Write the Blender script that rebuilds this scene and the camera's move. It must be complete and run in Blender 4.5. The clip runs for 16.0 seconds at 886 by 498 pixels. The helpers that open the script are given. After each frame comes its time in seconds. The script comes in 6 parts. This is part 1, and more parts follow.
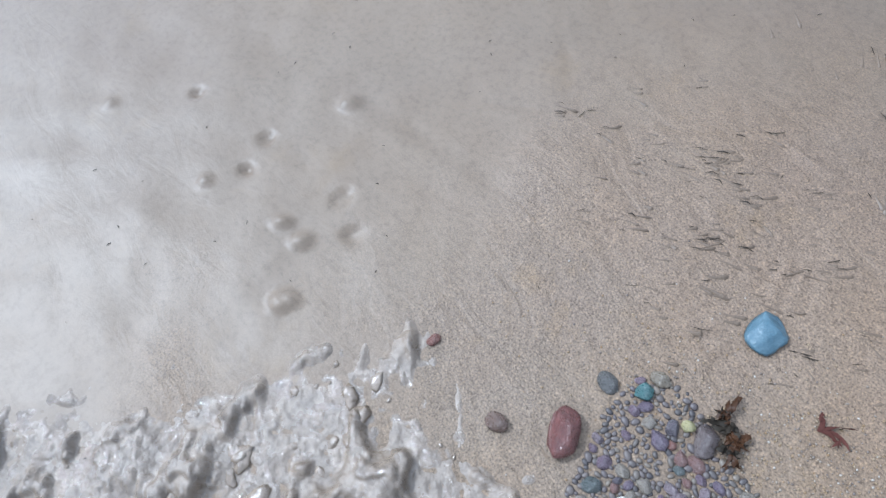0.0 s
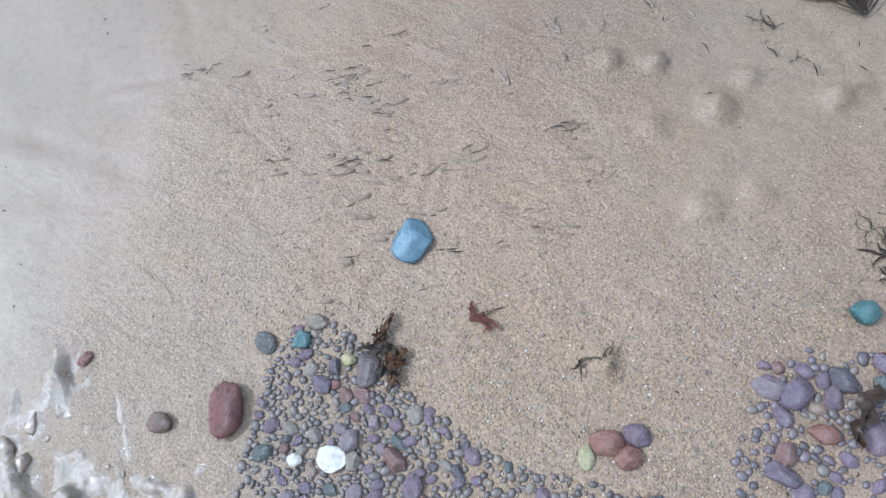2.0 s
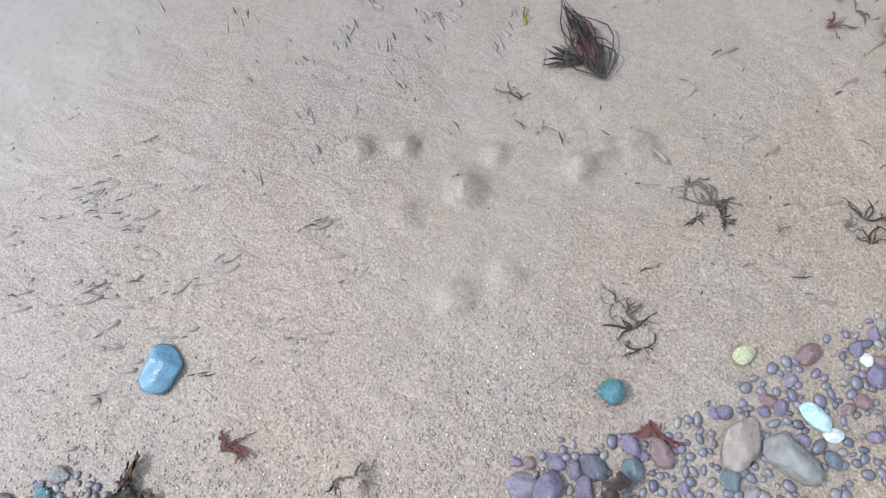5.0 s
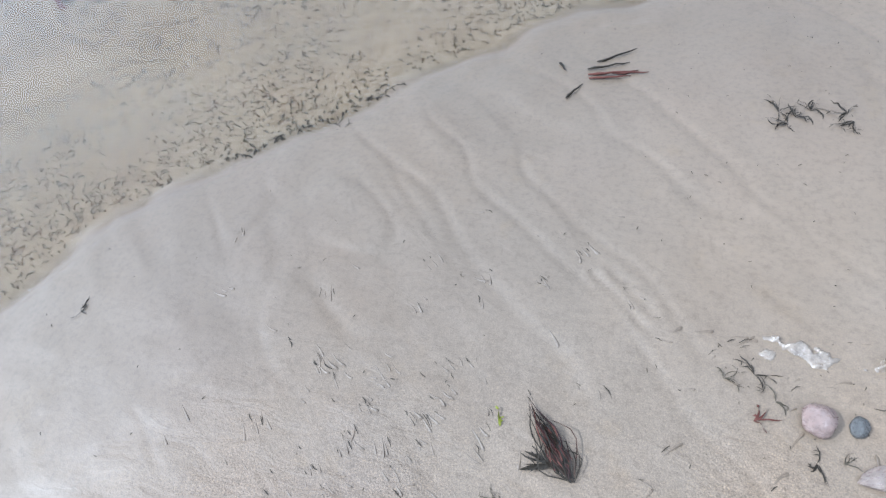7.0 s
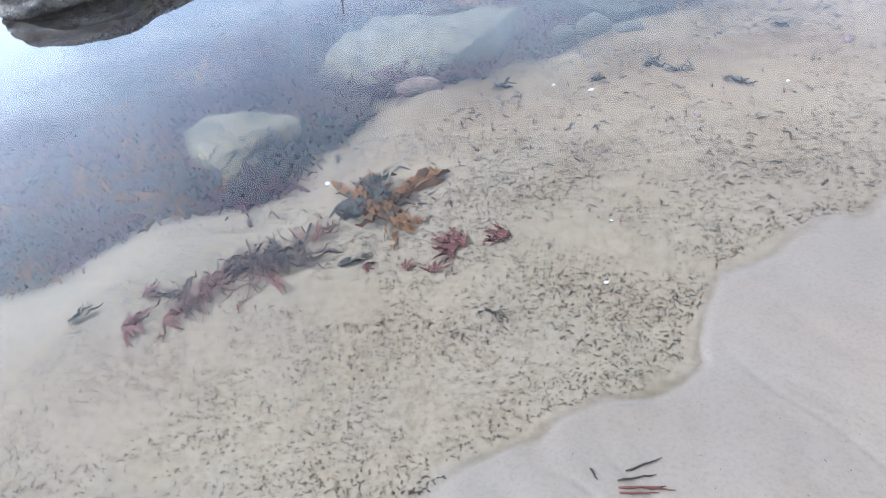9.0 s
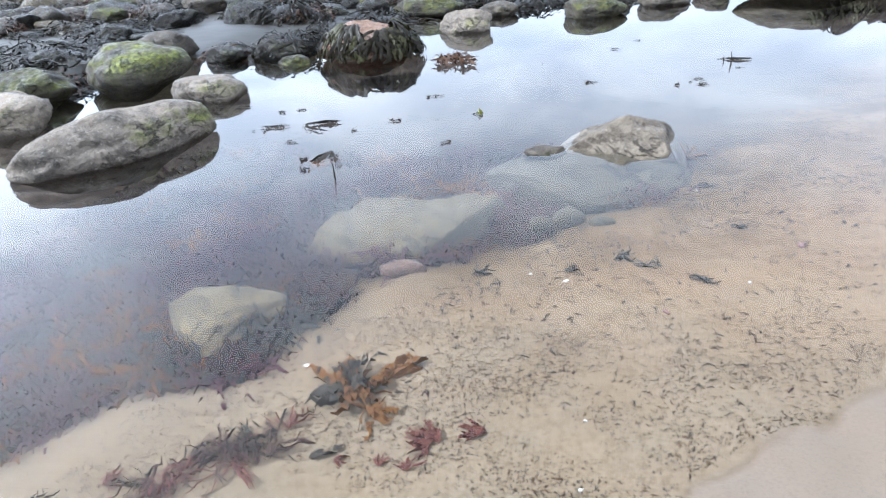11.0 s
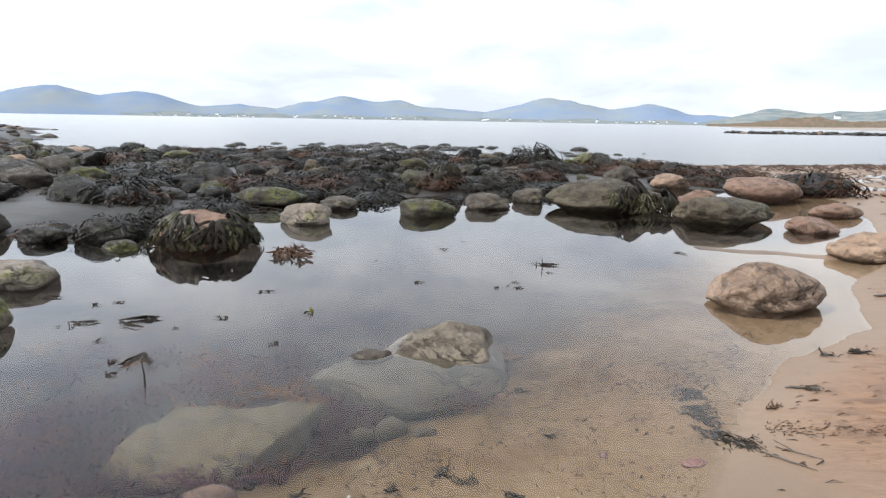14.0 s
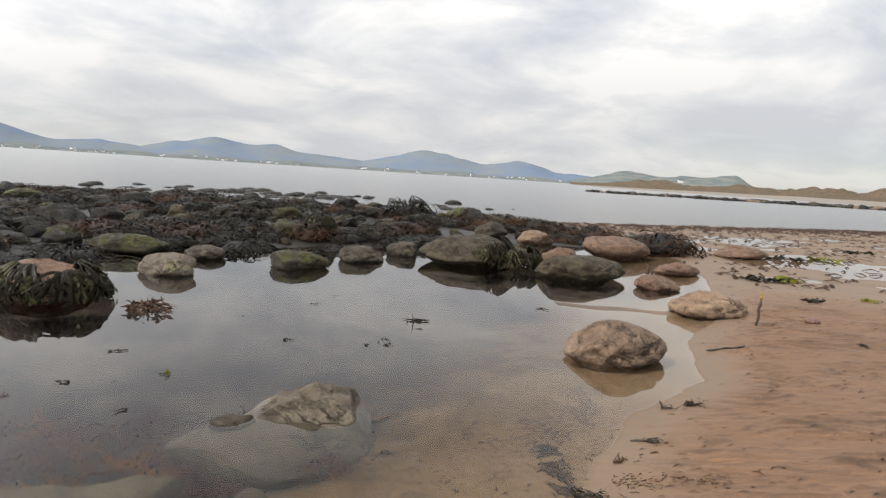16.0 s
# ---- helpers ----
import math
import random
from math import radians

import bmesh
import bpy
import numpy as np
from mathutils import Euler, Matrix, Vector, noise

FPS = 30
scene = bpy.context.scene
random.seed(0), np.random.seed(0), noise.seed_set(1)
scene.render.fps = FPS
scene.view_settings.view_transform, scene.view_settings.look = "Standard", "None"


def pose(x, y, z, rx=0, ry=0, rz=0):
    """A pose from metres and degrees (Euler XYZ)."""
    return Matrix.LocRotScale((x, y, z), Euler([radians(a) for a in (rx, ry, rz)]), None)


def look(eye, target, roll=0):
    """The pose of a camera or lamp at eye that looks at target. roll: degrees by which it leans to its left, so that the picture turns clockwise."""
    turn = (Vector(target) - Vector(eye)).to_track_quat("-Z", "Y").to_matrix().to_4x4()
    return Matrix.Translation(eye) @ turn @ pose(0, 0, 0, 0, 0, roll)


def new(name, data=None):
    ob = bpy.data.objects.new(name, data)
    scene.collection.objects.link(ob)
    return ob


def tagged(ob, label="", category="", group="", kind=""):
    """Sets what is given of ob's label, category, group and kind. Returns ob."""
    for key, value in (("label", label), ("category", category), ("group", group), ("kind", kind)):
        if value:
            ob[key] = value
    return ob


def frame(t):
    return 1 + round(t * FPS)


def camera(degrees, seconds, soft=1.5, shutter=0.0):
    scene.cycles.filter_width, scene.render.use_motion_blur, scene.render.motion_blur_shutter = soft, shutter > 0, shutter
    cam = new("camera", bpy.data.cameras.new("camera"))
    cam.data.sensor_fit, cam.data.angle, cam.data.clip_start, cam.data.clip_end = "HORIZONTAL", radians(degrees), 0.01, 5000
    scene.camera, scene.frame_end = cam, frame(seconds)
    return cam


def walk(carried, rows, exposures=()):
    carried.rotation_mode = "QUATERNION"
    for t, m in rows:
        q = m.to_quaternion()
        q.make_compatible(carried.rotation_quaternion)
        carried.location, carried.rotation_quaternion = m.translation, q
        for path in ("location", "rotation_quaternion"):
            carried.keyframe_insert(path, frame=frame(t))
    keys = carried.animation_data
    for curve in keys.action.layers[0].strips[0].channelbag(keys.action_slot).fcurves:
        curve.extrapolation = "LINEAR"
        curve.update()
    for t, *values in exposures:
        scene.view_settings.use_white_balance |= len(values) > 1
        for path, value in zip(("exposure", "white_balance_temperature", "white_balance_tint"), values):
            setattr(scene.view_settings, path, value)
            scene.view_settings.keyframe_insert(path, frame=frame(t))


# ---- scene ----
cam = camera(70.4, 16.0, soft=1.35)
PATH = [
    (0, (0.276, 0.182, 0.581), (-0.477, 0.625, -1.218), -13.5),
    (0.5, (0.301, 0.203, 0.556), (-0.385, 0.661, -1.266), -12.8),
    (1, (0.348, 0.245, 0.543), (-0.299, 0.714, -1.29), -15.9),
    (1.5, (0.408, 0.289, 0.53), (-0.164, 0.742, -1.332), -20.5),
    (2, (0.456, 0.328, 0.523), (-0.044, 0.826, -1.348), -18.5),
    (2.5, (0.497, 0.368, 0.51), (0.097, 0.941, -1.364), -12.2),
    (3, (0.532, 0.404, 0.509), (0.146, 0.988, -1.364), -13.0),
    (3.2, (0.542, 0.407, 0.506), (0.155, 1.009, -1.361), -12.8),
    (5.3, (0.57, 0.483, 0.516), (0.192, 1.093, -1.35), -13.9),
    (5.5, (0.551, 0.505, 0.543), (0.177, 1.191, -1.298), -11.9),
    (6, (0.556, 0.534, 0.58), (0.153, 1.327, -1.211), -11.0),
    (6.5, (0.54, 0.59, 0.645), (0.097, 1.482, -1.089), -11.9),
    (7, (0.543, 0.638, 0.706), (0.071, 1.637, -0.961), -12.1),
    (7.5, (0.534, 0.696, 0.764), (0.032, 1.772, -0.846), -12.1),
    (8, (0.483, 0.77, 0.89), (0.006, 1.976, -0.632), -12.0),
    (8.5, (0.47, 0.845, 0.999), (-0.144, 2.155, -0.383), -13.9),
    (9, (0.472, 0.849, 1.017), (-0.106, 2.251, -0.286), -9.0),
    (9.5, (0.497, 0.85, 1.07), (-0.07, 2.35, -0.125), -6.9),
    (10, (0.484, 0.888, 1.096), (-0.096, 2.467, 0.013), -6.2),
    (12.5, (0.514, 0.853, 1.193), (0.02, 2.66, 0.494), -1.6),
    (13, (0.528, 0.86, 1.221), (0.087, 2.714, 0.614), -0.5),
    (13.5, (0.544, 0.869, 1.25), (0.248, 2.79, 0.776), -0.2),
    (14, (0.58, 0.904, 1.289), (0.471, 2.861, 0.888), 1.0),
    (14.5, (0.593, 0.873, 1.309), (0.704, 2.842, 0.977), 2.0),
    (15, (0.604, 0.898, 1.323), (0.828, 2.862, 1.018), 3.4),
    (15.5, (0.601, 0.884, 1.347), (0.848, 2.849, 1.064), 3.6),
    (16, (0.615, 0.863, 1.37), (0.892, 2.83, 1.136), 3.7),
]
EXPOSE = [
    (0.0, 0.34, 5150, 7), (3.0, 0.66, 5100, 6), (5.5, 0.80, 5050, 6), (7.0, 0.86, 5050, 6), (8.5, 1.14, 4800, 6), (10.0, 1.28, 5150, 7),
    (12.5, 1.15, 5550, 8), (13.2, 0.92, 5700, 8), (14.0, 0.50, 6100, 9), (15.0, 0.10, 6500, 10), (16.0, -0.05, 6700, 10),
]
walk(cam, [(t, look(eye, target, roll)) for t, eye, target, roll in PATH], EXPOSE)

# ---------------------------------------------------------------- light
SUN_AZ, SUN_EL = -112.0, 48.0
toward = Vector((math.sin(radians(SUN_AZ)) * math.cos(radians(SUN_EL)), math.cos(radians(SUN_AZ)) * math.cos(radians(SUN_EL)), math.sin(radians(SUN_EL))))
world = bpy.data.worlds.new("sky")
scene.world = world
world.use_nodes = True
wn, wl = world.node_tree.nodes, world.node_tree.links
wn.clear()


def node(nodes, kind, **settings):
    n = nodes.new(kind)
    for key, value in settings.items():
        n.inputs[key].default_value = value
    return n


def build_sky():
    out = wn.new("ShaderNodeOutputWorld")
    sky = wn.new("ShaderNodeTexSky")
    sky.sky_type, sky.sun_disc = "NISHITA", False
    sky.sun_elevation, sky.sun_rotation = radians(SUN_EL), radians(SUN_AZ)
    clear = node(wn, "ShaderNodeBackground", Strength=0.12)
    wl.new(sky.outputs[0], clear.inputs[0])
    # Cloud layer: the way up is laid onto a flat sheet, so that the banks narrow towards the horizon.
    co = wn.new("ShaderNodeTexCoord")
    sep = wn.new("ShaderNodeSeparateXYZ")
    wl.new(co.outputs["Generated"], sep.inputs[0])
    lift = wn.new("ShaderNodeMath")
    lift.operation, lift.inputs[1].default_value = "MAXIMUM", 0.0
    wl.new(sep.outputs[2], lift.inputs[0])
    add = wn.new("ShaderNodeMath")
    add.operation, add.inputs[1].default_value = "ADD", 0.22
    wl.new(lift.outputs[0], add.inputs[0])
    flat = []
    for i in (0, 1):
        d = wn.new("ShaderNodeMath")
        d.operation = "DIVIDE"
        wl.new(sep.outputs[i], d.inputs[0])
        wl.new(add.outputs[0], d.inputs[1])
        flat.append(d)
    comb = wn.new("ShaderNodeCombineXYZ")
    wl.new(flat[0].outputs[0], comb.inputs[0])
    wl.new(flat[1].outputs[0], comb.inputs[1])
    banks = node(wn, "ShaderNodeTexNoise", Scale=1.35, Detail=8.0, Roughness=0.56, Distortion=0.35)
    wl.new(comb.outputs[0], banks.inputs["Vector"])
    tone = wn.new("ShaderNodeValToRGB")
    tone.color_ramp.elements[0].position, tone.color_ramp.elements[0].color = 0.38, (0.58, 0.63, 0.725, 1)
    tone.color_ramp.elements[1].position, tone.color_ramp.elements[1].color = 0.60, (1.12, 1.12, 1.12, 1)
    mid = tone.color_ramp.elements.new(0.5)
    mid.color = (0.83, 0.86, 0.905, 1)
    wl.new(banks.outputs[0], tone.inputs[0])
    # thin cloud glows broadly round the veiled sun
    aim = wn.new("ShaderNodeVectorMath")
    aim.operation = "DOT_PRODUCT"
    wl.new(co.outputs["Generated"], aim.inputs[0])
    aim.inputs[1].default_value = toward
    glow = wn.new("ShaderNodeMath")
    glow.operation, glow.inputs[1].default_value = "MAXIMUM", 0.0
    wl.new(aim.outputs["Value"], glow.inputs[0])
    wide = wn.new("ShaderNodeMath")
    wide.operation, wide.inputs[1].default_value = "POWER", 1.4
    wl.new(glow.outputs[0], wide.inputs[0])
    power = wn.new("ShaderNodeMath")
    power.operation, power.inputs[1].default_value = "MULTIPLY_ADD", 1.4
    wl.new(wide.outputs[0], power.inputs[0])
    # a bright bank of cloud stands over the bay; higher up the cover is thinner
    dome = wn.new("ShaderNodeValToRGB")
    el = dome.color_ramp.elements
    for _ in range(4):
        el.new(0.5)
    for q, (at, v) in zip(el, ((0.0, 0.80), (0.07, 0.83), (0.19, 0.98), (0.30, 1.06), (0.48, 1.06), (1.0, 1.06))):
        q.position, q.color = at, (v, v, v, 1)
    wl.new(lift.outputs[0], dome.inputs[0])
    wl.new(dome.outputs[0], power.inputs[2])
    cloud = wn.new("ShaderNodeBackground")
    wl.new(power.outputs[0], cloud.inputs["Strength"])
    # the banks run together low over the horizon
    low = wn.new("ShaderNodeMapRange")
    for i, v in ((1, 0.08), (2, 0.32), (3, 0.58), (4, 0.0)):
        low.inputs[i].default_value = v
    wl.new(lift.outputs[0], low.inputs[0])
    veil = wn.new("ShaderNodeMix")
    veil.data_type = "RGBA"
    wl.new(low.outputs[0], veil.inputs[0])
    wl.new(tone.outputs[0], veil.inputs[6])
    veil.inputs[7].default_value = (0.9, 0.915, 0.94, 1)
    wl.new(veil.outputs[2], cloud.inputs[0])
    cover = node(wn, "ShaderNodeTexNoise", Scale=0.45, Detail=5.0, Roughness=0.55)
    wl.new(comb.outputs[0], cover.inputs["Vector"])
    thick = wn.new("ShaderNodeMapRange")
    for i, v in ((1, 0.27), (2, 0.48), (3, 0.55), (4, 1.0)):
        thick.inputs[i].default_value = v
    wl.new(cover.outputs[0], thick.inputs[0])
    mix = wn.new("ShaderNodeMixShader")
    wl.new(thick.outputs[0], mix.inputs[0])
    wl.new(clear.outputs[0], mix.inputs[1])
    wl.new(cloud.outputs[0], mix.inputs[2])
    wl.new(mix.outputs[0], out.inputs[0])


build_sky()
sun = new("sun", bpy.data.lights.new("sun", "SUN"))
sun.data.energy, sun.data.angle, sun.data.color = 3.8, radians(5), (1.0, 0.95, 0.87)
sun.matrix_world = look(toward * 30, (0, 0, 0))


# ---------------------------------------------------------------- numbers
def lattice(ix, iy, iz):
    n = (ix * 374761393 + iy * 668265263 + iz * 2147483647) & 0xFFFFFFFF
    n = ((n ^ (n >> 13)) * 1274126177) & 0xFFFFFFFF
    return ((n ^ (n >> 16)) & 0xFFFF) / 65535.0


def vnoise(p):
    """Smooth value noise, -1 to 1, for rows of points."""
    p = np.asarray(p, float)
    i = np.floor(p).astype(np.int64)
    f = p - i
    f = f * f * (3 - 2 * f)
    total = 0
    for dx in (0, 1):
        for dy in (0, 1):
            for dz in (0, 1):
                w = (f[:, 0] if dx else 1 - f[:, 0]) * (f[:, 1] if dy else 1 - f[:, 1]) * (f[:, 2] if dz else 1 - f[:, 2])
                total = total + w * lattice(i[:, 0] + dx, i[:, 1] + dy, i[:, 2] + dz)
    return total * 2 - 1


def fbm(p, octaves=4, gain=0.5):
    p = np.asarray(p, float)
    total, amp = 0, 1.0
    for k in range(octaves):
        total = total + amp * vnoise(p * 2.0**k + 17.3 * k)
        amp *= gain
    return total


def plan(x, y, scale, seed=0.0):
    x, y = np.asarray(x, float), np.asarray(y, float)
    return np.stack([np.ravel(x) * scale + seed, np.ravel(y) * scale - seed, np.full(x.size, seed * 0.37)], 1)


def smooth(a, b, v):
    t = np.clip((v - a) / (b - a), 0, 1)
    return t * t * (3 - 2 * t)


# The pool's edge on the sand side, from behind the camera to the far wet flats.
EDGE_Y = [-60, -8, -0.5, 0.2, 0.6, 0.84, 1.02, 1.28, 1.43, 1.54, 1.7, 1.96, 2.16, 2.4, 3.14, 3.6, 4.3, 5.0, 6.2, 7.1, 9.0, 12.0, 16.0, 60.0]
EDGE_X = [-60, -14, -4.0, -1.4, -0.5, -0.24, -0.16, 0.12, 0.3, 0.43, 0.6, 0.64, 0.87, 1.12, 1.5, 1.78, 2.3, 3.18, 3.7, 4.6, 5.6, 7.0, 8.5, 9.0]


def shore(x, y):
    """Signed distance to the pool's edge: plus on the sand."""
    x, y = np.ravel(np.asarray(x, float)), np.ravel(np.asarray(y, float))
    best = np.full(x.size, 1e9)
    for k in range(len(EDGE_X) - 1):
        ax, ay, bx, by = EDGE_X[k], EDGE_Y[k], EDGE_X[k + 1], EDGE_Y[k + 1]
        t = np.clip(((x - ax) * (bx - ax) + (y - ay) * (by - ay)) / ((bx - ax) ** 2 + (by - ay) ** 2), 0, 1)
        best = np.minimum(best, np.hypot(x - ax - t * (bx - ax), y - ay - t * (by - ay)))
    best = best * np.where(x > np.interp(y, EDGE_Y, EDGE_X), 1, -1)
    wig = 0.03 * vnoise(plan(x, y, 5.0, 3.1)) + 0.012 * vnoise(plan(x, y, 21.0, 1.7))
    return best + wig * smooth(0.9, 1.6, y)


BUMPS = [  # x, y, radius, height: worm mounds and dents in the sand
    (0.38, 0.669, 0.012, 0.008), (0.415, 0.682, 0.012, 0.007), (0.489, 0.697, 0.010, 0.006), (0.561, 0.707, 0.013, 0.007),
    (0.598, 0.736, 0.014, 0.008), (0.484, 0.657, 0.016, 0.009), (0.47, 0.665, 0.012, 0.006), (0.575, 0.728, 0.012, 0.007),
    (-0.08, 0.22, 0.008, 0.006), (-0.05, 0.22, 0.011, 0.007), (-0.06, 0.28, 0.012, -0.005), (-0.18, 0.19, 0.007, 0.005), (-0.29, 0.25, 0.008, -0.005),
    (-0.35, 0.17, 0.007, 0.004), (-0.18, 0.27, 0.010, -0.006), (-0.16, 0.23, 0.007, -0.005), (-0.01, 0.17, 0.012, 0.006), (-0.02, 0.26, 0.010, -0.005), (-0.15, 0.36, 0.012, 0.005),
    (0.53, 0.60, 0.012, 0.005), (0.44, 0.62, 0.012, 0.005), (0.50, 0.57, 0.014, 0.006), (0.477, 0.425, 0.012, 0.006),
]


GROOVES = [  # from x, y to x, y, width, depth: rills and low ledges in the wet sand
    (0.145, 1.249, 0.25, 1.157, 0.005, 0.0014), (0.25, 1.157, 0.384, 1.005, 0.004, 0.0016), (0.54, 1.042, 0.608, 0.968, 0.005, 0.0032), (0.56, 1.05, 0.616, 0.985, 0.004, 0.0026),
    (-0.15, 0.374, 0.05, 0.397, 0.010, 0.0016), (-0.057, 0.444, 0.063, 0.536, 0.004, 0.0022), (0.063, 0.536, 0.21, 0.608, 0.004, 0.0022), (0.015, 0.526, -0.074, 0.622, 0.004, 0.0014),
    (0.05, 0.76, 0.17, 0.655, 0.004, 0.0012), (0.64, 1.12, 0.78, 1.01, 0.006, 0.0012), (0.70, 1.20, 0.92, 1.02, 0.006, 0.0012), (0.45, 1.16, 0.54, 1.05, 0.005, 0.001),
    (0.285, 0.472, 0.272, 0.52, 0.0045, 0.003), (0.300, 0.476, 0.288, 0.525, 0.0045, 0.003), (0.314, 0.478, 0.304, 0.52, 0.0045, 0.003), (0.283, 0.43, 0.262, 0.395, 0.006, 0.004), (0.298, 0.42, 0.290, 0.385, 0.006, 0.003),
]


# Where the dark weedy bed of the pool gives way to clean sand.
BED_Y = [0.5, 1.6, 1.75, 2.1, 2.4, 2.68, 2.95, 3.3, 3.8, 4.05, 4.7, 5.1, 5.7, 6.8, 7.7, 8.2, 9.0]
BED_X = [-3.0, -1.5, -1.18, -0.92, -0.82, -0.6, -0.48, -0.06, 0.42, 0.66, 0.92, 1.18, 1.52, 2.1, 2.8, 3.9, 5.0]


def spit_line(x):
    return np.interp(x, [-30, -9, -5.2, -3.6, -1.0, 3.0, 6.0, 9.0], [-8, -2, 4.2, 7.2, 9.6, 11.2, 12.5, 15])


def spit_at(x, y):
    return smooth(-0.4, 2.6, y - spit_line(x)) * smooth(8.5, 5.5, x)


def bed_at(x, y):
    wig = 0.2 * fbm(plan(x, y, 2.6, 7.0), 4)
    soft = 0.34 + 0.35 * smooth(3.6, 5.5, y)
    return smooth(1, -1, (x - np.interp(y, BED_Y, BED_X) + wig * smooth(1.4, 2.2, y)) / soft)


def coarse_at(x, y):
    """Where drained, gritty sand lies over the smooth silt."""
    wig = 0.16 * fbm(plan(x, y, 5.0, 4.4), 4)
    return smooth(-0.06, 0.16, x + wig) * smooth(0.90, 0.62, y - 0.25 * (x - 0.5) + wig)


def rip_at(x, y, d):
    wig = 0.5 * fbm(plan(x, y, 0.9, 2.2), 3)
    return smooth(0.9, 2.6, x + wig) * smooth(1.0, 3.2, y + wig) * smooth(9.5, 7, y) * smooth(0.05, 0.5, d) * smooth(9, 6, x)


def scarps(x, y):
    """Small steps that draining water cuts into the sand: their height, and a mask where their feet are darker."""
    lay, foot = 0.010 * fbm(np.stack([x * 2.0, y * 11 + 3 * vnoise(plan(x, y, 1.2, 1.0)), x * 0], 1), 3), 0
    for many, tall, salt in ((6.5, 0.024, 2.0), (14.0, 0.013, 5.0)):
        line = y * many + 0.16 * many * x + 1.7 * fbm(np.stack([x * 1.2, y * 2.6, x * 0 + salt], 1), 3)
        saw = line - np.floor(line)
        torn = smooth(-0.2, 0.5, vnoise(np.stack([x * 2.4, y * 7.0, x * 0 + salt], 1)) + 0.4 * vnoise(np.stack([x * 9, y * 16.0, x * 0 + salt], 1)))
        lay = lay + tall * (1 - saw) * smooth(0.0, 0.25, saw) * torn
        foot = np.maximum(foot, torn * smooth(0.35, 0.12, saw) * smooth(0.0, 0.08, saw))
    return lay, foot


def height(x, y):
    """The ground's height over the pool's water."""
    shape = np.shape(x)
    x, y = np.ravel(np.asarray(x, float)), np.ravel(np.asarray(y, float))
    d = shore(x, y)
    land = 0.052 * (1 - np.exp(-np.maximum(d, 0) / 0.32)) + 0.008 * np.clip(d, 0, 6) * smooth(3, -2, y) + 0.006 * smooth(0, 0.03, d) * smooth(2.4, 1.6, y)
    pool = -0.05 * (1 - np.exp(-np.maximum(-d, 0) / 0.4)) - 0.035 * np.clip(-d, 0, 3.2)
    z = np.where(d > 0, land, pool)
    # the spit of boulders, which parts the pool from the sea
    z = z - 0.10 * bed_at(x, y) * smooth(0.3, 1.2, -d)
    spit = spit_at(x, y)
    z = z * (1 - spit) + spit * (0.03 + 0.10 * smooth(0.6, 4.0, y - spit_line(x)) + 0.07 * vnoise(plan(x, y, 0.45, 5.0)) + 0.05 * vnoise(plan(x, y, 1.3, 2.0)))
    # the sea's floor
    line = np.interp(x, [-200, -14, -3, 8, 24, 120, 400], [23, 21, 22.5, 21.6, 27.6, 60, 160])
    z = z - smooth(-3, 8, y - line) * 0.5
    # the stony bank that the spit climbs to
    az, far = np.degrees(np.arctan2(x, np.maximum(y, 0.01))), np.hypot(x, y)
    bank = smooth(-30, -43, az + 2.5 * vnoise(plan(x, y, 0.25, 3.0))) * smooth(12, 24, far) * smooth(90, 60, far) * smooth(0, 4, y)
    z = z * (1 - bank) + bank * (0.78 + 0.12 * vnoise(plan(x, y, 0.3, 4.0)))
    z = z + 0.010 * vnoise(plan(x, y, 0.9, 8.0)) * smooth(0.2, 3, np.abs(d)) + 0.0028 * fbm(plan(x, y, 11.0, 4.0), 3) + 0.0003 * fbm(np.stack([(0.8 * x - 0.6 * y) * 22, (0.6 * x + 0.8 * y) * 48, 0 * x], 1), 3) * smooth(1.6, 1.2, y)
    flats = smooth(4.5, 7.5, x) * smooth(8.5, 12, y + 0.15 * x)
    z = z * (1 - flats) + flats * (0.010 * fbm(plan(x, y, 0.8, 9.0), 3) + 0.002 + 0.04 * smooth(4, 1.5, line - y) - smooth(-1, 6, y - line) * 0.5)
    bar = np.clip((x - 2.9) / 1.2, 0, 1)
    z = np.maximum(z, 0.008 - 0.07 * np.abs(y - (7.62 - 0.28 * bar) - 0.03 * np.sin(9 * x)) - np.maximum(2.9 - x, 0) - np.maximum(x - 4.3, 0))
    # drainage ripples on the sand beside the boulders
    rip = rip_at(x, y, d)
    z = z + rip * scarps(x, y)[0]
    for bx, by, r, h in BUMPS:
        k = np.nonzero((np.abs(x - bx) < 3 * r) & (np.abs(y - by) < 3 * r))[0]
        u, v = x[k], y[k]
        q = ((u - bx) ** 2 + (v - by) ** 2) / (r * r) * (1.25 + 0.75 * vnoise(plan(u, v, 100.0, bx * 9)))
        z[k] += 1.3 * h * np.exp(-np.abs(q) ** 3.2) * (0.75 + 0.6 * vnoise(plan(u, v, 110.0, by * 7)))
    # soft rills that run to the pool
    run = np.abs(vnoise(np.stack([(0.68 * x + 0.73 * y) * 15.0, (0.73 * x - 0.68 * y) * 3.6 + 0.8 * vnoise(plan(x, y, 6, 2.0)), x * 0 + 4.2], 1) + 0.25 * vnoise(plan(x, y, 9, 6.0))[:, None]))
    z = z - 0.0018 * smooth(0.22, 0.0, run) * smooth(0.0, 0.15, d) * smooth(0.6, 0.95, y + 0.25 * (x - 0.4)) * smooth(2.2, 1.6, y)
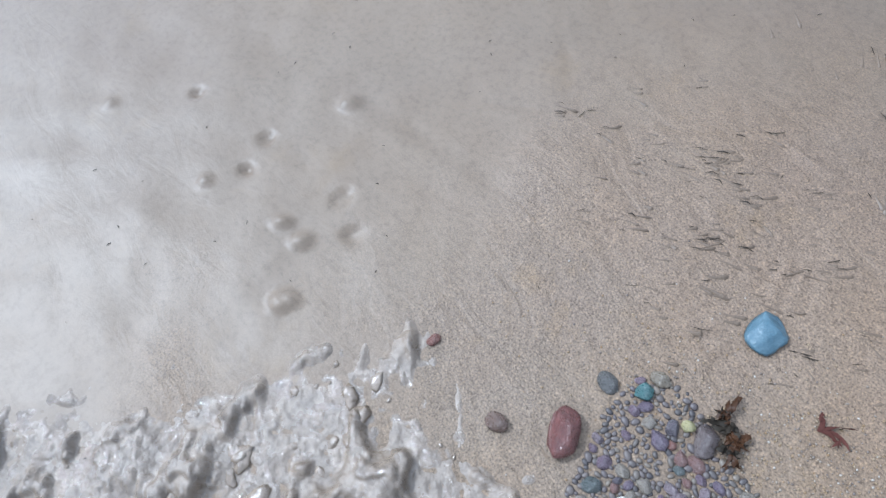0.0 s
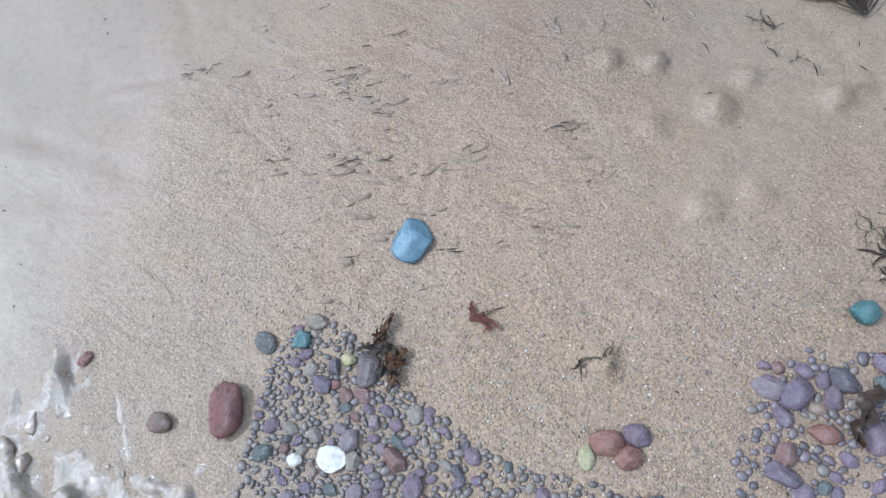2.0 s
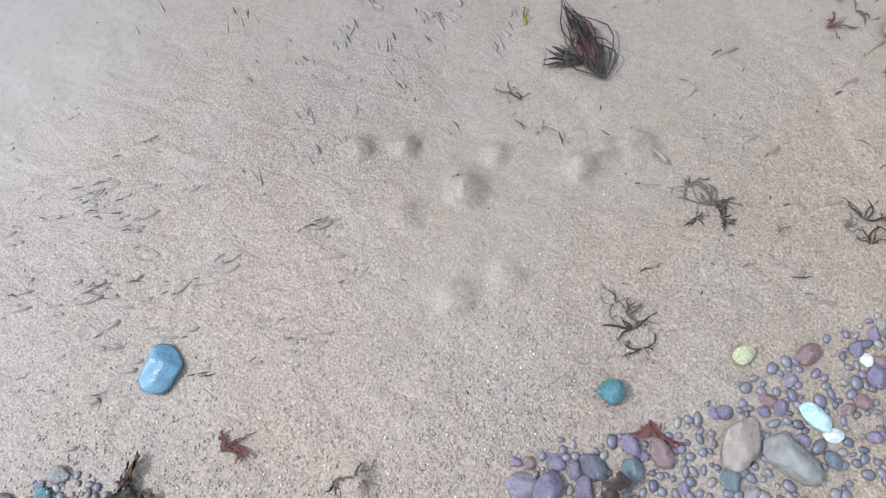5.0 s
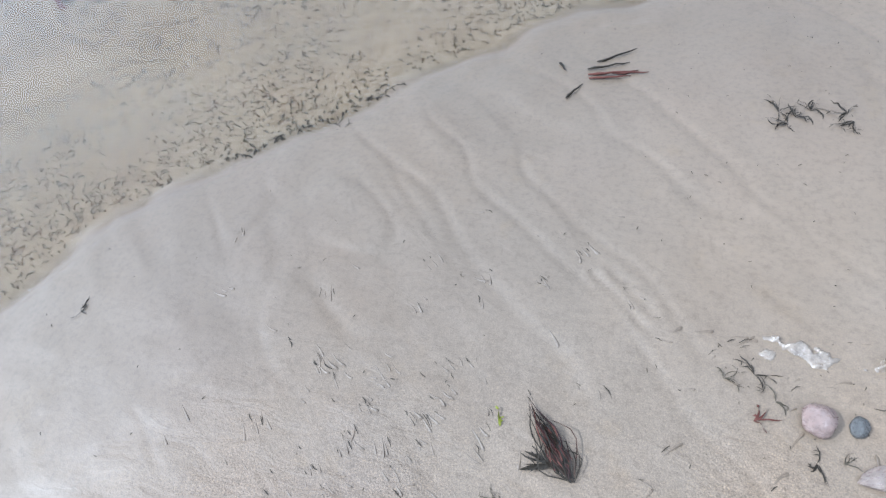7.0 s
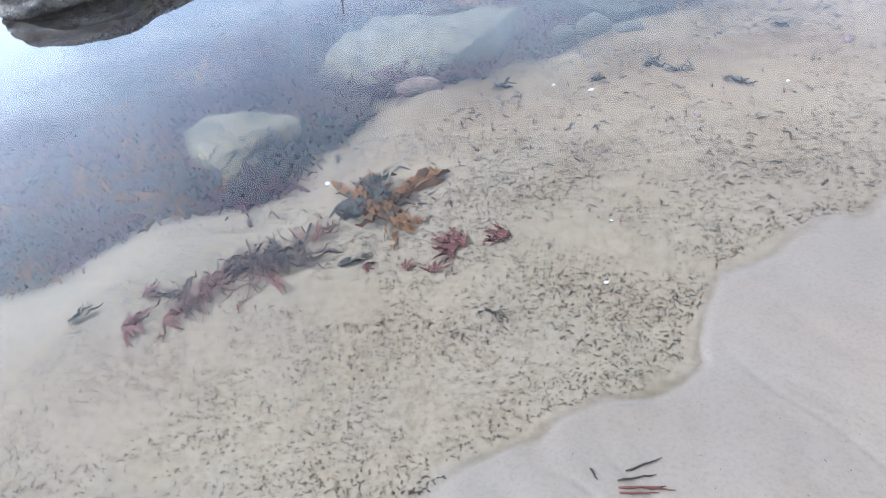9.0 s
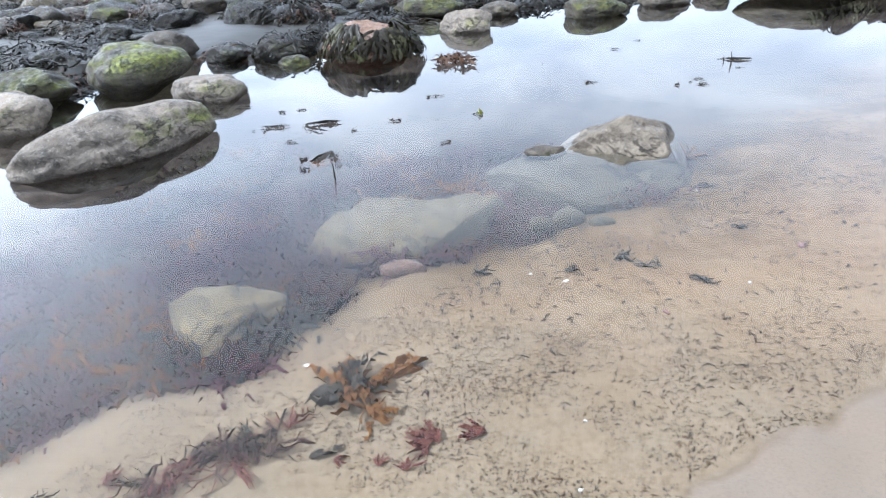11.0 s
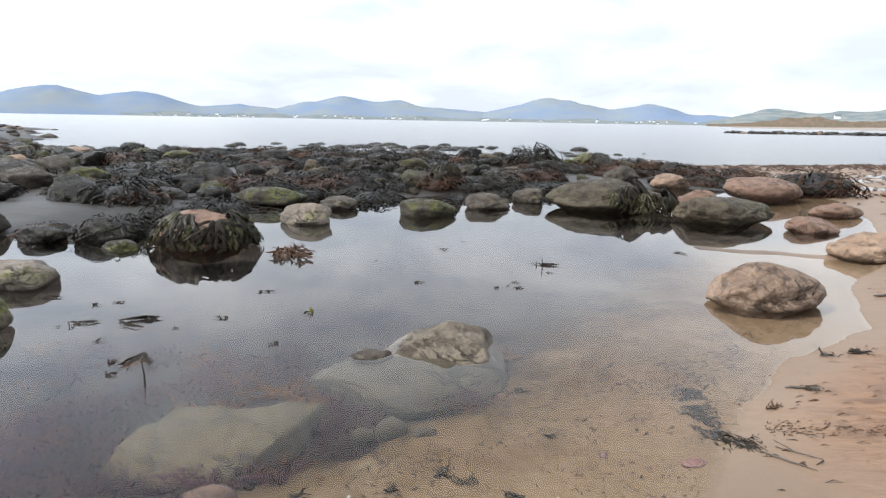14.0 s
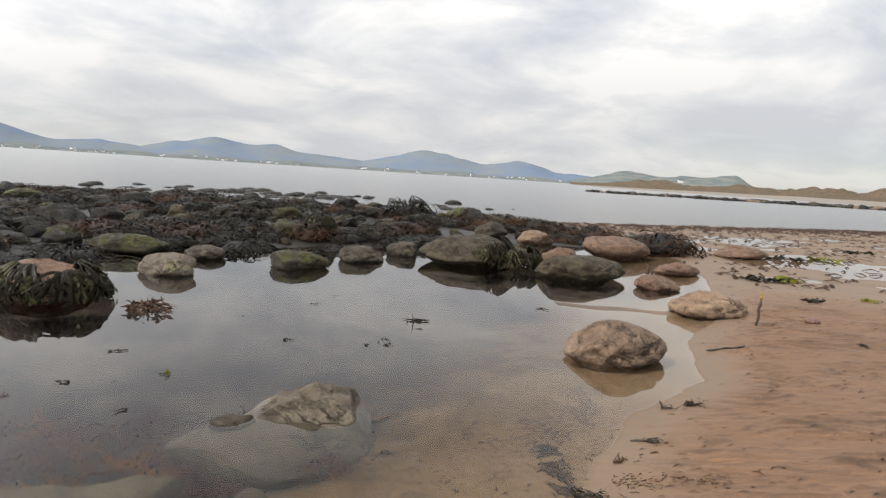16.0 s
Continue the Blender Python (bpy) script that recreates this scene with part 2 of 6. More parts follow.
    for ax, ay, bx, by, wide, deep in GROOVES:
        k = np.nonzero((x > min(ax, bx) - 0.06) & (x < max(ax, bx) + 0.06) & (y > min(ay, by) - 0.06) & (y < max(ay, by) + 0.06))[0]
        u, v, size = x[k], y[k], math.hypot(bx - ax, by - ay)
        t = ((u - ax) * (bx - ax) + (v - ay) * (by - ay)) / size**2
        off = ((u - ax) * (by - ay) - (v - ay) * (bx - ax)) / size + 0.007 * vnoise(plan(u, v, 22.0, ax * 5)) + 0.002 * vnoise(plan(u, v, 90.0, ay * 5))
        fade = deep * (0.6 + 0.6 * vnoise(plan(u, v, 30.0, by * 3))) * smooth(-0.08, 0.1, t) * smooth(1.08, 0.9, t)
        z[k] += fade * (0.6 * np.exp(-(((off - 2 * wide) / (1.5 * wide)) ** 2)) - np.exp(-((off / wide) ** 2)))
    return z.reshape(shape) if shape else float(z[0])


class Table:
    """Heights, edge distance and bed on a grid, for quick look-up of single places."""

    def __init__(self, x0, x1, y0, y1, step):
        self.x0, self.x1, self.y0, self.y1, self.step = x0, x1, y0, y1, step
        gx, gy = np.meshgrid(np.arange(x0, x1 + step, step), np.arange(y0, y1 + step, step))
        self.z = [f(gx.ravel(), gy.ravel()).reshape(gx.shape) for f in (height, shore, bed_at)]

    def get(self, what, x, y):
        u, v = (x - self.x0) / self.step, (y - self.y0) / self.step
        i, j = int(u), int(v)
        u, v, z = u - i, v - j, self.z[what]
        return float((z[j, i] * (1 - u) + z[j, i + 1] * u) * (1 - v) + (z[j + 1, i] * (1 - u) + z[j + 1, i + 1] * u) * v)


TABLES = [Table(-1.3, 2.5, -0.4, 5.2, 0.012), Table(-21, 31, -6, 42, 0.12)]


def look_up(what, x, y):
    for t in TABLES:
        if t.x0 <= x < t.x1 and t.y0 <= y < t.y1:
            return t.get(what, x, y)
    return float((height, shore, bed_at)[what](np.array([x]), np.array([y]))[0])


def ground_at(x, y):
    return look_up(0, x, y)


# ---------------------------------------------------------------- materials
class Mat:
    """A short way to write node materials."""

    def __init__(self, name):
        self.m = bpy.data.materials.new(name)
        self.m.use_nodes = True
        self.n, self.l = self.m.node_tree.nodes, self.m.node_tree.links
        self.b = self.n["Principled BSDF"]
        self.pos = self.n.new("ShaderNodeNewGeometry").outputs["Position"]

    def local(self):
        self.pos = self.n.new("ShaderNodeTexCoord").outputs["Object"]
        return self

    def noise(self, scale, detail=4.0, rough=0.55, stretch=None, distort=0.0):
        n = node(self.n, "ShaderNodeTexNoise", Scale=scale, Detail=detail, Roughness=rough, Distortion=distort)
        src = self.pos
        if stretch:
            mp = self.n.new("ShaderNodeMapping")
            mp.inputs["Scale"].default_value = stretch
            self.l.new(src, mp.inputs[0])
            src = mp.outputs[0]
        self.l.new(src, n.inputs["Vector"])
        return n.outputs[0]

    def cells(self, scale, what="Distance"):
        n = node(self.n, "ShaderNodeTexVoronoi", Scale=scale)
        self.l.new(self.pos, n.inputs["Vector"])
        return n.outputs[what]

    def ramp(self, fac, *stops):
        r = self.n.new("ShaderNodeValToRGB")
        el = r.color_ramp.elements
        while len(el) < len(stops):
            el.new(0.5)
        for e, (p, c) in zip(el, stops):
            e.position = p
            e.color = (c, c, c, 1) if isinstance(c, (int, float)) else (*c, 1)
        self.l.new(fac, r.inputs[0])
        return r.outputs[0]

    def mix(self, fac, a, b, how="MIX"):
        m = self.n.new("ShaderNodeMix")
        m.data_type, m.blend_type = "RGBA", how
        for s, v in ((0, fac), (6, a), (7, b)):
            if isinstance(v, (int, float)):
                m.inputs[s].default_value = v
            elif isinstance(v, tuple):
                m.inputs[s].default_value = (*v, 1)
            else:
                self.l.new(v, m.inputs[s])
        return m.outputs[2]

    def math(self, how, a, b=0.0):
        m = self.n.new("ShaderNodeMath")
        m.operation = how
        for s, v in ((0, a), (1, b)):
            if isinstance(v, (int, float)):
                m.inputs[s].default_value = v
            else:
                self.l.new(v, m.inputs[s])
        return m.outputs[0]

    def attr(self, name):
        a = self.n.new("ShaderNodeAttribute")
        a.attribute_name = name
        return a.outputs["Fac"]

    def chance(self):
        return self.n.new("ShaderNodeObjectInfo").outputs["Random"]

    def island(self):
        return self.n.new("ShaderNodeNewGeometry").outputs["Random Per Island"]

    def up(self):
        s = self.n.new("ShaderNodeSeparateXYZ")
        self.l.new(self.n.new("ShaderNodeNewGeometry").outputs["Normal"], s.inputs[0])
        return s.outputs[2]

    def set(self, color=None, rough=None, bump=None, strength=0.3, distance=0.01, tone=0.6, **rest):
        """tone: how far the wet deepens the dry colour."""
        if color is not None and tone != 1.0:
            color = tuple(c * tone for c in color) if isinstance(color, tuple) else self.mix(1.0, color, (tone, tone, tone), "MULTIPLY")
        for key, v in (("Base Color", color), ("Roughness", rough)):
            if v is None:
                continue
            if isinstance(v, (int, float)):
                self.b.inputs[key].default_value = v
            elif isinstance(v, tuple):
                self.b.inputs[key].default_value = (*v, 1)
            else:
                self.l.new(v, self.b.inputs[key])
        if bump is not None:
            b = node(self.n, "ShaderNodeBump", Strength=strength, Distance=distance)
            self.l.new(bump, b.inputs["Height"])
            self.l.new(b.outputs[0], self.b.inputs["Normal"])
        for key, v in rest.items():
            self.b.inputs[key.replace("_", " ")].default_value = v
        return self.m


def sand_material(name, wet_name=None, dry=(0.352, 0.257, 0.168), grey=(0.335, 0.268, 0.198)):
    m = Mat(name)
    big = m.noise(3.2, 5, 0.6)
    col = m.mix(m.ramp(big, (0.38, 0.0), (0.62, 1.0)), dry, grey)
    rosy = m.ramp(m.noise(1.7, 3), (0.45, 0.0), (0.7, 0.6))
    col = m.mix(rosy, col, (0.352, 0.243, 0.175))
    ochre = m.ramp(m.noise(9, 4, 0.7), (0.6, 0.0), (0.78, 0.55))
    col = m.mix(ochre, col, (0.38, 0.25, 0.11))
    fine = m.math("SUBTRACT", 1.0, m.attr("coarse"))
    col = m.mix(m.math("MULTIPLY", fine, 0.55), col, m.mix(m.noise(6, 5, 0.65), (0.335, 0.256, 0.185), (0.36, 0.275, 0.196)))
    grain = m.cells(950, "Color")
    tone = m.ramp(grain, (0.0, (0.5, 0.47, 0.45)), (0.5, (0.95, 0.93, 0.9)), (1.0, (1.5, 1.46, 1.4)))
    wet = m.attr("wet")
    plain = m.math("SUBTRACT", 1.0, m.math("MULTIPLY", m.ramp(wet, (0.35, 0.0), (0.9, 1.0)), 0.85))
    plain = m.math("MULTIPLY", plain, m.attr("close"))
    col = m.mix(m.math("MULTIPLY", plain, 0.45), col, tone, "MULTIPLY")
    speck = m.ramp(m.noise(560, 2, 0.5), (0.34, (0.5, 0.47, 0.44)), (0.45, (1.0, 1.0, 1.0)), (0.58, (1.0, 1.0, 1.0)), (0.67, (1.5, 1.45, 1.36)))
    col = m.mix(m.math("MAXIMUM", m.math("MULTIPLY", plain, 0.35), m.math("MULTIPLY", m.attr("coarse"), 0.9)), col, speck, "MULTIPLY")
    coarse = m.ramp(m.noise(130, 4, 0.7), (0.3, (0.72, 0.7, 0.68)), (0.5, (1.0, 1.0, 1.0)), (0.75, (1.14, 1.12, 1.1)))
    col = m.mix(0.65, col, coarse, "MULTIPLY")
    under = m.math("SUBTRACT", 1.0, m.attr("air"))
    film = m.mix(m.ramp(m.noise(2.3, 6, 0.68), (0.36, 0.0), (0.66, 1.0)), (1.03, 1.06, 1.06), (0.94, 0.96, 0.96))
    film = m.mix(m.ramp(m.noise(55, 5, 0.75), (0.40, 0.0), (0.56, 1.0)), m.mix(1.0, film, (0.76, 0.74, 0.70), "MULTIPLY"), film)
    col = m.mix(under, col, m.mix(1.0, col, film, "MULTIPLY"))
    silty = m.math("MULTIPLY", m.attr("silt"), m.ramp(m.noise(5.5, 7, 0.72), (0.36, 0.25), (0.60, 1.0)))
    col = m.mix(silty, col, m.mix(1.0, col, (0.42, 0.37, 0.26), "MULTIPLY"))
    col = m.mix(m.math("MULTIPLY", m.attr("rip"), 0.8), col, m.mix(m.noise(7, 5, 0.7), (0.44, 0.25, 0.135), (0.38, 0.23, 0.135)))
    col = m.mix(m.math("MULTIPLY", m.attr("red"), 0.6), col, m.mix(1.0, col, (1.10, 0.92, 0.78), "MULTIPLY"))
    # darker brown along the feet of the small steps
    col = m.mix(m.math("MULTIPLY", m.attr("grit"), 0.85), col, (0.17, 0.095, 0.055))
    streak = m.ramp(m.noise(1.0, 7, 0.68, (4.0, 22.0, 1.0), 0.8), (0.37, 1.0), (0.43, 0.0))
    col = m.mix(m.math("MULTIPLY", m.math("MULTIPLY", streak, m.attr("rip")), 0.6), col, (0.19, 0.105, 0.06))
    col = m.mix(m.attr("coarse"), col, m.mix(1.0, col, (0.98, 0.955, 0.94), "MULTIPLY"))
    bed = m.attr("bed")
    silt = m.mix(m.ramp(m.noise(4.5, 6, 0.7), (0.35, 0.0), (0.7, 1.0)), (0.034, 0.029, 0.031), (0.12, 0.095, 0.078))
    col = m.mix(bed, col, silt)
    col = m.mix(m.attr("spit"), col, m.mix(m.noise(6, 5, 0.7), (0.018, 0.016, 0.012), (0.06, 0.048, 0.032)))
    col = m.mix(m.math("MULTIPLY", wet, 0.55), col, m.mix(1.0, col, (0.70, 0.68, 0.66), "MULTIPLY"))
    col = m.mix(m.attr("damp"), col, m.mix(1.0, col, (0.72, 0.70, 0.67), "MULTIPLY"))
    rough = m.ramp(m.math("ADD", wet, m.math("MULTIPLY", m.math("SUBTRACT", m.noise(14, 4), 0.5), 0.5)), (0.1, 0.64), (0.95, 0.50))
    h = m.math("ADD", m.math("MULTIPLY", m.math("MULTIPLY", m.noise(420, 3, 0.6), m.attr("close")), 0.5), m.math("MULTIPLY", m.noise(60, 6, 0.62, None, 0.6), 0.7))
    h = m.math("ADD", h, m.math("MULTIPLY", m.noise(16, 4, 0.55, (1.0, 2.2, 1.0), 0.8), 2.2))
    ridge = m.noise(1.0, 6, 0.62, (3.0, 15.0, 1.0), 0.6)
    ridge = m.ramp(ridge, (0.36, 0.0), (0.45, 0.8), (0.475, 0.15), (0.56, 0.9), (0.59, 0.3), (0.68, 1.0))
    h = m.math("ADD", h, m.math("MULTIPLY", m.math("MULTIPLY", ridge, m.attr("rip")), 6.0))
    calm = m.math("SUBTRACT", 1.0, m.math("MULTIPLY", m.ramp(wet, (0.4, 0.2), (0.95, 1.0)), 0.72))
    calm = m.math("MULTIPLY", calm, m.math("ADD", m.math("MULTIPLY", m.math("MAXIMUM", m.attr("coarse"), m.attr("rip")), 0.6), 0.32))
    m.l.new(m.math("MULTIPLY", m.attr("air"), 0.4), m.b.inputs["Specular IOR Level"])
    return m.set(col, rough, m.math("MULTIPLY", h, calm), 0.62, 0.005, tone=0.45)


SAND = sand_material("wet beach sand")
MUD = Mat("shining wet mud sand")
MUD = MUD.set(MUD.mix(MUD.ramp(MUD.noise(60, 5, 0.7), (0.36, 0.0), (0.6, 1.0)), (0.20, 0.15, 0.105), (0.335, 0.26, 0.19)), MUD.ramp(MUD.noise(45, 4), (0.42, 0.07), (0.58, 0.46)), MUD.noise(260, 5, 0.65), 0.45, 0.004, tone=0.5, Specular_IOR_Level=0.8)


def rock_material(name, base, pale, dark, moss=0.0, rough=0.66, mosscol=(0.165, 0.165, 0.024), deep=0.42):
    m = Mat(name).local()
    col = m.mix(m.ramp(m.noise(3.0, 6, 0.62), (0.34, 0.0), (0.66, 1.0)), base, pale)
    col = m.mix(m.ramp(m.noise(9.0, 6, 0.7), (0.5, 0.0), (0.68, 0.8)), col, dark)
    spots = m.ramp(m.noise(46, 3, 0.6), (0.60, 0.0), (0.70, 0.5))
    col = m.mix(spots, col, (0.42, 0.38, 0.33))
    shade = m.ramp(m.chance(), (0.0, (0.75, 0.74, 0.75)), (1.0, (1.2, 1.17, 1.12)))
    col = m.mix(0.8, col, shade, "MULTIPLY")
    if moss:
        patch = m.ramp(m.noise(2.6, 6, 0.65), (0.62 - 0.22 * moss, 0.0), (0.74 - 0.22 * moss, 0.95))
        green = m.mix(m.ramp(m.noise(24, 4, 0.7), (0.35, 0.0), (0.65, 1.0)), mosscol, (0.045, 0.05, 0.014))
        col = m.mix(m.math("MULTIPLY", patch, m.ramp(m.up(), (0.1, 0.25), (0.6, 1.0))), col, green)
    seam = m.noise(2.1, 6, 0.6, (1, 1, 1.7), 0.9)
    seam = m.ramp(m.math("ABSOLUTE", m.math("SUBTRACT", seam, 0.5)), (0.0, 0.0), (0.022, 1.0))
    torn = m.ramp(m.noise(1.5, 2), (0.54, 0.0), (0.64, 0.9))
    seam = m.mix(torn, (1.0, 1.0, 1.0), seam)
    col = m.mix(seam, m.mix(1.0, col, (0.22, 0.20, 0.19), "MULTIPLY"), col)
    pits = m.ramp(m.noise(34, 5, 0.75), (0.36, (0.35, 0.34, 0.33)), (0.48, (1.0, 1.0, 1.0)), (0.66, (1.25, 1.24, 1.22)))
    col = m.mix(0.55, col, pits, "MULTIPLY")
    crack = m.ramp(m.noise(5.5, 8, 0.75, (1, 1, 2.4), 0.6), (0.40, 0.0), (0.46, 1.0))
    bump = m.math("ADD", m.math("MULTIPLY", m.noise(26, 7, 0.7), 0.6), m.math("MULTIPLY", crack, 0.35))
    bump = m.math("ADD", bump, m.math("MULTIPLY", seam, 0.9))
    return m.set(col, m.ramp(m.noise(12, 3), (0.36, rough - 0.32), (0.62, rough + 0.12)), bump, 0.9, 0.04, tone=deep, Specular_IOR_Level=0.2)


ROCK_GREY = rock_material("grey sea-worn stone", (0.085, 0.068, 0.052), (0.25, 0.205, 0.155), (0.025, 0.021, 0.017), 0.25, deep=0.35)
ROCK_LIGHT = rock_material("light grey stone with a little moss", (0.12, 0.1, 0.08), (0.26, 0.215, 0.17), (0.045, 0.038, 0.03), 0.3, deep=0.7)
ROCK_MOSS = rock_material("stone under green algae", (0.07, 0.058, 0.04), (0.15, 0.125, 0.085), (0.03, 0.025, 0.017), 0.85, mosscol=(0.21, 0.205, 0.028), deep=0.32)
ROCK_GREEN = rock_material("stone under bright green algae", (0.085, 0.075, 0.06), (0.16, 0.135, 0.105), (0.035, 0.03, 0.022), 0.8, mosscol=(0.30, 0.32, 0.035), deep=0.45)
ROCK_OLIVE = rock_material("brown stone with a thin olive film", (0.095, 0.07, 0.04), (0.24, 0.19, 0.115), (0.035, 0.028, 0.02), 0.35, mosscol=(0.12, 0.11, 0.03), deep=0.33)
ROCK_DARK = rock_material("dark wet stone", (0.032, 0.026, 0.021), (0.115, 0.09, 0.068), (0.02, 0.017, 0.014), 0.45, 0.5, deep=0.184)
ROCK_TAN = rock_material("tan sandstone boulder", (0.22, 0.14, 0.09), (0.37, 0.265, 0.185), (0.07, 0.048, 0.035), 0.0, deep=0.656)
ROCK_PINK = rock_material("pinkish sandstone", (0.23, 0.135, 0.095), (0.33, 0.21, 0.145), (0.085, 0.055, 0.042), 0.1, deep=0.496)
ROCK_BUFF = rock_material("buff grey stone", (0.19, 0.15, 0.11), (0.32, 0.265, 0.20), (0.07, 0.055, 0.043), 0.0, deep=0.416)
ROCK_SLAB = rock_material("pale silted slab", (0.32, 0.24, 0.13), (0.38, 0.295, 0.165), (0.17, 0.14, 0.09), 0.0, 0.85, deep=0.26)
ROCK_CRUST = rock_material("stone under a pale crust", (0.22, 0.16, 0.08), (0.40, 0.31, 0.18), (0.09, 0.07, 0.04), 0.0, 0.85, deep=0.3)
ROCK_SUNK = rock_material("silted sunken stone", (0.23, 0.185, 0.12), (0.30, 0.245, 0.165), (0.12, 0.1, 0.07), 0.0, 0.85, deep=0.17)


def weed_material(name, a, b, rough=0.35, gloss=0.2, deep=0.5):
    m = Mat(name)
    col = m.mix(m.island(), a, b)
    col = m.mix(m.ramp(m.noise(30, 3), (0.35, 0.0), (0.65, 0.5)), col, (a[0] * 0.5, a[1] * 0.5, a[2] * 0.5))
    return m.set(col, rough + 0.1, m.noise(160, 3), 0.3, 0.002, tone=deep, Specular_IOR_Level=gloss)


WRACK = weed_material("dark olive bladder wrack", (0.016, 0.013, 0.008), (0.062, 0.045, 0.02), 0.34, 0.14, 0.34)
WRACK_OLIVE = weed_material("olive green wrack", (0.035, 0.034, 0.01), (0.085, 0.074, 0.022), 0.34, 0.18)
WRACK_RED = weed_material("russet wrack", (0.05, 0.023, 0.012), (0.12, 0.055, 0.023), 0.36, 0.12)
WEED_RED = weed_material("wine red seaweed", (0.10, 0.035, 0.03), (0.17, 0.07, 0.05), 0.5, 0.06)
WEED_BLACK = weed_material("blackish weed scraps", (0.018, 0.016, 0.012), (0.06, 0.045, 0.03), 0.5, 0.12)
WEED_PURPLE = weed_material("purple brown weed bed", (0.045, 0.026, 0.028), (0.10, 0.062, 0.046), 0.6, 0.03)
WEED_BROWN = weed_material("brownish weed crumbs", (0.045, 0.04, 0.03), (0.16, 0.13, 0.09), 0.6, 0.05)
WEED_BED = weed_material("plum brown weed", (0.05, 0.022, 0.026), (0.10, 0.05, 0.05), 0.6, 0.03)
WEED_CRUMB = weed_material("russet weed crumbs", (0.06, 0.035, 0.02), (0.19, 0.12, 0.065), 0.6, 0.05)
KELP = weed_material("amber kelp", (0.23, 0.10, 0.024), (0.10, 0.05, 0.018), 0.5, 0.03)
GREENWEED = weed_material("yellow green weed", (0.28, 0.27, 0.03), (0.2, 0.22, 0.02), 0.4)


def water_material(name, bump, scale, tint, rough=0.0, shine=1.0):
    """Clear water: what lies below shows through, the sky is mirrored by Fresnel's law."""
    m = bpy.data.materials.new(name)
    m.use_nodes = True
    n, l = m.node_tree.nodes, m.node_tree.links
    n.clear()
    out, mix = n.new("ShaderNodeOutputMaterial"), n.new("ShaderNodeMixShader")
    # Schlick's form of Fresnel's law for water
    face = node(n, "ShaderNodeLayerWeight", Blend=0.5)
    steep = n.new("ShaderNodeMath")
    steep.operation, steep.inputs[1].default_value = "POWER", 5.0
    fres = n.new("ShaderNodeMath")
    fres.operation, fres.inputs[1].default_value, fres.inputs[2].default_value = "MULTIPLY_ADD", 0.985, 0.011
    l.new(face.outputs["Facing"], steep.inputs[0])
    l.new(steep.outputs[0], fres.inputs[0])
    clear = node(n, "ShaderNodeBsdfTransparent", Color=(*tint, 1))
    gloss = node(n, "ShaderNodeBsdfGlossy", Roughness=rough, Color=(shine, shine, shine, 1))
    geo = n.new("ShaderNodeNewGeometry")
    wave = node(n, "ShaderNodeTexNoise", Scale=scale, Detail=3.0, Roughness=0.5)
    bmp = node(n, "ShaderNodeBump", Strength=bump, Distance=0.02)
    l.new(geo.outputs["Position"], wave.inputs["Vector"])
    l.new(wave.outputs[0], bmp.inputs["Height"])
    for target in (face, gloss):
        l.new(bmp.outputs[0], target.inputs["Normal"])
    for a, b in ((fres.outputs[0], mix.inputs[0]), (clear.outputs[0], mix.inputs[1]), (gloss.outputs[0], mix.inputs[2]), (mix.outputs[0], out.inputs[0])):
        l.new(a, b)
    return m


POOL_WATER = water_material("still clear pool water", 0.02, 2.4, (0.96, 0.957, 0.935))
SEA = water_material("open sea", 0.25, 1.6, (0.45, 0.50, 0.51), 0.22, 0.68)


# ---------------------------------------------------------------- mesh helpers
def mesh_of(name, verts, faces, mat, even=True):
    me = bpy.data.meshes.new(name)
    me.from_pydata([tuple(v) for v in verts], [], [tuple(f) for f in faces])
    if even:
        me.polygons.foreach_set("use_smooth", np.ones(len(me.polygons), bool))
    me.materials.append(mat)
    me.update()
    return me


def part(name, me, parent, label=""):
    ob = new(name, me)
    ob.parent = parent
    return tagged(ob, label)


def grid_mesh(name, xs, ys, zf, mat):
    gx, gy = np.meshgrid(xs, ys)
    z = zf(gx, gy)
    nx, ny = len(xs), len(ys)
    co = np.stack([gx.ravel(), gy.ravel(), np.ravel(z)], 1)
    i = np.arange(nx * ny).reshape(ny, nx)
    quads = np.stack([i[:-1, :-1].ravel(), i[:-1, 1:].ravel(), i[1:, 1:].ravel(), i[1:, :-1].ravel()], 1)
    me = bpy.data.meshes.new(name)
    me.vertices.add(len(co))
    me.vertices.foreach_set("co", co.ravel())
    me.loops.add(quads.size)
    me.loops.foreach_set("vertex_index", quads.ravel())
    me.polygons.add(len(quads))
    me.polygons.foreach_set("loop_start", np.arange(0, quads.size, 4))
    me.polygons.foreach_set("use_smooth", np.ones(len(quads), bool))
    me.update(calc_edges=True)
    me.materials.append(mat)
    return me, co


def lines(lo, hi, fine, left, right, far):
    """Coordinates: fine between lo and hi; on either side up to (limit, step) pairs, then widening to the far ends."""
    mid = list(np.arange(lo, hi, fine))
    def out(v, sign, zones):
        step, got = fine, []
        while abs(v) < far:
            cap = next((s for limit, s in zones if sign * v < sign * limit), None)
            step = min(step * 1.12, cap) if cap else step * 1.22
            v += sign * step
            got.append(v)
        return got
    return np.array(out(lo, -1, left)[::-1] + mid + out(mid[-1], 1, right))


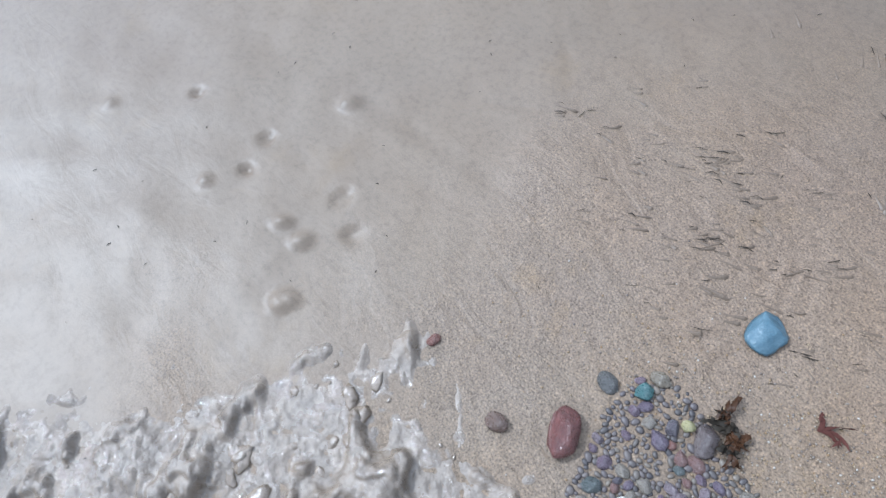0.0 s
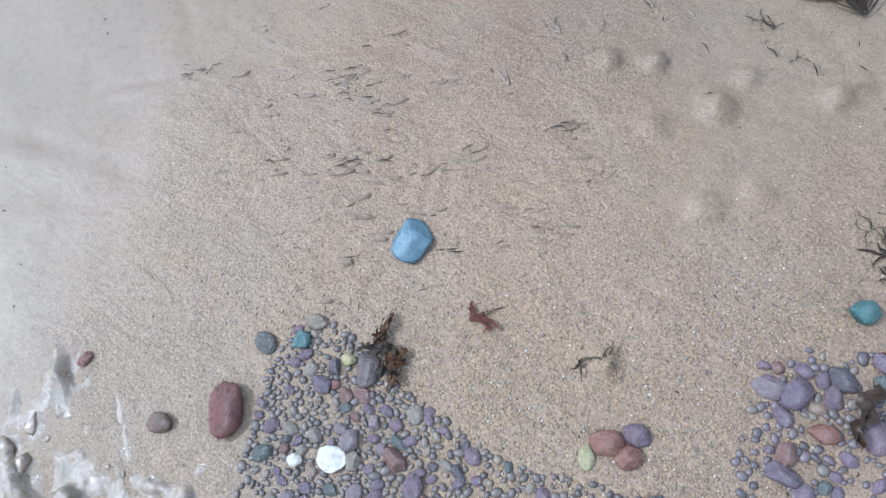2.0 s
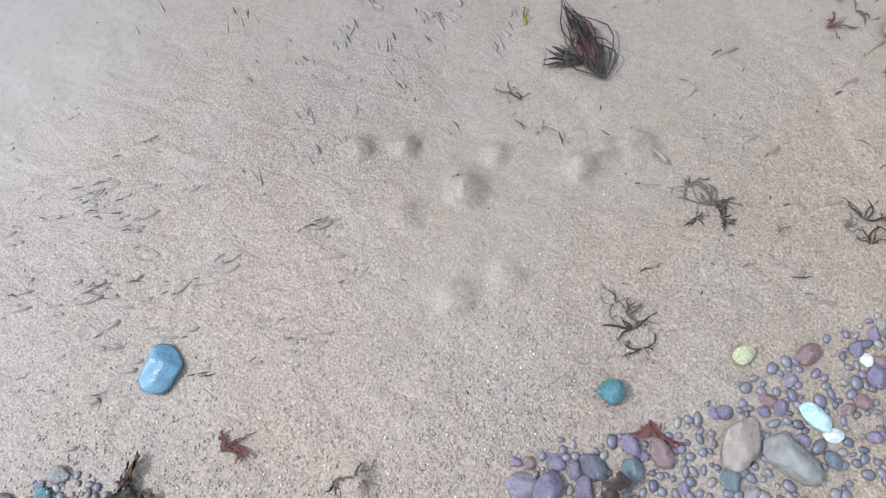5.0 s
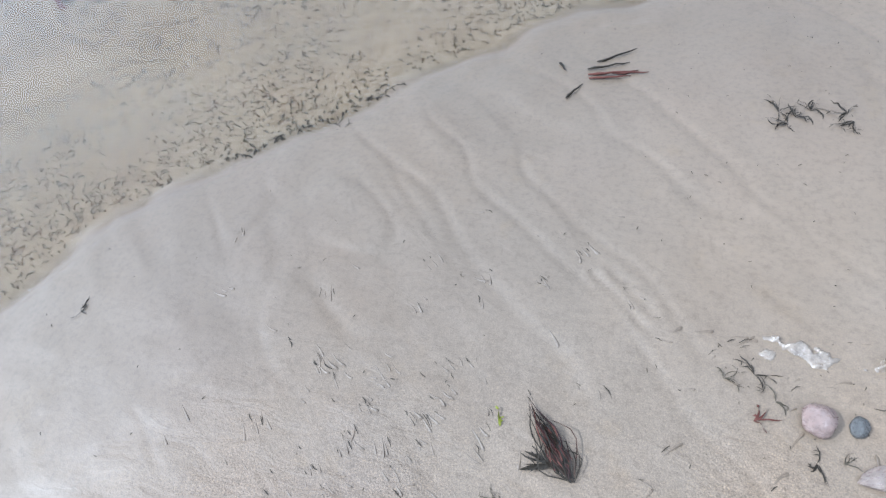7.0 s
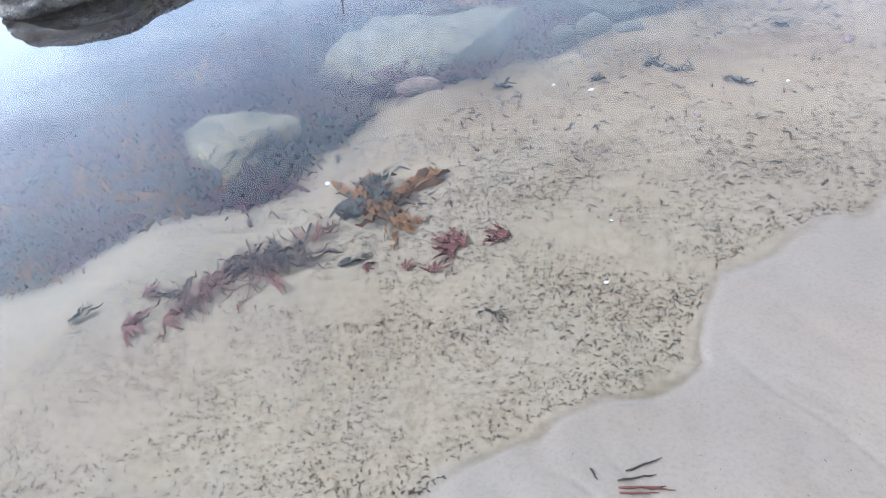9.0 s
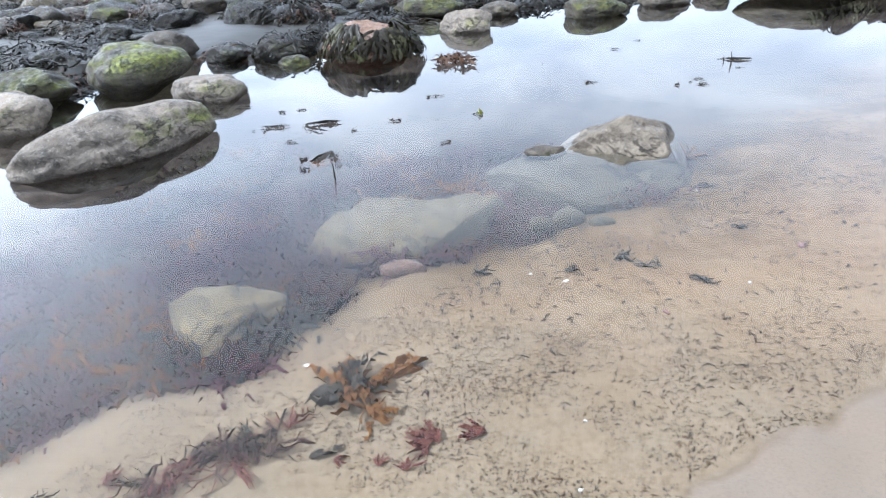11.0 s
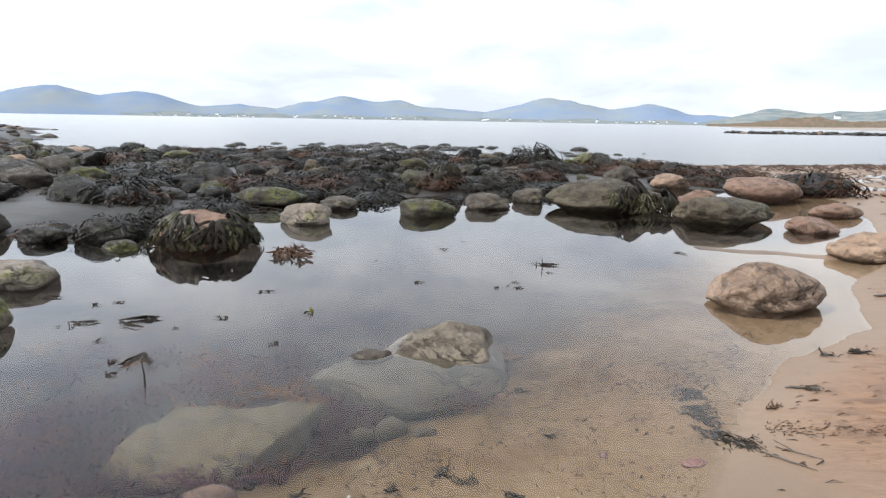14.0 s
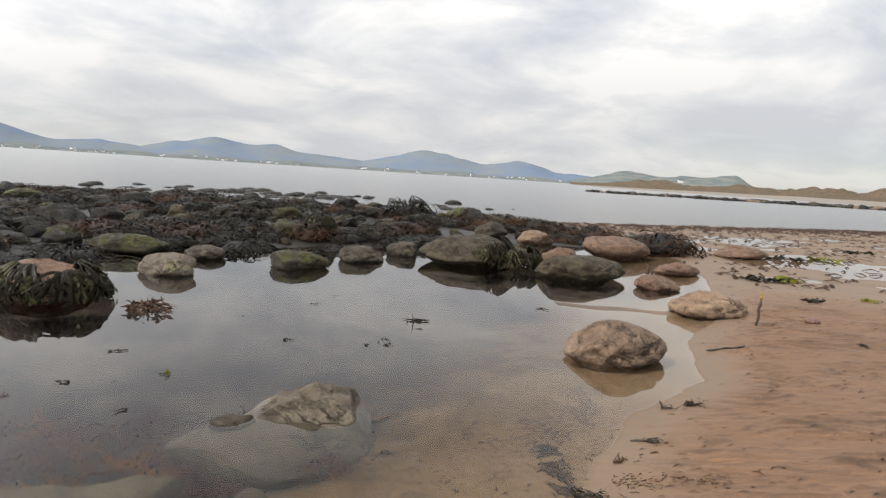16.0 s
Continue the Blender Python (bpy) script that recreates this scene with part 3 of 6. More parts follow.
# ---------------------------------------------------------------- ground and water
def build_ground():
    xs = lines(-0.42, 1.06, 0.005, ((-5, 0.05), (-14, 0.13)), ((5.5, 0.03), (10, 0.12)), 3900)
    ys = lines(-0.12, 1.72, 0.005, ((-3, 0.13),), ((8.5, 0.02), (24, 0.12)), 3900)
    me, co = grid_mesh("ground", xs, ys, height, SAND)
    d = shore(co[:, 0], co[:, 1])
    near = smooth(0.6, 0.0, d) * 0.5 + 0.45
    near = near + 0.5 * smooth(0.12, -0.15, co[:, 0]) * smooth(1.2, 0.6, co[:, 1])
    near = np.clip(near + 0.25 * fbm(plan(co[:, 0], co[:, 1], 2.4, 6.0), 3), 0, 1)
    bed = np.maximum(bed_at(co[:, 0], co[:, 1]) * smooth(0.2, -0.1, d), 0.92 * spit_at(co[:, 0], co[:, 1]))
    me.attributes.new("bed", "FLOAT", "POINT").data.foreach_set("value", bed.astype(np.float32))
    me.attributes.new("spit", "FLOAT", "POINT").data.foreach_set("value", (smooth(-1.2, 0.6, co[:, 1] - spit_line(co[:, 0])) * smooth(7.5, 5.0, co[:, 0])).astype(np.float32))
    air = smooth(-0.004, 0.004, co[:, 2])
    me.attributes.new("air", "FLOAT", "POINT").data.foreach_set("value", air.astype(np.float32))
    dark = rip_at(co[:, 0], co[:, 1], d) * scarps(co[:, 0], co[:, 1])[1]
    me.attributes.new("grit", "FLOAT", "POINT").data.foreach_set("value", dark.astype(np.float32))
    red = smooth(2.0, 3.4, co[:, 1]) * smooth(-2.2, -0.6, d)
    me.attributes.new("red", "FLOAT", "POINT").data.foreach_set("value", red.astype(np.float32))
    me.attributes.new("rip", "FLOAT", "POINT").data.foreach_set("value", rip_at(co[:, 0], co[:, 1], d).astype(np.float32))
    silt = smooth(2.3, 3.3, co[:, 1]) * smooth(-0.02, -0.25, d) * smooth(1.7, 0.2, co[:, 0] - np.interp(co[:, 1], BED_Y, BED_X) - 0.25 * fbm(plan(co[:, 0], co[:, 1], 1.6, 5.0), 4))
    me.attributes.new("silt", "FLOAT", "POINT").data.foreach_set("value", silt.astype(np.float32))
    damp = smooth(1.1, 0.1, d + 0.25 * fbm(plan(co[:, 0], co[:, 1], 3.0, 2.0), 3)) * smooth(0.45, 1.0, co[:, 1] + 0.3 * co[:, 0]) * smooth(-0.02, 0.0, d) * smooth(3.6, 2.4, co[:, 1])
    me.attributes.new("damp", "FLOAT", "POINT").data.foreach_set("value", damp.astype(np.float32))
    me.attributes.new("wet", "FLOAT", "POINT").data.foreach_set("value", near.astype(np.float32))
    me.attributes.new("close", "FLOAT", "POINT").data.foreach_set("value", (air * smooth(1.15, 0.8, co[:, 1]) * smooth(-0.5, -0.2, co[:, 0])).astype(np.float32))
    me.attributes.new("coarse", "FLOAT", "POINT").data.foreach_set("value", coarse_at(co[:, 0], co[:, 1]).astype(np.float32))
    tagged(new("ground", me), "wet rippled beach sand with a shallow pool basin", "sand", kind="structure")


def build_water():
    me, _ = grid_mesh("pool_water", np.linspace(-16, 60, 90), np.linspace(-9, 20.5, 60), lambda x, y: 0 * x, POOL_WATER)
    tagged(new("pool_water", me), "still clear tide pool that mirrors the sky", "water", kind="structure")
    xs = np.concatenate([-np.geomspace(3900, 10, 40), np.linspace(-8, 30, 30), np.geomspace(34, 3900, 40)])
    ys = np.concatenate([np.linspace(15.5, 60, 40), np.geomspace(64, 3900, 50)])
    me, _ = grid_mesh("sea_water", xs, ys, lambda x, y: 0 * x - 0.03, SEA)
    tagged(new("sea_water", me), "calm pale grey bay water under clouds", "sea", kind="structure")


build_ground()
build_water()


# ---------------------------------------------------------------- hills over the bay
# The blue haze of distance is put into the HILL and SHORELAND base colours.
HILL = Mat("far heather hill, blue haze in its colour")
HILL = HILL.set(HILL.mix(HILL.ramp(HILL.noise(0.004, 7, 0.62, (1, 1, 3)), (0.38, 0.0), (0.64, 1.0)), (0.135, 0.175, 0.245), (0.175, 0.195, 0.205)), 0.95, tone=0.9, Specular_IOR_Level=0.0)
SHORELAND = Mat("far green shore fields, haze in their colour")
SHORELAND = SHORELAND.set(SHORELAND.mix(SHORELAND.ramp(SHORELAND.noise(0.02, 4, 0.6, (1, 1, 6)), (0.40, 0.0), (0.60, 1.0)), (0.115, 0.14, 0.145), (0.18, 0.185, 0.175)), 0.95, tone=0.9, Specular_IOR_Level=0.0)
DUNE = Mat("brown dune grass and heath")
DUNE = DUNE.set(DUNE.mix(DUNE.ramp(DUNE.noise(0.22, 6, 0.75, (1, 1, 3)), (0.44, 0.0), (0.58, 1.0)), DUNE.mix(DUNE.ramp(DUNE.noise(0.035, 5, 0.7, (1, 1, 3)), (0.4, 0.0), (0.6, 1.0)), (0.20, 0.135, 0.10), (0.155, 0.12, 0.085)), (0.085, 0.08, 0.06)), 0.95, tone=0.8, Specular_IOR_Level=0.0)
FARSAND = Mat("far pale beach")
FARSAND = FARSAND.set(FARSAND.mix(FARSAND.noise(0.05, 3), (0.34, 0.29, 0.23), (0.26, 0.22, 0.18)), 0.8)


def sweep_land(name, label, az0, az1, r0, r1, profile, mat, n=120, m=22, kind="structure", category="hill", seed=1.0, grain=0.1):
    """A strip of land between two bearings; profile(az) gives the height of its crest."""
    ga, gv = np.meshgrid(np.linspace(az0, az1, n), np.linspace(0, 1, m))
    r = r0 + (r1 - r0) * gv
    a = np.radians(ga)
    z = profile(ga) * np.sin(np.clip(gv / 0.62, 0, 1) * np.pi / 2) * np.where(gv > 0.62, np.cos((gv - 0.62) / 0.38 * np.pi / 2), 1)
    z = z * (1 + grain * fbm(plan(ga * 0.35, gv * 3, 1.6, seed), 4).reshape(ga.shape)) - 0.4
    co = np.stack([(r * np.sin(a)).ravel(), (r * np.cos(a)).ravel(), z.ravel()], 1)
    i = np.arange(ga.size).reshape(ga.shape)
    q = np.stack([i[:-1, :-1].ravel(), i[:-1, 1:].ravel(), i[1:, 1:].ravel(), i[1:, :-1].ravel()], 1)
    return tagged(new(name, mesh_of(name, co, q.tolist(), mat)), label, category, kind=kind)


def crest(*lobes):
    return lambda a: sum((h**4 * np.exp(-4 * np.abs((a - c) / np.where(a > c, wr, wl)) ** 1.9) for c, wl, wr, h in lobes)) ** 0.25


sweep_land("hill", "double-topped hill across the bay, coloured haze blue", -46, -9, 3000, 3700, crest((-34.7, 5.6, 5, 126), (-28.8, 4, 4.6, 118), (-21, 6, 7, 62)), HILL, seed=2.0)
sweep_land("hill", "hill with fields at its foot, coloured haze blue-green", -26, 8, 2950, 3600, crest((-12.4, 5.8, 6, 108), (-7.6, 4, 5.4, 92), (-2, 6, 6, 60)), HILL, seed=3.0)
sweep_land("hill", "broad hill across the bay, coloured haze blue-green", -10, 30, 2900, 3500, crest((6.6, 6.6, 6, 112), (14.6, 5, 3.6, 92), (19, 3, 4, 48)), HILL, seed=4.0)
sweep_land("hill", "low green headland with a stepped end, greyed with painted haze", 17, 37, 2300, 2900, crest((24.0, 4.0, 4, 62), (28.5, 4, 4, 54), (32.2, 3.2, 1.9, 66)), SHORELAND, seed=5.0)
sweep_land("shore_fields", "low green shore dotted with houses, greyed with painted haze", -30, 24, 2500, 2900, lambda a: 13 + 3 * np.sin(a * 0.9) + 0 * a, SHORELAND, kind="structure", category="fields", seed=6.0, grain=0.4)
sweep_land("dunes", "brown heath and dunes along a far beach", 19, 75, 760, 1300, lambda a: 3 + 9 * smooth(18, 30, a) + 4 * smooth(30, 55, a), DUNE, category="dunes", seed=7.0, n=420, m=30, grain=0.6)
sweep_land("far_beach", "pale far beach below the dunes", 21, 75, 330, 800, lambda a: 0.9 + 1.8 * smooth(20, 40, a), FARSAND, category="beach", seed=8.0)


# ---------------------------------------------------------------- boulders
def ico(level):
    bm = bmesh.new()
    bmesh.ops.create_icosphere(bm, subdivisions=level, radius=1.0)
    v = np.array([p.co[:] for p in bm.verts])
    f = [[p.index for p in face.verts] for face in bm.faces]
    bm.free()
    return v, f


ICO = {k: ico(k) for k in (2, 3, 4, 5)}


def boulder_shape(seed, level=4, rough=1.0, cuts=7):
    v, f = ICO[level]
    rnd = random.Random(seed)
    s = seed * 3.71
    p = v * (1 + rough * (0.20 * fbm(v * 1.1 + s, 3) + 0.045 * fbm(v * 4.2 + s, 3)))[:, None]
    for _ in range(cuts):
        n = np.array([rnd.gauss(0, 1), rnd.gauss(0, 1), rnd.gauss(0, 0.8)])
        n /= np.linalg.norm(n)
        over = np.maximum(p @ n - rnd.uniform(0.62, 0.88), 0)
        p = p - 0.9 * over[:, None] * n
    p = p + v * (rough * (0.05 * fbm(v * 3.1 + s + 5, 4) - 0.03 * np.abs(vnoise(v * 5.3 + s)) - 0.045 * smooth(0.10, 0.0, np.abs(vnoise(v * 2.0 + s + 0.3 * vnoise(v * 5 + s)[:, None]))) + 0.018 * fbm(v * 11 + s, 3)))[:, None]
    p[:, :2] -= (p[:, :2].max(0) + p[:, :2].min(0)) / 2
    p = p / np.abs(p).max(0)
    return p, f


def boulder(x, y, w, d, h, yaw, seed, mat, label, sink=0.12, lean=0.0, level=4, group="boulders of the spit", rough=1.0, cuts=5, floor=None, peak=0.0):
    """A boulder whose near foot stands at x, y; it is w wide, d deep and shows h over the water."""
    p, f = boulder_shape(seed, level, rough, cuts)
    half = (h + sink) / 2
    if peak:
        p[:, 2] = np.where(p[:, 2] > 0, p[:, 2] * (1 - peak * np.clip(np.abs(p[:, 0] - 0.25), 0, 1)), p[:, 2])
        p[:, 2] /= np.abs(p[:, 2]).max()
    if floor is None:
        p[:, :2] *= (1 - 0.2 * smooth(-0.05, -0.5, p[:, 2]))[:, None]
    me = mesh_of("boulder", p * (w / 2, d / 2, half), f, mat)
    ob = new("boulder", me)
    base = 0.0 if floor is None else floor
    way = Vector((x - 0.6, y - 0.9, 0)).normalized() * (d / 2)
    ob.matrix_world = pose(x + way.x, y + way.y, base + h - half, 0, lean, yaw)
    return tagged(ob, label, "boulder", group)


boulder(-2.45, 3.76, 1.28, 0.56, 0.29, 64, 3, ROCK_LIGHT, "long rounded grey boulder with a mossy flank standing in the pool", 0.2, rough=0.6, cuts=3, level=5)
boulder(2.58, 5.27, 0.86, 0.62, 0.31, 7, 14, ROCK_TAN, "tan cracked boulder standing in shallow clear water", 0.18, rough=0.75, cuts=3, level=5)
boulder(0.02, 4.12, 0.25, 0.16, 0.045, 12, 22, ROCK_GREY, "small flat stone awash beside a larger one", 0.08)
boulder(4.4, 7.1, 0.96, 0.7, 0.25, 8, 131, ROCK_TAN, "low tan boulder at the pool's sandy rim", 0.15, rough=0.7, cuts=2, level=5)
boulder(4.64, 8.72, 0.62, 0.5, 0.19, 12, 32, ROCK_PINK, "small pinkish boulder at the water's edge", 0.12)
boulder(3.75, 9.15, 1.36, 0.9, 0.34, 9, 133, ROCK_OLIVE, "humped brown boulder with olive algae at the pool's rim", 0.15, rough=0.75, cuts=2, level=5)
boulder(2.45, 10.1, 1.9, 1.2, 0.46, 10, 34, ROCK_OLIVE, "broad brown boulder hung with wrack", 0.2, rough=0.7, cuts=3, level=5)
boulder(-0.10, 9.25, 0.80, 0.7, 0.24, 10, 35, ROCK_MOSS, "round boulder capped with green algae in the pool", 0.2, rough=0.6)
boulder(0.72, 10.1, 0.70, 0.6, 0.25, 10, 36, ROCK_GREY, "rounded grey boulder at the pool's far edge", 0.15)
boulder(1.38, 11.0, 0.56, 0.5, 0.24, 10, 37, ROCK_GREY, "rounded grey boulder at the pool's far edge", 0.15)
boulder(-1.51, 8.35, 0.66, 0.55, 0.25, 9, 38, ROCK_LIGHT, "pointed pale grey boulder in the pool", 0.15, cuts=6)
boulder(-1.43, 9.75, 0.60, 0.5, 0.18, 10, 39, ROCK_GREY, "low pinkish grey boulder among wrack", 0.12)
boulder(-2.03, 6.65, 1.0, 0.78, 0.36, 8, 40, ROCK_PINK, "squat boulder draped in hanging wrack", 0.2, rough=0.6, cuts=3, level=5)
boulder(-2.44, 9.8, 1.1, 0.8, 0.28, 10, 41, ROCK_MOSS, "flat mossy boulder at the pool's far edge", 0.15, rough=0.6)
boulder(-3.58, 10.6, 0.7, 0.6, 0.28, 10, 42, ROCK_MOSS, "mossy boulder standing among wrack", 0.15)
boulder(-3.87, 9.6, 0.7, 0.6, 0.28, 10, 43, ROCK_DARK, "dark wet boulder among wrack", 0.15)
boulder(-3.38, 7.3, 0.7, 0.5, 0.19, 9, 44, ROCK_DARK, "dark wet boulder in the pool", 0.12)
boulder(-2.83, 6.62, 0.36, 0.3, 0.09, 9, 45, ROCK_MOSS, "small algae-green stone in the pool", 0.1)
boulder(-4.10, 7.45, 0.5, 0.4, 0.12, 9, 46, ROCK_DARK, "dark low stone in the pool", 0.1)
boulder(-4.54, 8.95, 1.0, 0.8, 0.3, 9, 47, ROCK_DARK, "dark weedy boulder among wrack", 0.15)
boulder(-0.04, 12.4, 0.6, 0.6, 0.5, 0, 48, ROCK_DARK, "tall round dark boulder rising from the spit", 0.2, rough=0.6)
boulder(5.73, 10.2, 0.76, 0.55, 0.2, 14, 49, ROCK_PINK, "reddish stone on the wet flats", 0.12)
boulder(5.37, 11.9, 1.6, 1.1, 0.42, 14, 50, ROCK_PINK, "broad pinkish tan boulder on the wet flats", 0.15, rough=0.6)
boulder(6.74, 12.9, 1.7, 1.1, 0.44, 16, 51, ROCK_DARK, "brown boulder under russet wrack", 0.15)
boulder(3.81, 10.4, 0.7, 0.6, 0.33, 14, 52, ROCK_PINK, "upright pinkish boulder beside the pool", 0.15)
boulder(4.39, 13.8, 0.85, 0.7, 0.32, 14, 53, ROCK_TAN, "tan boulder at the end of the spit", 0.15)
boulder(8.66, 13.1, 1.35, 0.9, 0.27, 10, 54, ROCK_PINK, "flat salmon pink boulder alone on the wet flats", 0.12, rough=0.5)
boulder(-2.82, 5.22, 0.66, 0.5, 0.20, 9, 55, ROCK_LIGHT, "dark pointed stone standing in the pool", 0.15, cuts=3, rough=0.6)
boulder(-3.79, 5.5, 0.98, 0.8, 0.40, 8, 56, ROCK_GREEN, "rounded boulder covered in bright green algae", 0.15, rough=0.7)
boulder(-4.5, 5.05, 0.8, 0.6, 0.30, 8, 57, ROCK_MOSS, "mossy boulder at the pool's side", 0.15)
boulder(-3.75, 4.15, 0.75, 0.6, 0.28, 10, 58, ROCK_LIGHT, "grey boulder at the pool's side", 0.15)
boulder(-4.70, 6.95, 0.8, 0.6, 0.31, 6, 59, ROCK_GREY, "angular grey boulder beside the pool", 0.12)
boulder(-5.36, 6.1, 0.7, 0.6, 0.31, 6, 60, ROCK_DARK, "dark grey boulder beside the pool", 0.12)
boulder(-3.78, 6.9, 0.46, 0.4, 0.16, 6, 61, ROCK_DARK, "small dark stone in the pool", 0.12)
boulder(-3.21, 7.0, 0.7, 0.5, 0.24, 6, 62, ROCK_DARK, "dark weedy boulder in the pool", 0.12)
boulder(1.85, 16.9, 1.0, 0.9, 0.44, 0, 63, ROCK_DARK, "dark hump of stone under wrack", 0.15)
# sunken stones


def cut_stone(x, y, z, w, d, h, planes, seed, mat, label, group="sunken stones", grit=0.02):
    """A stone split along planes: each row is a bearing in degrees, a slope and the reach of the face from the middle."""
    v, f = ICO[5]
    p = v * (w, d, h)
    for _ in range(3):
        for bearing, slope, reach in planes:
            a, b = radians(bearing), radians(slope)
            n = np.array([math.sin(a) * math.cos(b), math.cos(a) * math.cos(b), math.sin(b)])
            p = p - np.maximum(p @ n - reach, 0)[:, None] * n
    p = p + v * (grit * fbm(p * 9 + seed, 4) + 0.35 * grit * fbm(p * 40 + seed, 3))[:, None]
    ob = new("boulder", mesh_of("boulder", p, f, mat))
    ob.location = (x, y, z)
    return tagged(ob, label, "boulder", group)


cut_stone(-0.55, 3.42, -0.25, 0.62, 0.52, 0.4, ((0, 90, 0.15), (108, 22, 0.30), (200, 28, 0.29), (347, 30, 0.32), (288, 25, 0.38)), 3.0, ROCK_SLAB, "pale flat wedge-shaped slab under clear water", grit=0.018)
cut_stone(0.41, 4.38, -0.03, 0.40, 0.24, 0.24, ((275, 62, 0.150), (95, 34, 0.235), (186, 52, 0.130), (112, 68, 0.165), (0, 55, 0.16)), 8.0, ROCK_BUFF, "pale humped stone breaking the pool's surface", "boulders of the spit", 0.012)
boulder(0.30, 3.80, 1.16, 0.80, 0.19, 14, 72, ROCK_SUNK, "broad silted stone under the water", 0.1, floor=-0.2, group="sunken stones", rough=0.4, cuts=3, level=5)
boulder(-0.84, 2.40, 0.46, 0.44, 0.12, -20, 73, ROCK_CRUST, "pale crusted stone under the water", 0.06, floor=-0.17, group="sunken stones", rough=1.3, cuts=2, level=5)
boulder(-0.37, 2.92, 0.2, 0.09, 0.04, 5, 74, ROCK_PINK, "pink flat stone under the water", 0.04, floor=-0.1, group="sunken stones")
boulder(0.225, 3.45, 0.15, 0.12, 0.08, 5, 75, ROCK_SUNK, "round pale cobble under the water", 0.03, floor=-0.11, group="sunken stones", rough=0.4, cuts=1)
boulder(0.10, 3.43, 0.1, 0.08, 0.05, 5, 76, ROCK_SUNK, "small pale cobble under the water", 0.03, floor=-0.11, group="sunken stones", rough=0.4, cuts=1)
boulder(0.37, 3.45, 0.13, 0.09, 0.05, 5, 77, ROCK_SUNK, "flat pale cobble under the water", 0.03, floor=-0.11, group="sunken stones", rough=0.4, cuts=1)


def scatter_boulders():
    rnd = random.Random(11)
    kinds = (ROCK_DARK, ROCK_MOSS, ROCK_GREY, ROCK_MOSS, ROCK_DARK, ROCK_DARK, ROCK_DARK, ROCK_OLIVE, ROCK_DARK, ROCK_GREY, ROCK_OLIVE, ROCK_DARK, ROCK_GREEN, ROCK_DARK)
    names = {ROCK_DARK: "dark wet boulder among wrack", ROCK_GREEN: "boulder bright green with algae on the spit", ROCK_GREY: "grey sea-worn boulder on the weedy spit", ROCK_MOSS: "boulder green with algae on the spit", ROCK_OLIVE: "brown boulder with a film of algae on the spit", ROCK_PINK: "pinkish grey boulder on the weedy spit"}
    pool = []
    for k in range(14):
        p, f = boulder_shape(200 + k, 4, 1.25, 9)
        pool.append(mesh_of("boulder", p, f, kinds[k % len(kinds)]))
    put = 0
    while put < 290:
        x, y = rnd.uniform(-17, 8), rnd.uniform(3, 24)
        near = np.interp(x, [-30, -9, -5.2, -3.6, -1.0, 3.0, 6.0, 9.0], [-4, 1.5, 7.4, 9.0, 10.8, 12.0, 13.2, 16])
        if y < near or y > np.interp(x, [-17, -14, -3, 8], [26, 23, 21, 18]):
            continue
        me = rnd.choice(pool)
        w = rnd.choice((rnd.uniform(0.2, 0.45), rnd.uniform(0.35, 0.6), rnd.uniform(0.5, 0.9)))
        ob = new("boulder", me)
        ob.matrix_world = pose(x, y, ground_at(x, y) + rnd.uniform(0.04, 0.16) * w, rnd.uniform(-16, 16), rnd.uniform(-16, 16), rnd.uniform(0, 360)) @ Matrix.Diagonal((w / 2, w * rnd.uniform(0.35, 0.5), w * rnd.uniform(0.24, 0.36), 1))
        tagged(ob, names[me.materials[0]], "boulder", "boulders of the spit")
        put += 1


scatter_boulders()


# ---------------------------------------------------------------- seaweed
class Bag:
    """Gathers ribbons and lumps for one mesh."""

    def __init__(self):
        self.v, self.f = [], []

    def ribbon(self, path, widths, up=(0, 0, 1), rib=0.25, roll=None, root=None):
        """A strip along a path, with a raised midrib; root: the vertex that it grows from, in place of its first row."""
        path = [Vector(p) for p in path]
        skip = 0 if root is None else 1
        base, n = len(self.v) - 3 * skip, len(path)
        for k, p in enumerate(path):
            if k < skip:
                continue
            t = (path[min(k + 1, n - 1)] - path[max(k - 1, 0)]).normalized()
            u = Vector(up) if not callable(up) else up(p)
            side = t.cross(u)
            side = side.normalized() if side.length > 1e-6 else Vector((1, 0, 0))
            if roll:
                side = Matrix.Rotation(roll * k, 3, t) @ side
            w = widths[k] / 2
            self.v += [p - side * w, p + u * (w * rib), p + side * w]
        if skip:
            self.f += [(root, base + 4, base + 3), (root, base + 5, base + 4)]
        for k in range(skip, n - 1):
            a = base + 3 * k
            self.f += [(a, a + 1, a + 4, a + 3), (a + 1, a + 2, a + 5, a + 4)]
        return base

    def lump(self, x, y, z, rx, ry, rz, yaw, rnd, level=2):
        v, f = ICO[level]
        c, s = math.cos(yaw), math.sin(yaw)
        base = len(self.v)
        j = 1 + 0.18 * vnoise(v * 1.7 + rnd.uniform(0, 90))
        p = v * j[:, None] * (rx, ry, rz)
        for q in p:
            self.v.append((x + c * q[0] - s * q[1], y + s * q[0] + c * q[1], z + q[2]))
        self.f += [tuple(base + i for i in face) for face in f]

    def mesh(self, name, mat, even=True):
        return mesh_of(name, self.v, self.f, mat, even)


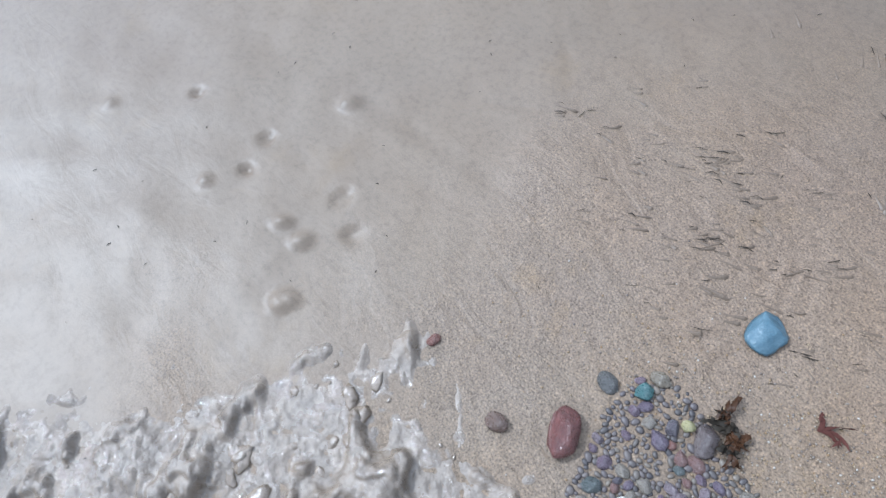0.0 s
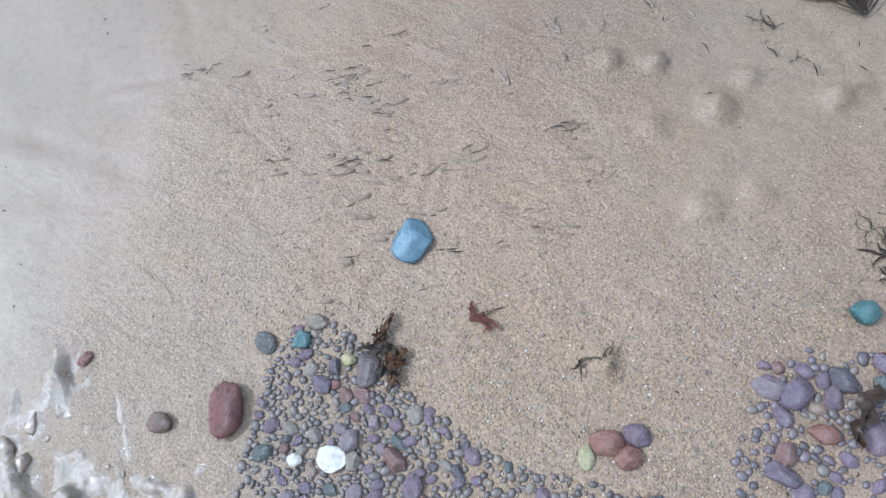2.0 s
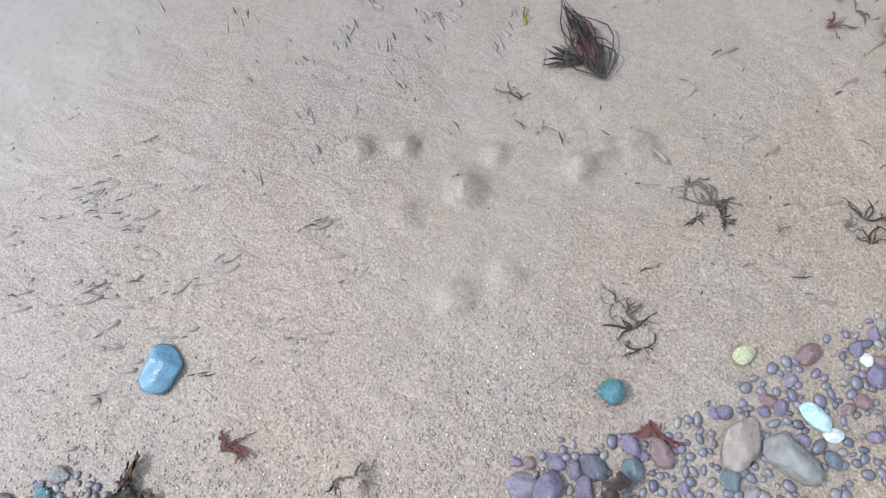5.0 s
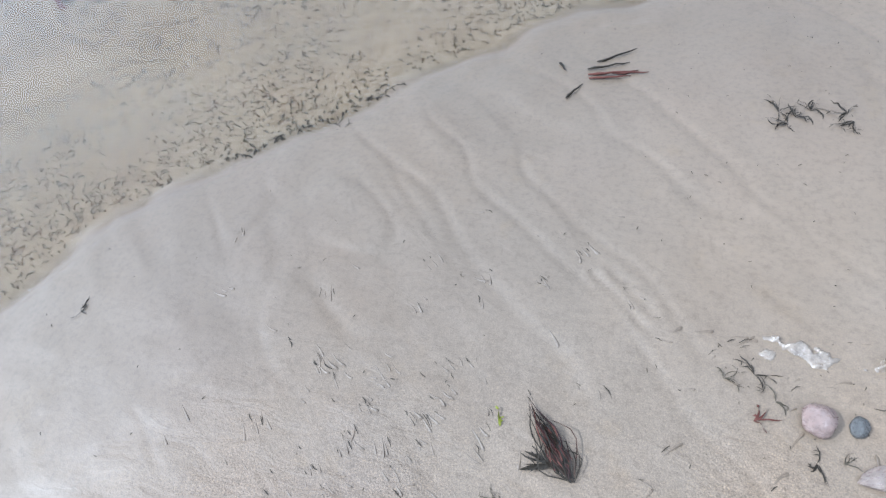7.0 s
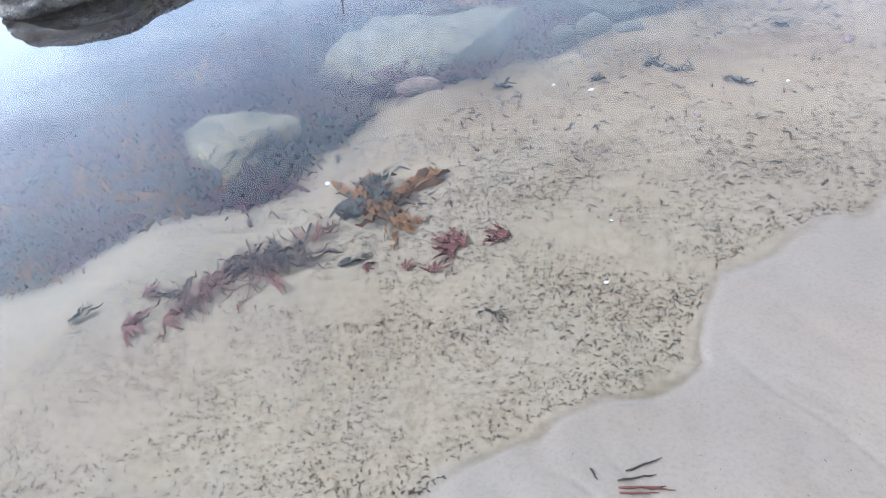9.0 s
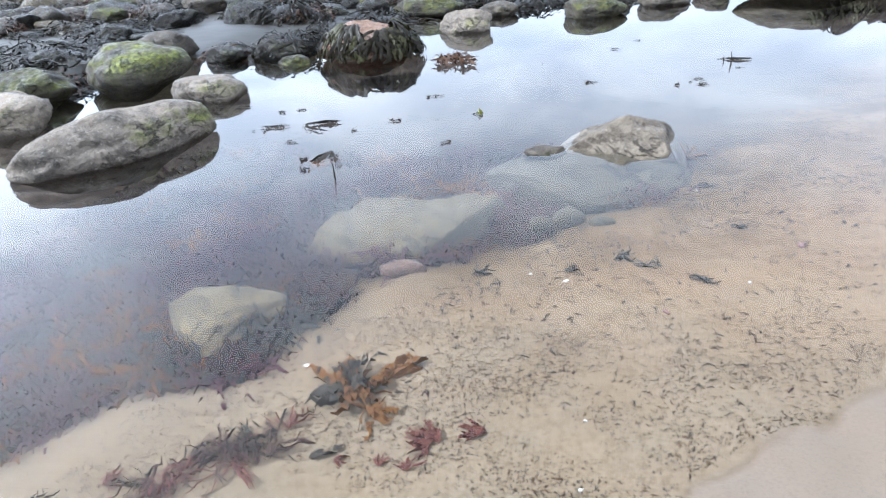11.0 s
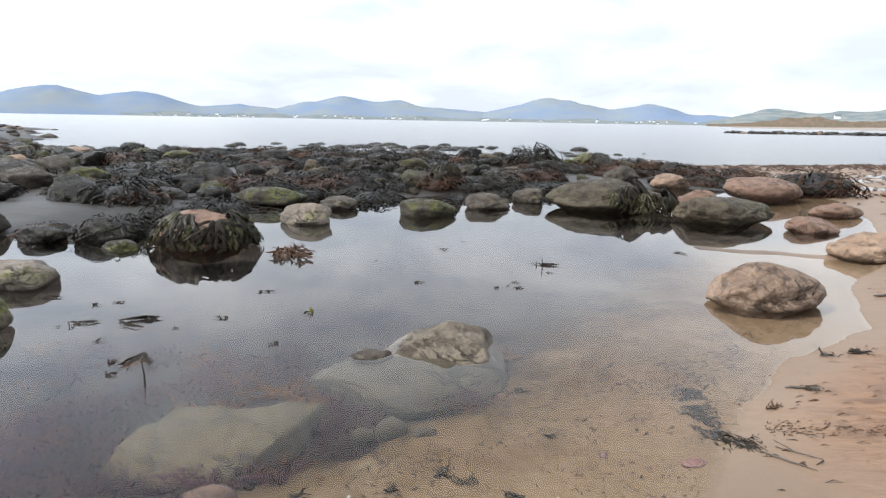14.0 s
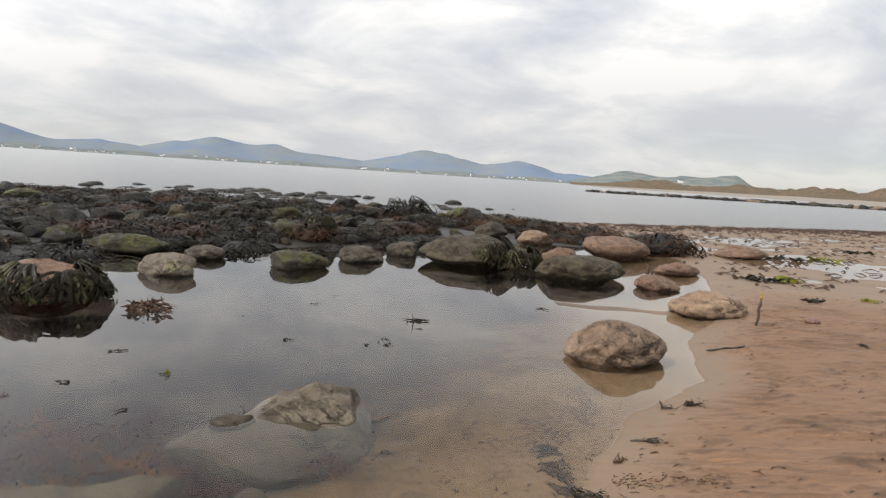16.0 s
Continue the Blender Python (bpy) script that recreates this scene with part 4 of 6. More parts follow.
def wrack_cap(seed, fronds, mat, long=1.0, hang=0.35, width=0.05, start=0.9):
    """Fronds of wrack that lie over a matted dome of radius 1 and hang from its rim."""
    rnd, bag = random.Random(seed), Bag()
    v, f = ICO[3]
    top = v * (0.84 + 0.20 * fbm(v * 2.4 + seed, 3))[:, None]
    top[:, 2] = np.maximum(top[:, 2], -0.25)
    bag.v, bag.f = [tuple(q) for q in top], [tuple(q) for q in f]
    roots = [k for k in range(len(v)) if v[k][2] > math.cos(min(start + 0.25, 1.5))]
    for _ in range(fronds):
        r0 = rnd.choice(roots)
        az, th = math.atan2(v[r0][1], v[r0][0]), math.acos(max(-1, min(1, v[r0][2])))
        reach, lift, drift = long * rnd.uniform(0.15, 1.0), rnd.uniform(0.95, 1.4), rnd.gauss(0, 0.55)
        n, wob = 6, rnd.uniform(0.02, 0.12)
        path = [bag.v[r0]]
        for k in range(1, n):
            t = k / (n - 1)
            q = th + reach * t
            a = az + drift * t / max(0.5, math.sin(min(q, 1.5)) * 1.6) + wob * math.sin(4 * t + az * 7)
            r = lift + 0.06 * math.sin(6 * t + az * 3)
            if q < 1.45:
                path.append((r * math.sin(q) * math.cos(a), r * math.sin(q) * math.sin(a), r * math.cos(q)))
            else:
                path.append(((r + 0.03) * math.cos(a), (r + 0.03) * math.sin(a), r * 0.12 - min(q - 1.45, hang * 2) * 0.8))
        w = width * rnd.uniform(0.5, 1.4)
        bag.ribbon(path, [w * 0.5, w, w * 1.1, w * 0.9, w * 1.2, w * 0.4], up=lambda p: (p.normalized() if p.z > 0.1 else Vector((p.x, p.y, 0.05)).normalized()), rib=0.4, roll=rnd.uniform(-0.5, 0.5), root=r0)
    return bag.mesh("wrack", mat)


CAPS = [wrack_cap(31 + k, 190, (WRACK, WRACK, WRACK_RED, WRACK)[k % 4], 0.9, 0.3, 0.055) for k in range(6)]
THICK = wrack_cap(63, 460, WRACK, 1.3, 0.55, 0.04, 1.2)


def wrack(x, y, z, w, d, h, yaw, me, label, group="wrack on the boulders"):
    ob = new("seaweed", me)
    ob.matrix_world = pose(x, y, z, 0, 0, yaw) @ Matrix.Diagonal((w / 2, d / 2, h, 1))
    return tagged(ob, label, "seaweed", group)


def drape(x, y, w, d, h, face, clumps, seed, mat, label, per=19, top=(0.15, 0.75), wide=0.038, low=0.012, loose=1.13):
    """Wrack hung over a boulder: clumps of forked fronds that fall down its flank and end raggedly over the water."""
    rnd = random.Random(seed)
    ob = tagged(new("hanging_wrack"), label, "seaweed", "wrack on the boulders")
    ob.location = (x, y, 0)
    for turn, (bearing, reach) in enumerate(clumps):
        bag = Bag()
        az0, th0 = radians(face + bearing), rnd.uniform(*top)
        def spot(az, th, r):
            st = math.sin(min(th, 1.5708))
            fall = max(th - 1.5708, 0) * h
            return Vector((w / 2 * r * st * math.cos(az), d / 2 * r * st * math.sin(az), max(h * r * math.cos(min(th, 1.5708)) - fall, low + rnd.uniform(0, 0.01))))
        bag.v.append(tuple(spot(az0, th0, 0.97)))
        for _ in range(per):
            az, n = az0, 8
            end = th0 + reach * rnd.uniform(0.35, 1.0) * (1.62 - th0)
            spread, lift, bend = rnd.gauss(0, 0.30), rnd.uniform(0.97, loose), rnd.uniform(-0.6, 0.6)
            path, ww = [], wide * rnd.uniform(0.5, 1.25)
            for k in range(n):
                t = k / (n - 1)
                path.append(spot(az + spread * t ** 0.7 + 0.12 * bend * math.sin(5 * t), th0 + (end - th0) * t, lift + 0.02 * math.sin(7 * t + az * 9)))
            base = bag.ribbon(path, [ww * f for f in (0.5, 0.8, 1.0, 0.85, 1.1, 0.9, 1.15, 0.35)], up=lambda q: Vector((q.x / w, q.y / d, 0.25 * q.z / h + 0.02)).normalized(), rib=0.45, roll=rnd.uniform(-0.25, 0.25), root=0)
            for _ in range(2):
                k = rnd.randrange(3, 7)
                o = Vector(bag.v[base + 3 * k + 1])
                out = Vector((o.x / w, o.y / d, 0)).normalized()
                side = Vector((-out.y, out.x, 0)) * rnd.uniform(-0.09, 0.09)
                tip = o + side + out * 0.02 + Vector((0, 0, -rnd.uniform(0.02, 0.11)))
                tip.z = max(tip.z, low)
                bag.ribbon([o, o.lerp(tip, 0.55) + out * 0.012, tip], [ww * 0.6, ww * 0.9, ww * 0.3], up=out, root=base + 3 * k + 1)
        part("frond_clump", bag.mesh("frond_clump", WRACK_OLIVE if turn % 3 == 1 else mat), ob)
    return ob


def scatter_wrack():
    rnd = random.Random(5)
    # hung over the named boulders of the pool's far side
    drape(-2.19, 7.02, 1.0, 0.80, 0.375, -65, [(a + rnd.uniform(-6, 6), r) for a, r in ((-82, 0.9), (-64, 1.0), (-48, 1.0), (-36, 1.0), (-24, 0.9), (2, 0.7), (22, 1.0), (34, 1.0), (46, 1.0), (56, 1.0), (68, 1.0), (80, 1.0), (96, 1.0), (115, 0.9))], 61, WRACK, "curtains of olive bladder wrack hanging over a pinkish boulder", top=(0.3, 0.95))
    fan = lambda *rows: [(a + rnd.uniform(-6, 6), r) for a, r in rows]
    drape(2.72, 10.55, 0.85, 0.95, 0.45, -79, fan((-75, 0.5), (-40, 0.6), (-15, 0.8), (5, 1.0), (25, 1.0), (45, 1.0), (70, 0.9), (100, 0.7)), 62, WRACK, "dark mop of bladder wrack over a broad boulder", per=30, top=(0.15, 1.0), wide=0.03, loose=1.16)
    drape(3.12, 10.5, 0.8, 0.9, 0.33, -79, fan((-60, 0.8), (-35, 0.9), (-10, 1.0), (15, 1.0), (35, 1.0), (60, 1.0), (90, 0.9)), 64, WRACK, "dark wrack trailing down a boulder's end", per=28, top=(0.2, 1.0), wide=0.03, loose=1.2)
    drape(-0.05, 12.72, 0.62, 0.62, 0.5, -90, [(a, 0.8) for a in (-80, -50, -20, 15, 50, 85)], 63, WRACK, "thin wrack over a tall round boulder", per=14, top=(0.1, 0.6))
    wrack(7.0, 13.4, 0.0, 1.5, 1.05, 0.36, 10, CAPS[2], "russet wrack matted over a boulder")
    wrack(1.95, 17.3, 0.05, 1.25, 1.1, 0.52, 30, THICK, "brown heap of bladder wrack on the spit")
    wrack(-3.3, 7.35, 0.0, 0.7, 0.55, 0.2, 30, CAPS[1], "olive wrack over a low wet boulder")
    wrack(-4.4, 9.3, 0.0, 1.05, 0.9, 0.33, 70, CAPS[3], "olive wrack over a dark boulder")
    spots = []
    while len(spots) < 760:
        x, y = rnd.uniform(-17, 7.5), rnd.uniform(4, 23)
        near = np.interp(x, [-30, -9, -5.2, -3.6, -1.0, 3.0, 6.0, 9.0], [-4, 0.2, 5.9, 8.1, 10.4, 11.6, 13.0, 16])
        if near < y < np.interp(x, [-17, -14, -3, 8], [26, 24, 22, 19]):
            spots.append((math.hypot(x, y), x, y))
    rest = {False: ([], []), True: ([], [])}
    for k, (_, x, y) in enumerate(sorted(spots)):
        w = rnd.uniform(0.45, 1.1)
        russet = rnd.random() < 0.16 + 0.35 * (x > 1)
        me = rnd.choice([c for c in CAPS if (c.materials[0] == WRACK_RED) == russet])
        h, yaw, d = rnd.uniform(0.07, 0.20) * (0.7 + 0.5 * w), rnd.uniform(0, 360), w * rnd.uniform(0.7, 1.1)
        if k < 280:
            wrack(x, y, ground_at(x, y) - 0.04, w, d, h, yaw, me, "russet wrack matted among the boulders" if russet else "dark olive bladder wrack heaped among the boulders")
            continue
        v, f = rest[russet]
        co = np.array([q.co[:] for q in me.vertices]) * (w / 2, d / 2, h)
        c, s = math.cos(radians(yaw)), math.sin(radians(yaw))
        base = sum(len(q) for q in v)
        v.append(np.stack([x + c * co[:, 0] - s * co[:, 1], y + s * co[:, 0] + c * co[:, 1], ground_at(x, y) - 0.04 + co[:, 2]], 1))
        f += [tuple(base + i for i in q.vertices) for q in me.polygons]
    for russet, (v, f) in rest.items():
        tagged(new("wrack_bed", mesh_of("wrack_bed", np.concatenate(v), f, WRACK_RED if russet else WRACK)), "beds of wrack along the far side of the spit", "seaweed", kind="stuff")


scatter_wrack()


def sprig(name, x, y, z, size, yaw, mat, label, seed, arms=7, spread=1.0, width=0.06, flat=0.12, long=0.25, group="", cat="seaweed", curl=0.6):
    """A torn piece of weed that lies flat: forked ribbons from one foot."""
    rnd, bag = random.Random(seed), Bag()
    bag.v.append((0, 0, 0.01))
    for _ in range(arms):
        a, n = rnd.uniform(-spread, spread), 7
        reach, bend = rnd.uniform(0.45, 1.0), rnd.uniform(-curl, curl)
        px, py = 0.0, 0.0
        path = []
        for k in range(n):
            path.append((px, py, 0.02 + flat * abs(math.sin(k * 0.9 + a * 4)) * rnd.uniform(0.2, 1)))
            a += bend / n + rnd.gauss(0, 0.14)
            px, py = px + math.cos(a) * reach / (n - 1), py + math.sin(a) * reach / (n - 1)
        w = width * rnd.uniform(0.5, 1.5)
        base = bag.ribbon(path, [w * 0.4, w * 0.8, w, w * 0.85, w, w * 0.7, w * 0.12], roll=rnd.uniform(-0.4, 0.4), root=0)
        for _ in range(rnd.choice((0, 1, 1, 2))):
            k = rnd.randrange(2, 6)
            o, b2 = Vector(bag.v[base + 3 * k + 1]), a + rnd.choice((-1, 1)) * rnd.uniform(0.5, 1.1)
            tip = o + Vector((math.cos(b2), math.sin(b2), 0)) * reach * rnd.uniform(0.2, 0.4)
            bag.ribbon([o, (o + tip) / 2 + Vector((0, 0, flat * 0.5)), tip], [w * 0.6, w * 0.8, w * 0.1], root=base + 3 * k + 1)
    ob = new(name, bag.mesh(name, mat))
    ob.matrix_world = pose(x, y, z, 0, 0, yaw) @ Matrix.Diagonal((size, size, size, 1))
    return tagged(ob, label, cat, group)


def at_sand(x, y, lift=0.001):
    return ground_at(x, y) + lift


# ---------------------------------------------------------------- the pool's bed
def pool_weeds():
    for k, (x, y, s, yaw) in enumerate(((-0.30, 2.17, 0.19, 60), (-0.26, 2.16, 0.17, 170), (-0.24, 2.2, 0.16, -40), (-0.2, 2.12, 0.13, -90), (-0.3, 2.22, 0.15, 20))):
        sprig("kelp", x, y, at_sand(x, y, 0.004), s, yaw, (KELP, WEED_BLACK, KELP, KELP, WEED_BLACK)[k], "amber brown kelp tuft under the water", 300 + k, 12, 1.6, 0.12, 0.22, group="kelp in the pool")
    sprig("kelp", -0.20, 2.26, at_sand(-0.2, 2.26, 0.006), 0.22, 52, KELP, "long kelp frond under the water", 310, 4, 0.25, 0.13, 0.1, group="kelp in the pool")
    sprig("kelp", -0.27, 1.905, at_sand(-0.27, 1.905), 0.13, 32, WEED_BLACK, "dark kelp strap under the water", 311, 2, 0.08, 0.22, 0.05, group="kelp in the pool")
    sprig("kelp", -0.17, 2.07, at_sand(-0.17, 2.07), 0.11, -65, KELP, "short kelp strap under the water", 312, 2, 0.1, 0.2, 0.05, group="kelp in the pool")
    reds = ((0.04, 2.03, 0.10, 185), (0.05, 2.02, 0.09, 160), (0.03, 2.01, 0.07, 210), (0.165, 2.075, 0.08, 170), (0.15, 2.06, 0.07, 140), (-0.075, 1.912, 0.05, 100), (-0.2, 1.91, 0.05, 20), (-0.74, 1.60, 0.1, 20), (-0.64, 1.64, 0.09, 15), (-0.76, 1.71, 0.07, 40), (0.0, 1.91, 0.06, 100))
    for k, (x, y, s, yaw) in enumerate(reds):
        sprig("red_seaweed", x, y, at_sand(x, y, 0.003), s, yaw, WEED_RED, "wine red seaweed tuft under the water", 320 + k, 9, 1.0, 0.11, 0.15, group="red weeds in the pool")
    rnd = random.Random(8)
    for k in range(26):
        t = rnd.random()
        x, y = -0.66 + 0.28 * t + rnd.gauss(0, 0.03), 1.72 + 0.26 * t + rnd.gauss(0, 0.045)
        sprig("red_seaweed", x, y, at_sand(x, y, 0.003), rnd.uniform(0.07, 0.14), rnd.uniform(0, 360), rnd.choice((WEED_PURPLE, WEED_RED, WEED_PURPLE, WEED_BLACK)), "brownish red weed drifted on the pool's floor", 340 + k, 9, 1.5, 0.05, 0.2, group="red weeds in the pool")
    made = [sprig("pool_weed", 0, 0, -5, 1, 0, mat, "x", 400 + k, 26, 3.1, 0.058, 0.3, group="weed bed of the pool") for k, mat in enumerate((WEED_PURPLE, WEED_BED, WEED_BLACK, WEED_PURPLE, KELP, WEED_BED))]
    put = 0
    while put < 290:
        x, y = rnd.uniform(-2.6, 0.7), rnd.uniform(1.7, 4.8)
        if look_up(2, x, y) < 0.45 or (look_up(2, x, y) > 0.97 and rnd.random() < 0.45) or rnd.random() < max(0, (y - 2.7) * 0.4):
            continue
        src = rnd.choice(made)
        ob = new("pool_weed", src.data)
        s = rnd.uniform(0.12, 0.32)
        ob.matrix_world = pose(x, y, at_sand(x, y, -0.004), 0, 0, rnd.uniform(0, 360)) @ Matrix.Diagonal((s, s, s * 0.8, 1))
        tagged(ob, "purple brown weed growing on the pool's dark bed", "seaweed", "weed bed of the pool")
        put += 1
    for src in made:
        bpy.data.objects.remove(src)
    pieces = ((0.43, 3.12, 0.1, 10), (0.50, 3.09, 0.13, -10), (0.46, 3.2, 0.1, -70), (0.7, 3.0, 0.12, -15), (0.25, 3.01, 0.09, 10), (-0.1, 2.95, 0.12, 5), (0.77, 4.0, 0.12, 10), (0.88, 3.46, 0.1, 10), (0.16, 1.79, 0.1, -30), (-0.89, 1.58, 0.12, 85))
    for k, (x, y, s, yaw) in enumerate(pieces):
        sprig("weed_scrap", x, y, at_sand(x, y, 0.004), s, yaw, WEED_BLACK, "dark torn weed resting on the pool's sand", 460 + k, 4, 0.5, 0.09, 0.2, group="weed scraps in the pool")


pool_weeds()


def specks(name, count, spot, size, mats, label, seed, rise=0.002, thin=1.0, arch=0.12):
    """Countless small curled shreds, one mesh."""
    rnd, bag = random.Random(seed), Bag()
    pts = []
    while len(pts) < count:
        p = spot(rnd)
        if p:
            pts.append(p)
    z = height(np.array([p[0] for p in pts]), np.array([p[1] for p in pts]))
    for (x, y, *yaw), h in zip(pts, z):
        a = yaw[0] if yaw else rnd.uniform(0, 6.3)
        s = size * rnd.uniform(0.4, 1.5)
        b, w = rnd.uniform(-0.6, 0.6), thin * size * rnd.uniform(0.14, 0.34)
        m = (x + math.cos(a) * s / 2, y + math.sin(a) * s / 2, h + rise + s * arch)
        bag.ribbon([(x, y, h + rise * 0.5), m, (m[0] + math.cos(a + b) * s / 2, m[1] + math.sin(a + b) * s / 2, h + rise * 0.5)], [w * 0.5, w, w * 0.4], rib=0.5)
    return tagged(new(name, bag.mesh(name, mats)), label, "debris", kind="stuff")


def in_pool(rnd, lo=0.8, hi=5.0):
    x, y = rnd.uniform(-0.9, 2.2), rnd.uniform(lo, hi)
    d = look_up(1, x, y)
    rim = 0.022 + 0.03 * noise.noise((x * 5, y * 5, 2.5))
    if d > -rim or look_up(2, x, y) > 0.5 or d < -1.6 or rnd.random() > smooth(-1.6, -0.7, d) + 0.25:
        return None
    clump = 0.55 + 0.9 * noise.noise((x * 6, y * 6, 0.5)) + 0.3 * noise.noise((x * 19, y * 19, 3.5))
    return (x, y) if rnd.random() < clump else None


specks("weed_crumbs", 8500, lambda r: in_pool(r, 0.8, 2.6), 0.0075, WEED_BROWN, "brown crumbs of weed strewn over the pool's sandy floor", 21)
specks("weed_crumbs", 6500, lambda r: in_pool(r, 0.8, 2.6), 0.0075, WEED_CRUMB, "russet crumbs of weed strewn over the pool's sandy floor", 22)
specks("weed_crumbs", 3200, lambda r: in_pool(r, 0.8, 2.8), 0.0072, WEED_BLACK, "black crumbs of weed strewn over the pool's sandy floor", 28, 0.001, 1.2, 0.05)
specks("weed_crumbs", 5200, lambda r: in_pool(r, 1.7, 5.0), 0.014, WEED_CRUMB, "russet shreds of weed strewn over the pool's sandy floor", 31, 0.002, 0.9)
specks("weed_crumbs", 1700, lambda r: in_pool(r, 1.7, 5.0), 0.015, WEED_BLACK, "black shreds of weed strewn over the pool's sandy floor", 32, 0.002, 0.8)


def silty_floor(rnd):
    x, y = rnd.uniform(-0.2, 3.4), rnd.uniform(2.2, 6.0)
    off = x - np.interp(y, BED_Y, BED_X)
    return (x, y) if look_up(1, x, y) < -0.03 and off > -0.1 and rnd.random() < math.exp(-max(off, 0) / 0.55) * (0.4 + noise.noise((x * 4, y * 4, 1.5))) * 1.4 else None


specks("weed_litter", 1500, silty_floor, 0.026, WEED_BLACK, "dark torn weed littering the pool's silty floor", 29, 0.003, 0.9)
specks("weed_litter", 900, silty_floor, 0.024, WEED_PURPLE, "purple brown weed littering the pool's silty floor", 30, 0.003, 0.9)


def at_rim(rnd):
    y = rnd.uniform(1.15, 1.36)
    if noise.noise((0.3, y * 9, 4.0)) < -0.15:
        return None
    x = float(np.interp(y, EDGE_Y, EDGE_X)) - abs(rnd.gauss(0, 0.03)) - 0.004
    return x, y


specks("rim_crumbs", 150, at_rim, 0.009, WEED_BLACK, "dark crumbs washed along the pool's rim", 23)


def on_flats(rnd):
    x, y = rnd.uniform(6.5, 26), rnd.uniform(9, 27)
    line = np.interp(x, [-200, -14, -3, 8, 24, 120, 400], [23, 21, 22.5, 21.6, 27.6, 60, 160])
    return (x, y) if y < line - 0.3 and rnd.random() < 0.12 + 0.9 * math.exp(-((line - 1.4 - y) / 1.2) ** 2) else None


specks("flats_weed", 2400, on_flats, 0.22, WRACK_RED, "russet weed strewn along the sea's edge", 24, 0.012, 1.3, 0.08)
specks("flats_weed", 320, on_flats, 0.18, WEED_BLACK, "dark weed strewn over the wet flats", 25, 0.006, 1.0, 0.03)


def rippled(rnd):
    x, y = rnd.uniform(1.6, 7.5), rnd.uniform(2.6, 9.5)
    d = look_up(1, x, y)
    return (x, y, rnd.gauss(0.05, 0.35)) if d > 0.12 and rnd.random() < 0.8 * math.exp(-d / 2.5) else None


# Besides litter, the black slivers along the ripples draw their dark lines.
specks("sand_litter", 700, rippled, 0.045, WEED_BLACK, "small dark weed litter that also draws the sand's ripple lines", 26, 0.002, 0.5)
specks("sand_litter", 200, rippled, 0.05, WRACK_RED, "small russet weed litter on rippled sand", 27)


def stick(name, a, b, r, mat, label, seed, group="", taper=0.7):
    rnd, bag = random.Random(seed), Bag()
    a, b = Vector(a), Vector(b)
    t = (b - a).normalized()
    s = t.cross(Vector((0.3, 0.5, 0.8))).normalized()
    u, n, m = t.cross(s), 7, 8
    for k in range(n):
        f = k / (n - 1)
        c = a.lerp(b, f) + (s * rnd.uniform(-1, 1) + u * rnd.uniform(-1, 1)) * r * 0.5
        rr = r * (1 - (1 - taper) * f) * rnd.uniform(0.85, 1.15) * (0.55 if k in (0, n - 1) else 1)
        for q in range(m):
            w = 2 * math.pi * q / m
            bag.v.append(c + (s * math.cos(w) + u * math.sin(w)) * rr)
    for k in range(n - 1):
        for q in range(m):
            i, j = k * m + q, k * m + (q + 1) % m
            bag.f.append((i, j, j + m, i + m))
    bag.f += [tuple(range(m))[::-1], tuple(range((n - 1) * m, n * m))]
    return tagged(new(name, bag.mesh(name, mat)), label, "driftwood", group)


# floating things
FLOATS = ((-1.37, 3.95), (-1.28, 4.51), (-1.07, 4.72), (-0.55, 4.92), (-1.02, 5.39), (-1.98, 4.46), (-2.03, 4.94), (0.83, 5.81), (0.08, 5.8), (0.2, 7.16), (-1.25, 3.76), (-1.88, 4.44), (0.76, 5.71), (1.11, 6.64), (-0.59, 4.32), (-0.36, 6.55))
STALKS = ((-1.04, 3.72, 0.12), (1.18, 6.49, 0.09), (1.13, 6.55, 0.05))
FLOAT_LABEL = "dark weed floating on the still pool"
for k, (x, y, s, yaw) in enumerate(((-1.98, 4.53, 0.22, 15), (-1.7, 4.6, 0.3, 8), (-1.5, 4.62, 0.15, 100), (-1.29, 4.5, 0.07, 0), (-1.24, 4.1, 0.26, -80), (-1.1, 3.84, 0.07, 60), (-1.37, 3.95, 0.08, 20), (-1.96, 4.99, 0.12, 0), (-1.08, 4.71, 0.05, 0), (-0.81, 4.77, 0.04, 0),
                                    (0.2, 7.16, 0.16, 0), (1.13, 6.6, 0.22, 10), (1.17, 6.27, 0.1, 20), (0.85, 5.91, 0.1, 0), (0.87, 5.73, 0.12, 10), (0.08, 5.82, 0.1, 0), (2.58, 7.33, 0.16, 0), (0.44, 7.58, 0.08, 90), (-1.62, 4.22, 0.1, 30), (-2.54, 5.05, 0.2, 0), (-1.02, 5.39, 0.12, 0))):
    sprig("floating_weed", x, y, 0.002, s, yaw, WEED_BLACK, FLOAT_LABEL, 500 + k, 6 if s > 0.2 else 4, 0.5, 0.05, 0.04, group="floating weed")
for k, (x, y, yaw) in enumerate(((-1.35, 6.65, 0), (-1.2, 6.7, 160), (-1.1, 6.6, -20), (-1.25, 6.8, 30))):
    sprig("floating_weed", x, y, 0.004, 0.28, yaw, WRACK_RED, "russet wrack floating beside a boulder", 530 + k, 9, 1.2, 0.10, 0.2, group="floating weed")
for k, (x, y) in enumerate(FLOATS):
    sprig("floating_weed", x, y, 0.002, (0.05, 0.035, 0.06, 0.03)[k % 4], 47 * k, WEED_BLACK, "small dark weed scrap floating on the still pool", 545 + k, 3, 0.9, 0.22, 0.2, group="floating weed")
